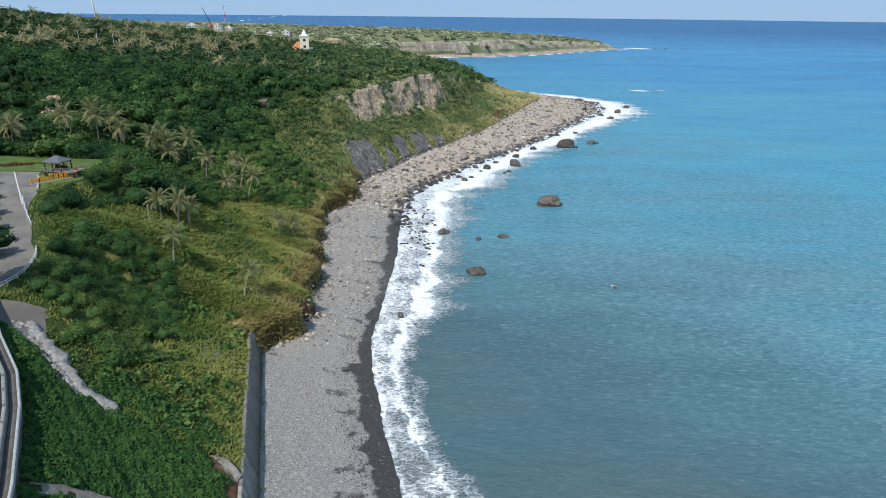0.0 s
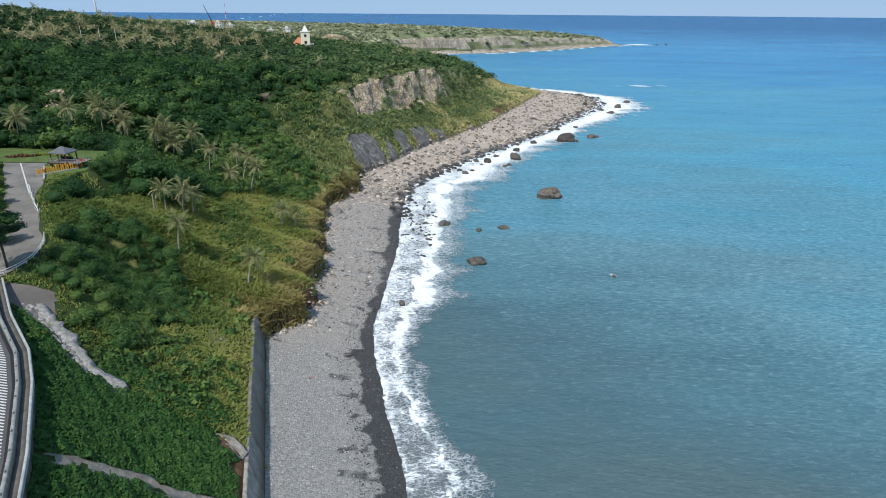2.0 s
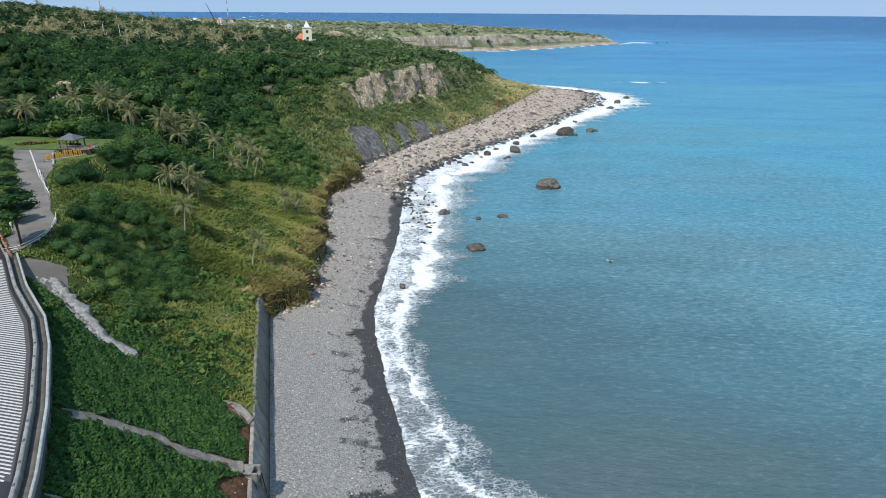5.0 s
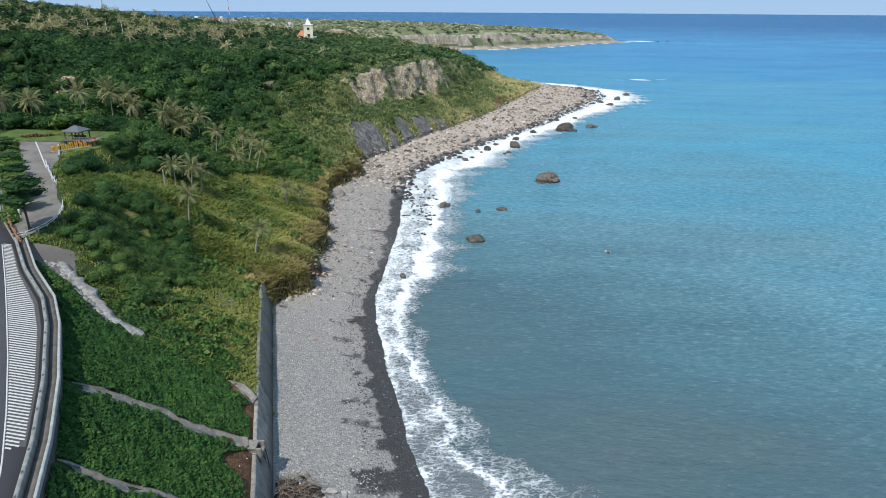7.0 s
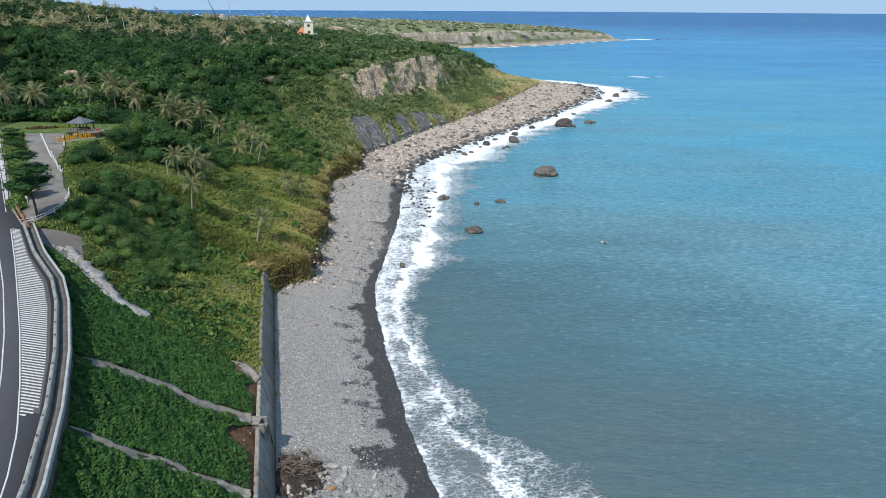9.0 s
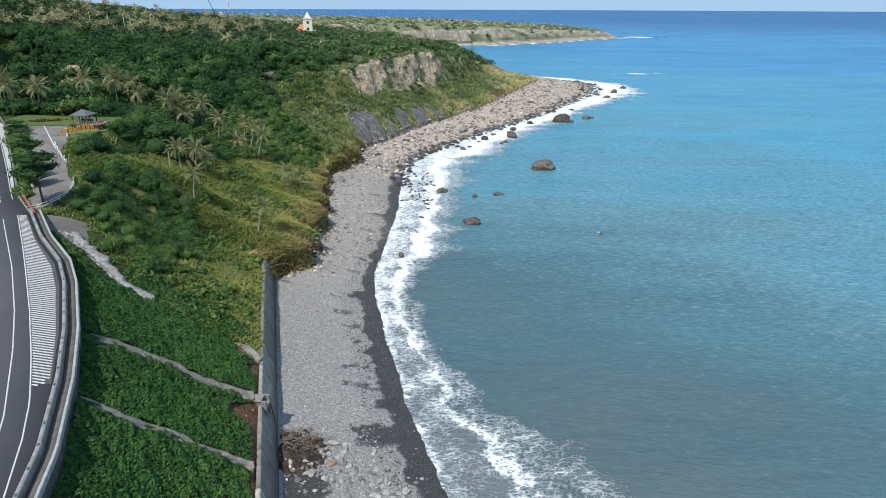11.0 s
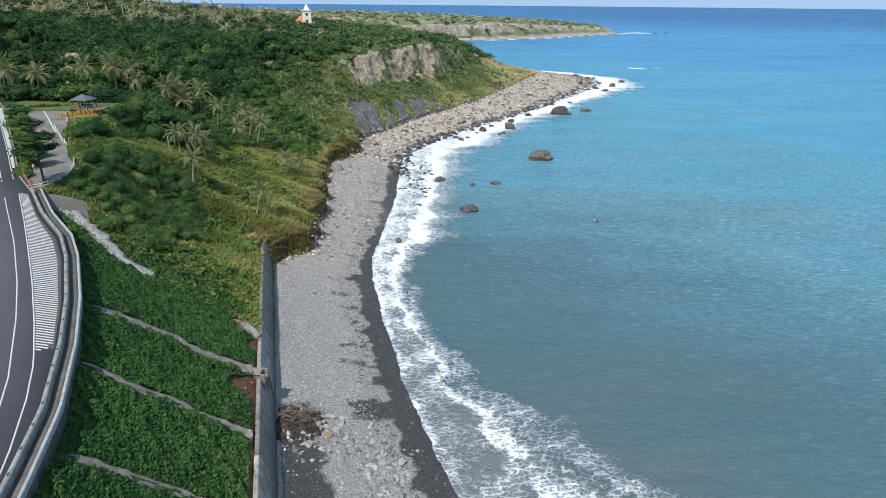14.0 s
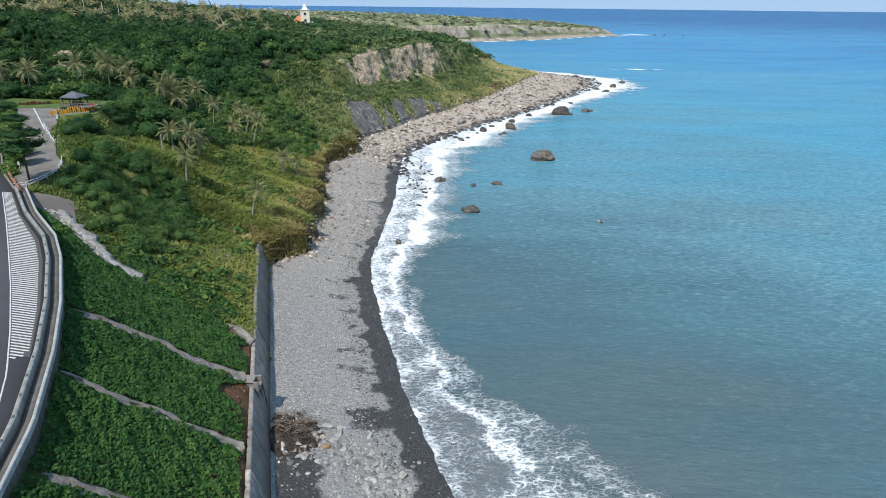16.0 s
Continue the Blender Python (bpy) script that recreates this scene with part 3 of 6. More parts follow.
    wet = np.interp(y, [160, 200, 290, 340], [0.6, 0.85, 0.8, 0.55]) * smooth(0.24, 0.12, u + 0.05 * rough(x, y, 6, 1.0) + 0.03 * rough(x, y, 2.2, 3.0)) * smooth(560, 300, y)
    edge = np.interp(y, [40, 90, 125, 150, 175], [0.24, 0.2, 0.17, 0.14, 0.1])
    wet = np.where(y < 160, smooth(edge + 0.05, edge - 0.05, u + 0.06 * rough(x * 0.3, y * 1.6, 5, 1.0) + 0.04 * rough(x * 0.5, y * 1.3, 1.5, 3.0)) * np.interp(y, [125, 160], [1, 0.6]), wet)
    mud = smooth(7.2, 5.2, -dd + 1.6 * rough(x, y, 3.0) + 0.5 * rough(x, y, 0.9)) * smooth(74, 71, y) * (dd < 0)
    pool = smooth(1.15, 0.75, np.hypot((x + 8.6) / 4.2 + (y - 75) * 0.12, (y - 75.2) / 2.0) + 0.25 * rough(x, y, 1.5))
    wet = np.maximum(wet, np.maximum(0.75 * mud, 0.95 * pool))
    wet = wet + 0.6 * smooth(0.42, 0.62, (rough(x * 0.35, y * 1.5, 4.2, 8.0) + 0.25 * rough(x, y, 1.1)) * smooth(0.15, 0.25, u) * smooth(0.6, 0.42, u)) * (y < 200) * (y > 70)
    warm = 0.3 * smooth(85, 150, y) + 0.7 * smooth(200, 275, y)
    me = mesh_np("ground", np.stack([x, y, z], -1).reshape(-1, 3), f, [M["shingle"], M["turf"], M["cliff"], M["slab"], M["soil"], M["redsoil"], M["scar"], M["farturf"], M["dryturf"], M["farcliff"], M["farfield"]], m,
                 {"wet": np.clip(wet, 0, 1).ravel(), "warm": warm.ravel()}, shade=True)
    return tagged(new("ground", me), "grey shingle beach below a green overgrown coastal slope", "ground", kind="structure")


build_ground()


def build_sea():
    ang = np.radians(np.concatenate([np.arange(-180, -50, 6), np.arange(-50, 50, 0.3), np.arange(50, 181, 6)]))
    r = [4.0]
    while r[-1] < 4900:
        r.append(r[-1] * (1.3 if r[-1] < 30 else 1.014 if r[-1] < 620 else 1.028))
    r[-1] = 4950
    r = np.array(r)
    x = r[:, None] * np.sin(ang)
    y = 12 + r[:, None] * np.cos(ang)
    z = 38 * (np.clip(r - 2500, 0, None) / 2450) ** 2
    z = np.broadcast_to(z[:, None], x.shape)
    w = WATER(y)
    dw = (WATER(y + 3) - WATER(y - 3)) / 6
    o = (x - w) / np.sqrt(1 + np.minimum(dw ** 2, 9))
    # breadth of the broken water off the shore
    wash = np.interp(y, [0, 50, 62, 75, 90, 103, 115, 128, 140, 150, 175, 209, 247, 272, 290, 304, 345, 400, 450, 500, 560, 1400],
                     [13, 11, 9, 7, 6.5, 4.5, 3.0, 4.5, 7, 8, 8.5, 11, 11, 10, 8, 6, 6, 8, 10, 8, 4, 3])
    crest = np.interp(y, [0, 50, 62, 75, 90, 103, 115, 130, 140, 150, 165, 190, 209, 247, 272, 290, 345, 400, 450, 500, 560, 1400],
                      [8, 8, 7.5, 5, 2.2, 2.2, 3.2, 3.4, 5, 7, 5, 5, 7, 10, 12, 11, 10, 13, 22, 18, 5, 6])
    tail = np.interp(y, [0, 50, 62, 75, 90, 103, 115, 130, 150, 175, 209, 247, 272, 345, 450, 1400], [17, 15, 11, 7, 4, 3, 3, 3, 7, 7, 9, 9, 9, 5, 6, 4])
    wash = wash + (0.3 * rough(y, y * 0.4, 8.0, 4.0) + 0.16 * rough(x, y, 2.6, 2.0) + 0.08 * rough(x, y, 0.9, 5.0)) * np.minimum(wash, 7)
    crest = crest * (1 + 0.45 * rough(y, x * 0.3, 5.0, 1.0) + 0.25 * rough(x, y, 1.6, 3.0))
    power = np.clip(np.interp(y, [0, 80, 90, 110, 150, 250, 300, 600, 1400], [0.82, 0.74, 0.7, 0.8, 0.97, 1.0, 1.0, 1.0, 0.8]) + 0.18 * rough(y, y * 0.3, 6.5, 2.0), 0.5, 1.0)
    inner = np.interp(y, [0, 75, 90, 110, 200, 260], [0.42, 0.44, 0.5, 0.58, 0.63, 0.68]) + 0.12 * smooth(1.6, 0.3, o) * (1 + rough(x, y, 3.0, 1.0)) + 0.13 * rough(x, y, 4.0, 7.0) + 0.08 * rough(x, y, 1.3, 5.0)
    k = (o - wash) / np.maximum(crest, 0.3)
    back = np.interp(k, [0, 0.12, 0.5, 0.8, 1.0], [0.9, 1.0, 0.82, 0.6, 0.5]) * power
    lace = 0.55 * np.clip(1 - (o - wash - crest) / (tail * (1 + 0.35 * rough(x, y, 6, 9.0))), 0, 1) ** 0.45
    foam = np.where(o < 0, 0.54 * smooth(-3.0, 0.0, o), np.where(o < wash, inner, np.where(k < 1, back, lace)))
    swash = smooth(-0.5, 0.3, o) * smooth(1.5, -0.5, o - wash) * np.interp(y, [0, 260, 330], [1, 0.8, 0.2])
    # breakers standing out from the shore
    for bx, by, lx, ly, turn, s in ((186, 588, 30, 4.5, 0.05, 1.0), (500, 1324, 22, 8, 0, 0.7), (410, 1330, 40, 18, 0, 0.95), (470, 1300, 30, 8, 0, 0.6), (44, 160, 2.2, 1.0, 0.2, 0.7), (8.5, 168.2, 5.0, 2.2, 0.2, 0.5), (40.5, 229.5, 8.5, 3.2, 0.0, 0.47), (-0.4, 199.0, 3.6, 2.2, 0, 0.55),
                                  (18.8, 195.6, 5.5, 1.8, 0.1, 0.5), (10.5, 193.4, 4.0, 1.5, 0, 0.5), (65, 332.5, 10, 3.5, 0, 0.55), (82, 343, 8, 2.6, 0, 0.55), (33, 290.5, 7, 3.0, 0, 0.6)):
        ca, sa = math.cos(turn), math.sin(turn)
        px, py = (x - bx) * ca + (y - by) * sa, -(x - bx) * sa + (y - by) * ca
        foam = np.maximum(foam, s * smooth(1.3, 0.2, np.hypot(px / lx, py / ly)))
    off = np.clip(np.interp(0.65 * np.maximum(o, 0) + 0.75 * np.clip(y - 40, 0, None), [0, 60, 150, 300, 700, 1600, 2600], [0.0, 0.08, 0.26, 0.45, 0.66, 0.85, 1.0]), 0, 1)
    f = grid_faces(*x.shape)[:, ::-1]
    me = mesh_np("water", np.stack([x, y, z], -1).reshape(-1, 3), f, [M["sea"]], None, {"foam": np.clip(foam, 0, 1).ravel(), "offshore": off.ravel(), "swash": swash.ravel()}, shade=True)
    return tagged(new("water", me), "blue-green ocean with white surf along the shore", "sea", kind="structure")


build_sea()


# ---- road, walls, terraces ----
YR = np.concatenate([np.arange(-60, 20, 5), np.arange(20, 130, 1.5), np.arange(130, 282, 4)])


def build_road():
    road = tagged(new("road", ribbon("road", PARAPET, YR, [(-13, 0), (0.1, 0), (0.1, -0.9), (-13, -0.9)], ROAD_Z)), "dark grey asphalt coast road", "road", kind="structure")
    road.data.materials.append(M["asphalt"])
    ys = YR[YR > -30]
    for name, ln, y0, y1 in (("edge_line", EDGE, -30, 97.2), ("edge_line", EDGE, 104.5, 270), ("lane_line", INNER, -30, 95.4), ("lane_line", INNER, 103, 123.5), ("lane_line", INNER, 132, 270)):
        yy = np.concatenate([[y0], ys[(ys > y0) & (ys < y1)], [y1]])
        part(name, ribbon(name, ln, yy, [(-0.07, 0.006), (0.07, 0.006), (0.07, -0.02), (-0.07, -0.02)], ROAD_Z), M["paint"], road, "white painted line")
    # pale shoulder beyond the hatching
    yy = np.arange(108, 166, 2.0)
    x0, x1 = EDGE(yy) + 0.25, PARAPET(yy) - 0.25
    v = np.concatenate([np.stack([x0, yy, ROAD_Z(yy) + 0.008], 1), np.stack([x1, yy, ROAD_Z(yy) + 0.008], 1)])
    i = np.arange(len(yy) - 1)
    n = len(yy)
    part("shoulder", mesh_np("shoulder", v, np.stack([i, i + n, i + n + 1, i + 1], 1)), M["shoulder"], road, "pale concrete shoulder")
    # pale bed and bars of the hatched shoulder
    yy = np.arange(54.6, 97.4, 0.6)
    x0, x1 = EDGE(yy) + 0.2, PARAPET(yy) - 0.35
    n = len(yy)
    v = np.concatenate([np.stack([x0, yy, ROAD_Z(yy) + 0.004], 1), np.stack([x1, yy - 0.1, ROAD_Z(yy) + 0.004], 1)])
    i = np.arange(n - 1)
    part("hatched_bed", mesh_np("hatched_bed", v, np.stack([i, i + n, i + n + 1, i + 1], 1)), M["bed"], road, "grey worn shoulder under the hatching")
    for y in np.arange(54.3, 97.2, 0.47):
        bm = bmesh.new()
        xa, xb = float(EDGE(y)) + 0.1, float(PARAPET(y)) - 0.45
        if y < 55.4:
            xb = xa + (xb - xa) * (0.35 if y < 54.6 else 0.75)
        if xb - xa < 0.35:
            continue
        drop = 0.2 * (xb - xa)
        q = [(xa, y), (xb, y - drop), (xb, y - drop + 0.18), (xa, y + 0.18)]
        top = [bm.verts.new((a, b, float(ROAD_Z(b)) + 0.012)) for a, b in q]
        low = [bm.verts.new((a, b, float(ROAD_Z(b)) - 0.02)) for a, b in q]
        bm.faces.new(top)
        for k in range(4):
            bm.faces.new((low[k], low[(k + 1) % 4], top[(k + 1) % 4], top[k]))
        part("stripe", bm, M["paint"], road)
    bm = bmesh.new()
    box(bm, (-0.9, -0.35, 0), (0.9, 0.35, 0.012), 0.004)
    cover = part("drain_cover", bm, M["iron"], road, "dark iron drain grating")
    cover.matrix_world = pose(-77.2, 104.6, float(ROAD_Z(104.6)) + 0.004, 0, 0, -20)
    return road


def build_parapets():
    yy = YR[(YR > -30)]
    near, far = yy[yy < 98.5], yy[yy > 97]
    p = thing("road_parapet", "weathered pale concrete parapet along the road edge", "parapet")
    part("wall", ribbon("wall", PARAPET, near, [(0.0, -0.1), (0.1, 0.62), (0.14, 0.75), (0.46, 0.75), (0.5, 0.62), (0.58, -0.1)], ROAD_Z), M["parapet"], p)
    s = bmesh.new()
    box(s, (-0.1, -0.14, 0.0), (0.1, 0.14, 0.02), 0.005)
    for a in (-0.5, 0.5):
        box(s, (-0.035, -0.05, 0.0), (0.035, 0.22, 0.06), 0.01, a)
    proto = bpy.data.meshes.new("bracket")
    s.to_mesh(proto)
    s.free()
    for y in np.arange(30, 96, 2.6):
        b = part("bracket", proto, M["steel"], p)
        b.matrix_world = pose(float(PARAPET(y)) + 0.32, y, float(ROAD_Z(y)) + 0.755, 0, 0, 30 + 9 * math.sin(y * 3))
    o = thing("outer_parapet", "low light grey concrete kerb wall on the retaining wall", "parapet")
    part("wall", ribbon("wall", PARAPET, near, [(1.42, -0.5), (1.44, 0.26), (1.47, 0.32), (1.7, 0.32), (1.73, 0.26), (1.73, -0.25), (1.5, -0.5)], ROAD_Z), M["kerb"], o)
    g = thing("drain_strip", "brown silted drain between two parapets", "drain")
    part("bed", ribbon("bed", PARAPET, near, [(0.4, -0.5), (0.4, -0.1), (1.5, -0.1), (1.5, -0.5)], ROAD_Z), M["silt"], g)
    r = tagged(new("retaining_wall", ribbon("retaining_wall", PARAPET, near, [(-0.2, -0.6), (1.6, -0.45), (1.6, -0.8), (1.5, -7.0), (-0.2, -7.0)], ROAD_Z)), "streaked concrete retaining wall below the road, shade put into its dark colour", "wall", kind="structure")
    r.data.materials.append(M["darkwall"])
    k = thing("road_kerb", "low dark stone kerb between the road and the yard", "kerb")
    part("wall", ribbon("wall", PARAPET, far, [(0.0, -0.3), (0.03, 0.3), (0.3, 0.3), (0.33, -0.3)], ROAD_Z), M["gutter"], k)


def build_seawall():
    wall = thing("seawall", "stained grey concrete seawall at the back of the beach", "seawall")
    y = -24.0
    k = 0
    while y < 121:
        y1 = min(y + (8.2, 6.4, 9.6)[k % 3], 122.5)
        top = 8.9 + 0.12 * math.sin(k * 2.3) - max(0, y - 100) * 0.02
        yy = np.linspace(y + 0.02, y1 - 0.02, 6)
        me = ribbon("panel", TOE, yy, [(0.5, 2.2), (-1.55, top - 0.12), (-1.62, top), (-2.1, top), (-2.2, 2.2)], lambda v: 0 * v)
        cap = grid_cap(me, 6, 5)
        part("panel", cap, M["seawall"], wall)
        y, k = y1, k + 1
    return wall


def grid_cap(me, rows, m):
    """Close the two ends of a bar made by ribbon()."""
    bm = bmesh.new()
    bm.from_mesh(me)
    bm.verts.ensure_lookup_table()
    bm.faces.new([bm.verts[j] for j in range(m)])
    bm.faces.new([bm.verts[(rows - 1) * m + j] for j in reversed(range(m))])
    return bm


def path_bar(name, pts, section, mat, parent, lift=0.0, wob=0.0):
    """A bar of a given section laid over the ground along points in plan."""
    pts = np.array(pts, float)
    seg = np.r_[0, np.cumsum(np.hypot(*np.diff(pts, axis=0).T))]
    s = np.arange(0, seg[-1] + 0.01, 0.7)
    x, y = np.interp(s, seg, pts[:, 0]), np.interp(s, seg, pts[:, 1])
    y = y + wob * rough(s, s, 2.3, 1.0)
    tx, ty = np.gradient(x), np.gradient(y)
    ln = np.hypot(tx, ty)
    nx, ny = ty / ln, -tx / ln
    z = ground(x, y) + lift
    z = np.convolve(np.pad(z, 3, mode="edge"), np.ones(7) / 7, "valid")
    sec = np.array(section, float)
    wv = 1 + wob * 0.5 * rough(s, s * 0.5, 1.7, 2.0)
    v = np.stack([x[:, None] + nx[:, None] * sec[:, 0] * wv[:, None], y[:, None] + ny[:, None] * sec[:, 0] * wv[:, None], z[:, None] + sec[:, 1][None]], -1)
    v = v + wob * 0.5 * np.random.default_rng(3).normal(size=v.shape) * np.array([1, 1, 0.7])
    n, m = v.shape[:2]
    i = np.arange(n * m).reshape(n, m)
    j = np.roll(i, -1, axis=1)
    f = np.stack([i[:-1], j[:-1], j[1:], i[1:]], -1).reshape(-1, 4)
    return part(name, grid_cap(mesh_np(name, v.reshape(-1, 3), f), n, m), mat, parent)


GUTTERS = [[(-41.7, 65.6), (-39.4, 67.4), (-37.0, 68.5), (-34.1, 69.7), (-30.9, 70.2), (-27.4, 71.5), (-24.3, 72.2)],
           [(-36.4, 54.6), (-33.3, 55.1), (-30.9, 56.0), (-29.1, 57.2), (-26.3, 57.8), (-23.9, 58.8), (-21.0, 59.5)],
           [(-31.9, 41.9), (-29.4, 43.1), (-27.6, 43.8), (-25.5, 44.6), (-23.0, 45.9), (-17.0, 47.5)],
           [(-31.4, 83.4), (-29.4, 83.4), (-26.8, 81.3)]]
GUTTER_WIDTHS = (1.45, 1.0, 1.0, 1.3)


def build_gutters():
    u = [(-0.75, -0.5), (-0.75, 0.2), (-0.5, 0.24), (-0.4, -0.05), (0.4, -0.08), (0.5, 0.2), (0.75, 0.16), (0.75, -0.5)]
    for g, wide in zip(GUTTERS, GUTTER_WIDTHS):
        t = thing("slope_gutter", "weathered concrete gutter running down the planted slope", "gutter", "gutters of the terraces")
        path_bar("channel", g, [(a * 0.8 * wide, b * 0.8) for a, b in u], M["channel"], t, 0.1, 0.16)
    # stepped masonry edge where the terraces end
    t = thing("rubble_edge", "rough grey masonry edge beside the terraces", "wall")
    path_bar("footing", [(-60.5, 95.5), (-56.8, 92.6), (-53.8, 90.6), (-50.5, 87.2), (-47.2, 84.9), (-42.4, 83.1)], [(-1.5, -0.8), (-1.25, 0.2), (-0.7, 0.38), (-0.1, 0.12), (0.5, 0.02), (1.0, 0.14), (1.3, -0.8)], M["masonry"], t, 0.0, 0.34)
    # outfall at the foot of the main gutter
    o = thing("outfall", "concrete outfall box with bent pipes on the seawall", "outfall", at=(-23.9, 71.9, 8.6))
    bm = bmesh.new()
    box(bm, (-1.3, -0.9, 0.0), (0.9, -0.6, 0.9), 0.04)
    box(bm, (-1.3, 0.6, 0.0), (0.9, 0.9, 0.9), 0.04)
    box(bm, (-1.3, -0.9, -0.25), (0.95, 0.9, 0.1), 0.04)
    box(bm, (-1.3, -0.9, 0.7), (0.2, 0.9, 0.95), 0.04)
    part("chute", bm, M["gutter"], o)
    for yy in (-0.75, 0.75):
        bm = bmesh.new()
        box(bm, (0.35, yy - 0.14, -4.6), (0.75, yy + 0.14, 0.0), 0.03)
        part("pier", bm, M["gutter"], o)
    for yy in (-1.15, 1.1):
        bm = bmesh.new()
        tube(bm, [(-0.6, yy, 0.3), (0.3, yy, 0.25), (0.75, yy - 0.1, -0.7), (1.15, yy - 0.2, -4.4)], 0.08)
        part("pipe", bm, M["iron"], o, "dark bent pipe", True)


M["bed"] = mat_asphalt("worn_shoulder", (0.07, 0.07, 0.071), 0.3)
M["steel"] = plain("dull_steel", (0.13, 0.13, 0.125), 0.6, vary=0.3)
M["iron"] = plain("dark_iron", (0.05, 0.05, 0.05), 0.6, vary=0.3)
M["parapet"] = mat_concrete("parapet_concrete", (0.33, 0.335, 0.315), 0.7)
M["kerb"] = mat_concrete("kerb_concrete", (0.42, 0.435, 0.425), 0.55)
# streaked concrete; the overall dark tone is the wall's shade put into the colour
M["darkwall"] = mat_concrete("shaded_retaining_wall", (0.12, 0.115, 0.1), 0.9)
M["silt"] = plain("silt", (0.135, 0.125, 0.112), 0.95, vary=0.4, scale=1.0)
M["channel"] = mat_rock("worn_gutter", (0.06, 0.053, 0.043), (0.17, 0.154, 0.132), (0.34, 0.32, 0.29))
M["masonry"] = mat_rock("grey_masonry", (0.08, 0.077, 0.072), (0.24, 0.23, 0.215), (0.5, 0.485, 0.46))
build_road()
build_parapets()
build_seawall()
build_gutters()


# ---- greenery: many small leaves, gathered into stands ----
rng = np.random.default_rng(7)


def leaf_quads(centres, normals, size, tint, curl=0.25):
    """Bent quads, one a leaf or spray, facing along their normals."""
    n = len(centres)
    nm = normals / (np.linalg.norm(normals, axis=1, keepdims=True) + 1e-9)
    ref = rng.normal(size=(n, 3))
    a = np.cross(nm, ref)
    a /= np.linalg.norm(a, axis=1, keepdims=True) + 1e-9
    b = np.cross(nm, a)
    s = np.asarray(size).reshape(-1, 1)
    v = np.stack([centres - a * s * 0.5 - b * s * 0.15, centres + b * s * -0.38 + nm * s * curl, centres + a * s * 0.5 - b * s * 0.1, centres + b * s * 0.42 + nm * s * curl * 0.5], 1)
    f = np.arange(n * 4).reshape(n, 4)
    return v.reshape(-1, 3), f, np.repeat(tint, 4)


def crown_proto(leaves, size, flat=0.9, lumps=5, ragged=0.5, heart=(5, (-20, 38, 88))):
    """One crown about a metre across: a lumpy dome of leaf sprays over a closed heart of foliage."""
    lump = rng.normal(size=(lumps, 3))
    lump[:, 2] = np.abs(lump[:, 2]) * 0.9
    lump /= np.linalg.norm(lump, axis=1, keepdims=True)
    rad, out = rng.uniform(0.34, 0.56, lumps), rng.uniform(0.38, 0.56, lumps)
    which = rng.integers(0, lumps, leaves)
    d = rng.normal(size=(leaves, 3)) + 0.7 * lump[which]
    d /= np.linalg.norm(d, axis=1, keepdims=True)
    c = lump[which] * out[which][:, None] + d * rad[which][:, None] * rng.uniform(0.8, 1.06, (leaves, 1))
    c[:, 2] = (c[:, 2] + 0.2) * flat
    nm = d + rng.normal(size=(leaves, 3)) * ragged + np.array([0, 0, 0.2])
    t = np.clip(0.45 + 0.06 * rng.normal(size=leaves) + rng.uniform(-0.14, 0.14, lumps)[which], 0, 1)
    v, f, t = leaf_quads(c, nm, size * rng.uniform(0.6, 1.35, leaves), t)
    # the heart: a low dome that follows the lumps, tinted dark as painted shade inside the crown
    n, rings = heart[0], np.radians(heart[1])
    a = np.arange(n) * 2 * np.pi / n
    h = np.stack([np.cos(rings)[:, None] * np.cos(a), np.cos(rings)[:, None] * np.sin(a), np.broadcast_to(np.sin(rings)[:, None], (len(rings), n))], -1).reshape(-1, 3)
    near = np.clip(h @ lump.T, 0, 1) ** 6
    h = h * (0.34 + 0.42 * (near * (out + rad)).max(1))[:, None]
    h[:, 2] = (h[:, 2] + 0.2) * flat
    i = np.arange(len(h)).reshape(len(rings), n)
    k = np.roll(i, -1, axis=1)
    hf = np.stack([i[:-1], k[:-1], k[1:], i[1:]], -1).reshape(-1, 4) + len(v)
    # low heart tint paints the shade seen through gaps between the sprays
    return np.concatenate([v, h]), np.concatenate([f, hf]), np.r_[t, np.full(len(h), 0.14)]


def stand(name, protos, x, y, z, r, tint, mat, label, category, tall=1.0):
    """Joins copies of the crowns, each turned, sized and tinted, into one stand."""
    vs, fs, ts, base = [], [], [], 0
    pick = rng.integers(0, len(protos), len(x))
    for k, (pv, pf, pt) in enumerate(protos):
        m = np.where(pick == k)[0]
        if not len(m):
            continue
        a = rng.uniform(0, 2 * np.pi, len(m))
        c, s = np.cos(a)[:, None], np.sin(a)[:, None]
        sx = (r[m] * rng.uniform(0.85, 1.2, len(m)))[:, None]
        vx = (pv[:, 0] * c - pv[:, 1] * s) * sx + x[m][:, None]
        vy = (pv[:, 0] * s + pv[:, 1] * c) * sx + y[m][:, None]
        vz = pv[:, 2] * (r[m] * tall * rng.uniform(0.8, 1.25, len(m)))[:, None] + z[m][:, None]
        vs.append(np.stack([vx, vy, vz], -1).reshape(-1, 3))
        fs.append((pf[None] + (np.arange(len(m)) * len(pv))[:, None, None]).reshape(-1, 4) + base)
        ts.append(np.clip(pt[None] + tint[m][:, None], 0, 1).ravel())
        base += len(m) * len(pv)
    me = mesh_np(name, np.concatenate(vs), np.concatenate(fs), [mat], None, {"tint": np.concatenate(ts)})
    return tagged(new(name, me), label, category, kind="stuff")


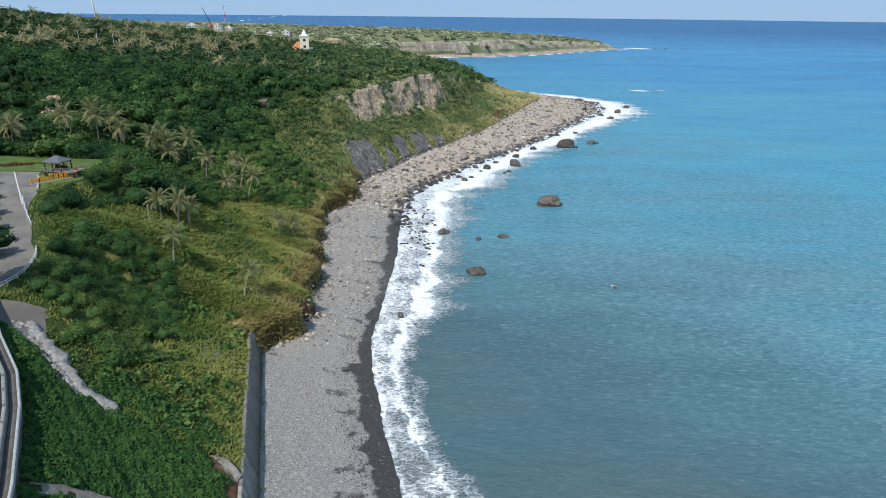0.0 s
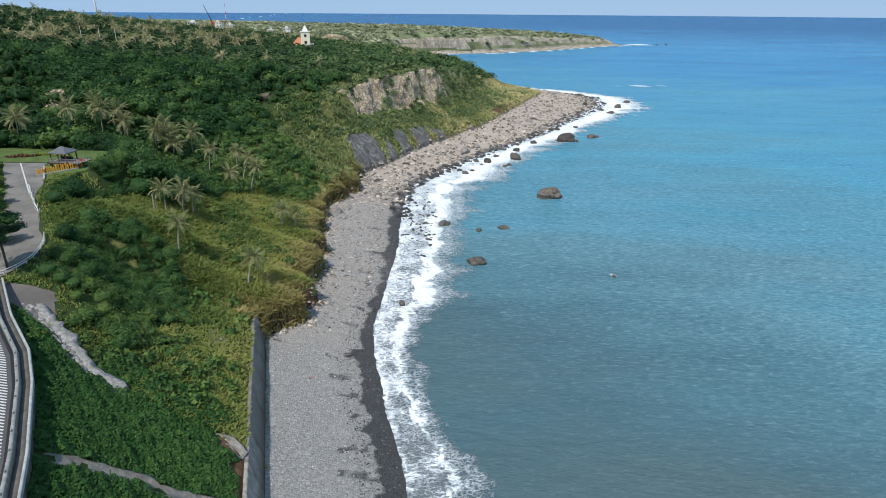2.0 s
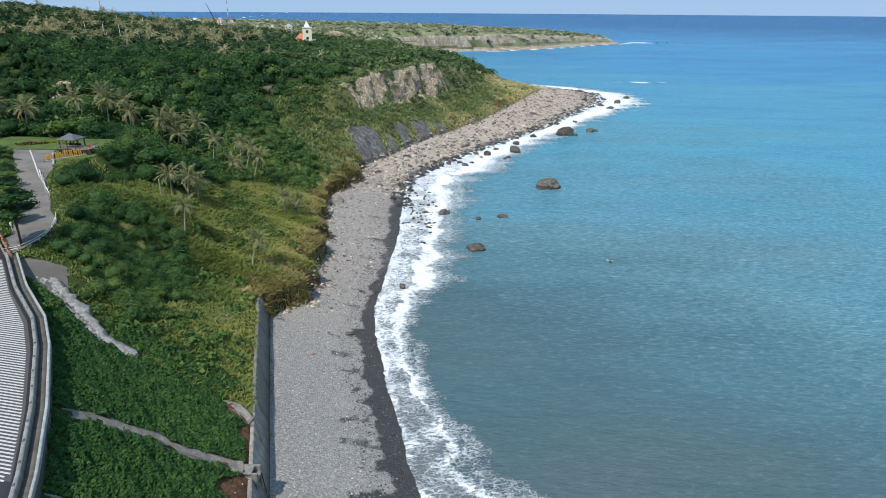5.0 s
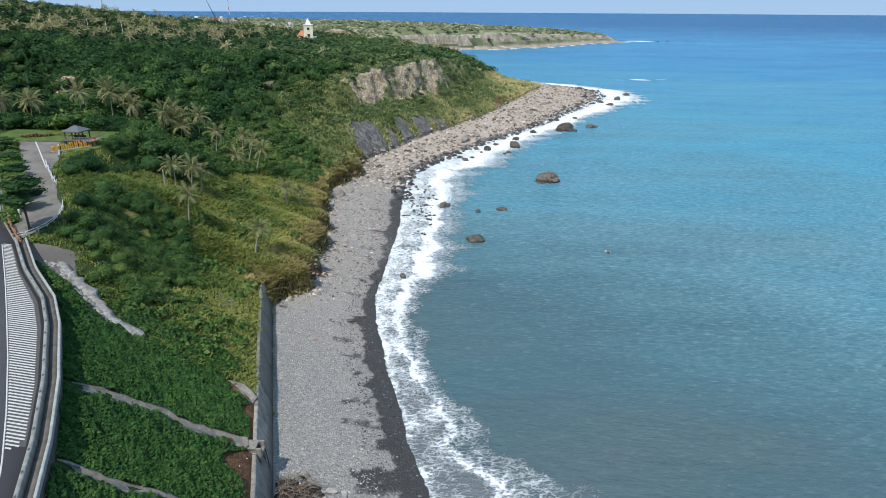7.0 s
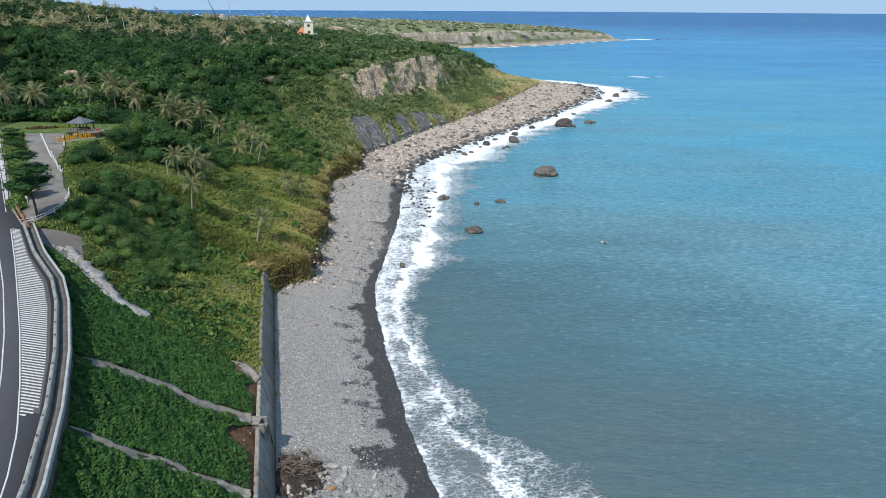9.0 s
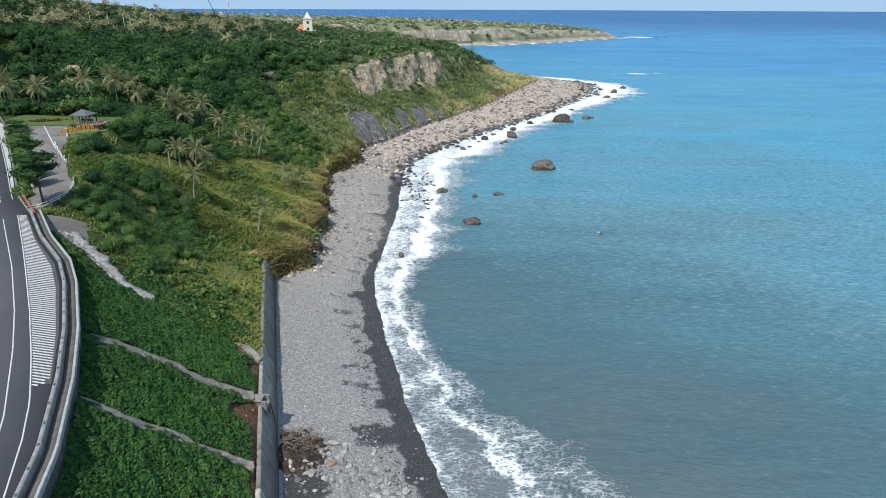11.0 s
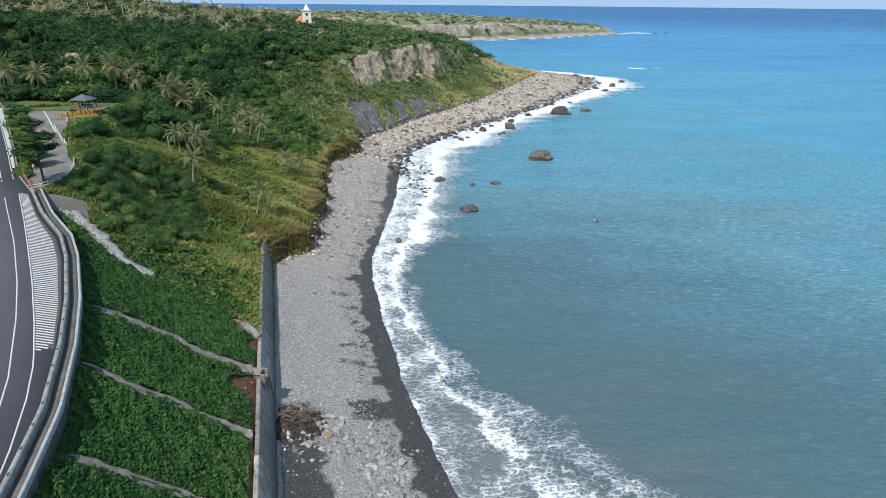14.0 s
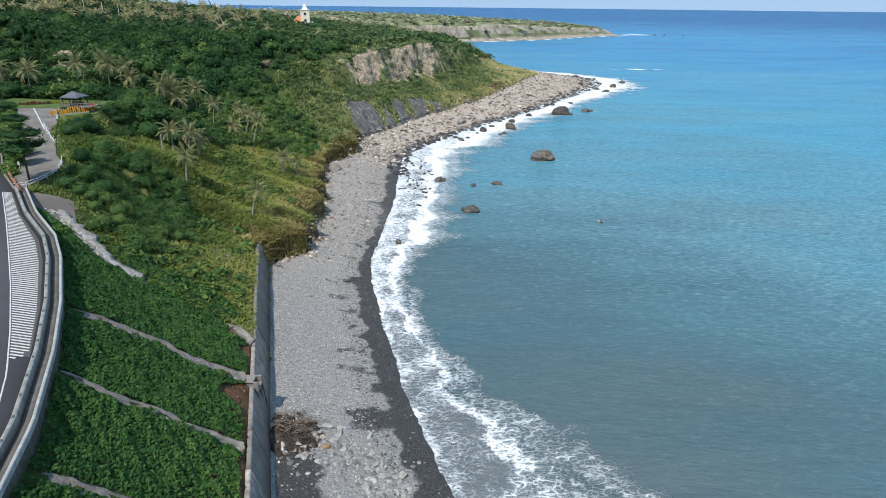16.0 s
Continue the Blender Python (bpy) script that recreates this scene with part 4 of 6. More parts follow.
def on_road(x, y):
    off = PARAPET(y) + np.interp(y, [190, 205], [2.6, 9.0]) - x
    return (off > 0) & (off < np.interp(y, [190, 205], [16.5, 21])) & (y < 244)


def open_yard(x, y):
    """The paved yard, the bare track below it and the lawn: nothing tall grows here."""
    r = np.interp(y, [88, 96, 101, 103, 110, 114, 118, 125, 133, 137, 150, 157, 172, 176], [-53.5, -55, -57.5, -63, -64.2, -66, -70, -75, -80, -79, -79, -82, -86, -110])
    return (y > 88) & (y < 176) & (x < r) & (x > PARAPET(y) + 0.6) | ((y > 150) & (y < 176) & (x < -84) & (x > -118))


def scatter(n, x0, x1, y0, y1):
    return rng.uniform(x0, x1, n), rng.uniform(y0, y1, n)


# where the main wood stops: above the reedy slope, and along the spur over the sunny bowl
WOOD_LOW = lambda x: np.interp(x, [-110, -78, -72, -66, -60, -52, -42, -34], [150, 150, 152, 166, 187, 195, 202, 207])
SPUR = line(196, -36, 204, -36, 211, -38, 221, -44, 231, -53, 247, -64, 257, -72, 265, -76, 292, -80)


def wooded(x, y):
    """How much of the ground is under trees and tall bushes, 0 to 1."""
    d = TOE(y) - x
    main = smooth(-4, 3, y - WOOD_LOW(x) + 3 * rough(x, y, 9)) * np.where(y < 292, smooth(1.0, -2.0, x - SPUR(y) + 1.2 * rough(x, y, 5)), 0)
    main = main * smooth(1, 4, d)
    up = smooth(268, 288, y) * smooth(0, 4, d - np.interp(y, [270, 290, 364, 376, 425, 462], [46, 34, 33, 24, 25, 36]) - 2 * rough(x, y, 9, 3.0))
    inland = smooth(-72, -80, x + 3 * rough(x, y, 8)) * smooth(118, 135, y)
    near = smooth(1.15, 0.85, np.hypot((x + 58.5 + 0.25 * (y - 113)) / 11.5, (y - 113) / 20.0) + 0.16 * rough(x, y, 6))
    left = smooth(16, 19, PARAPET(y) - x) * (y < 125)
    return np.maximum(np.maximum(np.maximum(main, up), np.maximum(inland, near)), left)


def ok_wood(x, y):
    return (rng.random(len(x)) < wooded(x, y)) & (np.hypot((x + 130) / 11, (y - 217) / 8) > 1) & ~on_road(x, y) & ~open_yard(x, y) & (x < TOE(y) - 1)


FULL_HEART = (8, (-28, 8, 36, 64, 89))
big = [crown_proto(125, 0.185, lumps=11, ragged=0.55, heart=FULL_HEART) for _ in range(8)]
small = [crown_proto(30, 0.38, lumps=6) for _ in range(6)]
tiny = [crown_proto(11, 0.52, lumps=6) for _ in range(5)]
far = [crown_proto(8, 0.75) for _ in range(5)]

# near woods: about 4 m crowns
x, y = scatter(3900, -210, 20, 88, 300)
k = ok_wood(x, y)
x, y = x[k], y[k]
r = rng.uniform(2.3, 5.2, len(x)) * np.where(TOE(y) - x < 40, 0.7, 1.0)
r *= np.where(y < 128, 0.8, 1.0)
xb, yb = scatter(420, -70, -42, 95, 131)
k = ok_wood(xb, yb)
x, y, r = np.r_[x, xb[k]], np.r_[y, yb[k]], np.r_[r, rng.uniform(1.3, 2.6, k.sum())]
xb, yb = scatter(1300, -85, -34, 165, 275)
xb, yb = np.r_[xb, rng.uniform(-166, -138, 150), rng.normal(-79.5, 1.6, 14)], np.r_[yb, rng.uniform(206, 246, 150), rng.normal(153.6, 1.5, 14)]
k = ok_wood(xb, yb)
k[-14:] = True
k[-164:-14] = (PARAPET(yb) + 3.0 < xb)[-164:-14]
x, y, r = np.r_[x, xb[k]], np.r_[y, yb[k]], np.r_[r, rng.uniform(1.4, 2.8, k.sum())]
near = (y < 178) & (x > -100)
fine = [crown_proto(400, 0.1, lumps=14, ragged=0.65, heart=FULL_HEART) for _ in range(6)]
xn, yn, rn = x[near], y[near], r[near]
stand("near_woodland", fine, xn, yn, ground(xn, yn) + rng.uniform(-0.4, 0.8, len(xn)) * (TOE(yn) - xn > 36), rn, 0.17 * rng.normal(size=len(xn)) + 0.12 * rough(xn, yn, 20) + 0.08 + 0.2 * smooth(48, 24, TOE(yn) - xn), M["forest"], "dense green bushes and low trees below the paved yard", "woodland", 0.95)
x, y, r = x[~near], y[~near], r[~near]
# tint falls off inland, painting in the shade of the hill
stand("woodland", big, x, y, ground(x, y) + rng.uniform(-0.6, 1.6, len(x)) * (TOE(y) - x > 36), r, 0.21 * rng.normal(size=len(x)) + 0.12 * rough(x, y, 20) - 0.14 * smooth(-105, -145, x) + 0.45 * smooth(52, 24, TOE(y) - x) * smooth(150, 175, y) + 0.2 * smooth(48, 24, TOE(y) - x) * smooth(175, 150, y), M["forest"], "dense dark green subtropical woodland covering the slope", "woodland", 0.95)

# far woods on the headland and the plateau
x, y = scatter(5800, -420, 90, 300, 620)
k = ok_wood(x, y)
x, y = x[k], y[k]
r = rng.uniform(2.8, 5.6, len(x))
# here too the lower tint inland is painted hill shade
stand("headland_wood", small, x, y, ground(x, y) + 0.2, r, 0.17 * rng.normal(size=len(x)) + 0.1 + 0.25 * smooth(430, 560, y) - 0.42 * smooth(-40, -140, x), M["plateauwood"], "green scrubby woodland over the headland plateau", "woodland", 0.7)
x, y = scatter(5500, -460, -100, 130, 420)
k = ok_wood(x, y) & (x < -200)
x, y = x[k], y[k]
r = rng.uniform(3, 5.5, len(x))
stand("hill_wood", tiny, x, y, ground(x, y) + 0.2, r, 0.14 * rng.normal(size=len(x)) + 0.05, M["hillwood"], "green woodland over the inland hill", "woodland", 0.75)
x, y = scatter(12500, -1100, 360, 620, 1450)
k = ((TOE(y) - x > 26) | ((TOE(y) - x > 5) & (rng.random(len(x)) < 0.5))) & (x > -0.75 * y)
x, y = x[k], y[k]
r = rng.uniform(3, 7.5, len(x))
stand("far_wood", far, x, y, ground(x, y), r, 0.15 * rng.normal(size=len(x)) + 0.2, M["farscrub"], "pale green scrub and palms on the distant headland", "woodland", 0.6)

# lighter bushes on the open slope
x, y = scatter(7500, -75, 80, 84, 520)
xb, yb = scatter(2200, -75, 70, 212, 430)
x, y = np.r_[x, xb], np.r_[y, yb]
d = TOE(y) - x
k = (d > 1.5) & (d < 46) & ~on_road(x, y) & ~open_yard(x, y) & (rough(x, y, 11, 2.5) + 0.6 * rough(x, y, 4, 1.0) > -0.05) & (wooded(x, y) < 0.5)
k &= ~slab_face(y, d) & ~((y > 285) & (y < 372) & (d > 23) & (d < 31) & (buttress(y) > -0.3))
x, y = x[k], y[k]
r = rng.uniform(0.8, 2.2, len(x))
shade = 0.2 * rng.normal(size=len(x)) - 0.12 + 0.15 * rough(x, y, 15)
k = y < 212
stand("scrub", small, x[k], y[k], ground(x[k], y[k]), r[k], shade[k], M["scrub"], "light green bushes on the open slope", "scrub", 0.8)
k = ~k
stand("bowl_scrub", small, x[k], y[k], ground(x[k], y[k]), r[k], shade[k], M["bowlscrub"], "pale green bushes on the sunny headland slope", "scrub", 0.8)


def blades(name, x, y, tall, tint, mat, label, per=9, wide=0.16, lean=0.45):
    n = len(x) * per
    cx, cy = np.repeat(x, per) + rng.normal(0, 0.35, n), np.repeat(y, per) + rng.normal(0, 0.35, n)
    z = ground(cx, cy)
    h = np.repeat(tall, per) * rng.uniform(0.55, 1.2, n)
    a = rng.uniform(0, 2 * np.pi, n)
    out = np.stack([np.cos(a), np.sin(a), 0 * a], 1)
    side = np.stack([-np.sin(a), np.cos(a), 0 * a], 1)
    p = np.stack([cx, cy, z - 0.1], 1)
    ln = rng.uniform(0.2, 1.0, n)[:, None] * lean
    mid = p + out * (h[:, None] * ln * 0.4) + np.array([0, 0, 1]) * (h * 0.65)[:, None]
    tip = p + out * (h[:, None] * ln * 1.2) + np.array([0, 0, 1]) * (h * (1 - 0.3 * ln[:, 0]))[:, None]
    w = wide * rng.uniform(0.6, 1.3, (n, 1))
    v = np.stack([p - side * w * 0.5, p + side * w * 0.5, mid + side * w, mid - side * w, tip], 1).reshape(-1, 3)
    i = np.arange(n)[:, None] * 5
    f = np.concatenate([i + np.array([[0, 1, 2]]), i + np.array([[0, 2, 3]]), i + np.array([[3, 2, 4]])])
    t = np.repeat(np.clip(np.repeat(tint, per) + rng.normal(0, 0.03, n), 0, 1), 5)
    me = mesh_np(name, v, f, [mat], None, {"tint": t})
    return tagged(new(name, me), label, "grass", kind="stuff")


def grassy(n, x0, x1, y0, y1, far):
    x, y = scatter(n, x0, x1, y0, y1)
    d = TOE(y) - x
    k = (d > 0.4) & (d < far) & ~on_road(x, y) & ~open_yard(x, y) & (wooded(x, y) < 0.97)
    k &= ~slab_face(y, d) & ~((y > 285) & (y < 372) & (d > 23) & (d < 32.5) & (buttress(y) > -0.3))
    k &= ~((y > 121) & (y < 243) & (d < 2.0 + 1.6 * rough(x, y, 6))) & ~((y > 386) & (y < 414) & (d < 6.5))
    k &= (y > np.interp(x, [-62, -56, -50, -46, -42, -31, -26], [97, 93.5, 88, 85.2, 84, 83.4, 82]))
    return x[k], y[k]


x, y = grassy(54000, -80, -20, 84, 215, 48)
dry = rough(x, y, 16, 0.6) * 0.34 + 0.1 * rough(x, y, 5, 2.0) + smooth(14, 2, TOE(y) - x) * 0.3 - 0.12
blades("reed_grass", x, y, rng.uniform(0.7, 1.5, len(x)) * np.where(y < 124, 0.55, 1.0), 0.37 - 0.2 * smooth(128, 118, y) + dry, M["grass"], "tall green and yellow reed grass over the slope", 4, 0.13, 1.2)
x, y = grassy(62000, -75, 90, 205, 510, 44)
dry = rough(x, y, 16, 0.6) * 0.42 + 0.12 * rough(x, y, 4, 2.0) + smooth(350, 460, y) * 0.4 + 0.3 * smooth(9, 2, TOE(y) - x) - 0.08 - 0.24 * smooth(320, 250, y)
blades("slope_grass", x, y, rng.uniform(1.0, 2.0, len(x)), 0.47 + dry, M["palegrass"], "yellow-green grass on the headland slope", 4, 0.24, 1.0)
# dry straw along the bluff's foot
x, y = scatter(16000, -50, 80, 119, 480)
d = TOE(y) - x
k = (d > 0.1) & (d < 5.5 + 4.5 * rough(x, y, 6)) & ~slab_face(y, d) & ((y > 245) | (d > 0.6))
x, y = x[k], y[k]
yb = np.r_[rng.uniform(120, 249, 5200), rng.uniform(121, 140, 600)]
db = 0.3 + np.abs(rng.normal(0, 2.6, 5800)) * (1 + 0.5 * rough(yb, yb, 7.0, 2.0))
kb = rough(yb + db, db, 8.0, 5.0) > -0.35
x, y = np.r_[x, (TOE(yb) - db)[kb]], np.r_[y, yb[kb]]
blades("dry_grass", x, y, rng.uniform(0.8, 1.8, len(x)), 0.38 + 0.3 * rough(x, y, 5, 3.0), M["drygrass"], "straw-coloured dry grass hanging over the bluff edge", 9, 0.13, 0.9)


# brush hanging over the cliff's brow and filling its gullies
y = rng.uniform(282, 436, 3000)
d = np.where(rng.random(3000) < 0.35, rng.normal(34, 0.9, 3000), rng.uniform(19, 35, 3000))
d = np.where((y > 374) & (rng.random(3000) < 0.35), rng.uniform(10, 20, 3000), d)
k = (d > 32.6) | (buttress(y) < -0.2) | (y > 359) | (d < 23.5 + 1.5 * rough(y, y, 5)) | (rng.random(3000) < 0.05)
y, d = y[k], d[k]
yb = rng.uniform(256, 372, 520)
db = np.interp(yb, [256, 300, 345, 372], [17, 15, 11, 9]) + np.abs(rng.normal(0, 2.6, 520)) * (1 + 0.6 * rough(yb, yb, 9.0, 3.0))
kb = rough(yb, db, 11.0, 1.0) > -0.3
y, d = np.r_[y, yb[kb]], np.r_[d, db[kb]]
x = TOE(y) - d
stand("cliff_brush", small, x, y, ground(x, y) - 0.3, rng.uniform(0.9, 2.3, len(x)), 0.2 * rng.normal(size=len(x)) + 0.1, M["headwood"], "green brush hanging over the pale cliff", "scrub", 0.8)


# blue-green reeds between the palms, and dark bushes over the terraces' end
x, y = scatter(900, -64, -36, 86, 182)
k = (np.hypot((x + 51 + 0.28 * (y - 152)) / 6.5, (y - 152) / 23) + 0.2 * rough(x, y, 6) < 1) | ((y < 101 + 3 * rough(x, y, 5)) & (x > -53) & (x < -37) & (y > np.interp(x, [-56, -50, -46, -42, -31], [94, 89, 86, 85, 84.5])))
x, y = x[k], y[k]
stand("slope_reeds", small, x, y, ground(x, y) - 0.15, rng.uniform(0.8, 1.8, len(x)), 0.12 * rng.normal(size=len(x)) + 0.16, M["forest"], "blue-green reeds and herbs in dense patches on the slope", "reeds", 0.9)
# brush above and below the bare scar of the spur
x, y = scatter(420, -92, -52, 250, 298)
k = (np.abs(y - 257 + 0.9 * (x + 68)) > 3.5 + 1.5 * rough(x, y, 4)) & (wooded(x, y) < 0.8)
x, y = x[k], y[k]
stand("spur_brush", small, x, y, ground(x, y) - 0.2, rng.uniform(1.0, 2.4, len(x)), 0.2 * rng.normal(size=len(x)) + 0.1, M["forest"], "dark green brush round a bare earth scar", "scrub", 0.9)


def near_gutter(x, y):
    m = np.zeros(len(x), bool)
    for g, wide in zip(GUTTERS, GUTTER_WIDTHS):
        g = np.array(g)[::-1]
        m |= (np.abs(y - np.interp(x, *g[np.argsort(g[:, 0])].T)) < 0.56 * wide + 0.26 * rough(x, y, 1.5)) & (x > g[:, 0].min() - 0.3) & (x < g[:, 0].max() + 1.5)
    return m


# creepers over the terraces
x, y = scatter(330000, -66, -4, 14, 102)
d = TOE(y) - x
soil = 0.9 + 0.7 * rough(x, y, 3.0, 1.0) + 3.2 * np.exp(-((y - 67.5) / 3.0) ** 2) + 2.2 * np.exp(-((y - 79) / 1.6) ** 2) + 1.4 * np.exp(-((y - 56.8) / 1.4) ** 2)
k = (d > np.maximum(soil + 0.9, 2.6)) & (x > PARAPET(y) + 1.9) & ~near_gutter(x, y)
edge = np.interp(x, [-62, -56, -50, -46, -42, -31, -26], [94, 91, 85.8, 83.2, 82.3, 82.0, 80.5])
k &= (y < edge) | ((y < edge + 9 + 4 * rough(x, y, 5)) & (x > -47) & (rng.random(len(x)) < 0.8) & (d > 5 + 3 * rough(x, y, 4, 2.0)))
x, y = x[k], y[k]
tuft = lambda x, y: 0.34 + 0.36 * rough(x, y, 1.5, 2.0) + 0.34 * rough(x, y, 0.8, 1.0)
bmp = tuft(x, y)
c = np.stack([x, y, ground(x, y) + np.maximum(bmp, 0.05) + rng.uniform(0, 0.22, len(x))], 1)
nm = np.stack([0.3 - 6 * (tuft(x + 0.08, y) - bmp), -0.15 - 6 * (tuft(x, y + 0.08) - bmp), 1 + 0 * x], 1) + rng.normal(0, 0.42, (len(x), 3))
# tint follows tuft height: painted highlights on the tops, painted shade in the hollows
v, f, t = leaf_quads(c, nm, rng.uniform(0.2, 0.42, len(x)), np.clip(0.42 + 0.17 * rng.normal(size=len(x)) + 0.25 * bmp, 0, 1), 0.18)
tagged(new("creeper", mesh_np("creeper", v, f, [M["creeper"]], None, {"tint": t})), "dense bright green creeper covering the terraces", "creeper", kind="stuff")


# ---- yard beside the road ----
def sheet(name, ys, left, right, cols, lift, mat, label, category):
    """A paved or mown surface between two lines, laid on the ground."""
    ys = np.asarray(ys, float)
    u = np.linspace(0, 1, cols)
    x = left(ys)[:, None] * (1 - u) + right(ys)[:, None] * u
    y = np.broadcast_to(ys[:, None], x.shape)
    z = np.maximum(ground(x, y), ground(x + 0.8, y)) + lift
    me = mesh_np(name, np.stack([x, y, z], -1).reshape(-1, 3), grid_faces(*x.shape), [mat], shade=True)
    return tagged(new(name, me), label, category, kind="structure")


M["lawn"] = plain("mown_lawn", (0.085, 0.125, 0.035), 0.95, 0.15, vary=0.35, scale=0.4)
M["track"] = mat_asphalt("gravel_track", (0.13, 0.117, 0.105), 0.6)
M["white"] = plain("white_paint", (0.7, 0.7, 0.68), 0.6, vary=0.2)
M["orange"] = plain("orange_paint", (0.85, 0.4, 0.05), 0.55, vary=0.2)
M["rust"] = plain("faded_orange", (0.4, 0.2, 0.13), 0.8, vary=0.4)
M["red"] = plain("red_paint", (0.5, 0.05, 0.04), 0.5)
M["roofgrey"] = plain("grey_roofing", (0.11, 0.12, 0.13), 0.6, vary=0.2)
M["timber"] = plain("grey_timber", (0.23, 0.21, 0.19), 0.85, vary=0.35)
M["darkwood"] = plain("dark_timber", (0.06, 0.05, 0.045), 0.8)
M["trunk"] = plain("tree_bark", (0.13, 0.105, 0.08), 0.9, vary=0.4)
M["stucco"] = plain("cream_stucco", (0.86, 0.79, 0.6), 0.8, vary=0.15)
M["pale"] = plain("white_render", (0.72, 0.7, 0.66), 0.8, vary=0.15)
M["tile"] = plain("terracotta_tile", (0.48, 0.19, 0.1), 0.8, vary=0.3)
M["glass"] = plain("dark_glass", (0.04, 0.05, 0.06), 0.15, 0.5)
M["wood"] = plain("bleached_driftwood", (0.19, 0.145, 0.11), 0.9, vary=0.65)
M["golden"] = leafy("yellow_shrub", (0.12, 0.14, 0.02), (0.3, 0.32, 0.04), (0.5, 0.46, 0.08))
M["russet"] = leafy("russet_shrub", (0.05, 0.02, 0.015), (0.12, 0.05, 0.03), (0.2, 0.09, 0.05))

YARD_R = line(99, -68.6, 101.5, -67.9, 105.5, -66.8, 109.6, -67.8, 113.5, -69, 118, -73, 125, -77.2, 133, -83.2, 137, -85.4, 144, -88, 150, -91.5, 156, -95.5, 160, -97.2)
YARD_L = lambda y: PARAPET(y) + np.interp(y, [99, 106, 112, 140, 160], [0.7, 0.9, 3.6, 5.5, 6.0])
sheet("yard", np.arange(99, 160.2, 0.75), YARD_L, YARD_R, 26, 0.12, M["lot"], "patched grey asphalt yard beside the road", "yard")
sheet("track", np.arange(88.6, 99.4, 0.6), lambda y: PARAPET(y) + 1.7, lambda y: np.interp(y, [88, 92, 95, 99.5], [-56.0, -56.4, -57.2, -59.2]) + 0.7 * rough(y, y, 1.5), 12, 0.1, M["track"], "bare gravel track below the yard", "track")
sheet("lawn", np.arange(160.4, 176, 1.0), lambda y: 0 * y - 119, line(160, -86, 176, -88), 24, 0.1, M["lawn"], "mown green lawn around a pavilion", "lawn")
sheet("verge", np.arange(146, 160.4, 1.0), lambda y: YARD_R(y) + 0.4, lambda y: np.maximum(YARD_R(y) + 4.0, np.interp(y, [146, 153, 160], [-86, -84, -85])), 12, 0.1, M["lawn"], "green grass bank below the orange sign", "lawn")


def ground_at(x, y):
    return float(ground(np.array([x]), np.array([y]))[0])


def bay_line():
    bm = bmesh.new()
    a, b = Vector((-103.2, 159.2, 0)), Vector((-86.3, 136.3, 0))
    s = (b - a).cross(Vector((0, 0, 1))).normalized() * 0.14
    for k in range(24):
        p, q = a.lerp(b, k / 24), a.lerp(b, (k + 1) / 24)
        c = []
        for v in (p - s, q - s, q + s, p + s):
            c.append(bm.verts.new((v.x, v.y, ground_at(v.x, v.y) + 0.2)))
        bm.faces.new(c)
    bmesh.ops.remove_doubles(bm, verts=bm.verts, dist=0.001)
    ob = part("bay_line", bm, M["paint"], None)
    tagged(ob, "white painted line across the asphalt yard", "road marking", kind="structure")
    k = thing("bay_kerb", "pale concrete kerb at the end of the parking bay", "kerb")
    path_bar("stone", [(-95.6, 156.2), (-91.8, 150.2), (-88.4, 144.6)], [(-0.2, -0.1), (-0.2, 0.22), (0.2, 0.22), (0.2, -0.1)], M["kerb"], k, 0.12)


bay_line()


def guard_rail(pts, label, height=0.75, rails=(0.35, 0.7), mat="white", gap=1.8, tilt=0.0):
    t = thing("guard_rail", label, "railing", "white railings of the yard")
    pts = [Vector((x, y, 0)) for x, y in pts]
    out, run = [], 0.0
    seg = [(b - a).length for a, b in zip(pts, pts[1:])]
    total = sum(seg)
    n = max(2, int(total / gap))
    for k in range(n + 1):
        s = total * k / n
        for a, b, l in zip(pts, pts[1:], seg):
            if s <= l + 1e-6:
                p = a.lerp(b, min(1, s / l))
                break
            s -= l
        out.append(Vector((p.x, p.y, ground_at(p.x, p.y) + 0.1)))
    for k, p in enumerate(out):
        bm = bmesh.new()
        lean = tilt * math.sin(k * 2.7)
        tube(bm, [p - Vector((0, 0, 0.3)), p + Vector((lean, lean * 0.6, height))], 0.06, 6)
        part("post", bm, M[mat], t)
    for h in rails:
        bm = bmesh.new()
        tube(bm, [p + Vector((tilt * 0.4 * math.sin(i * 1.9), 0, h)) for i, p in enumerate(out)], 0.05, 6)
        part("rail", bm, M[mat], t)
    return t


guard_rail([(-69.6, 100.2), (-68.0, 101.4), (-67.0, 103.4), (-66.7, 106), (-67.6, 109.4), (-68.9, 113.0), (-70.5, 115.6)], "curved white guard rail along the yard's edge")
guard_rail([(-88.6, 139.9), (-85.6, 135.8), (-83.4, 132.8), (-81.0, 129.8), (-79.2, 127.4), (-77.3, 125.2)], "broken white concrete railing leaning at the yard's edge", 0.95, (0.45, 0.9), "white", 1.4, 0.35)


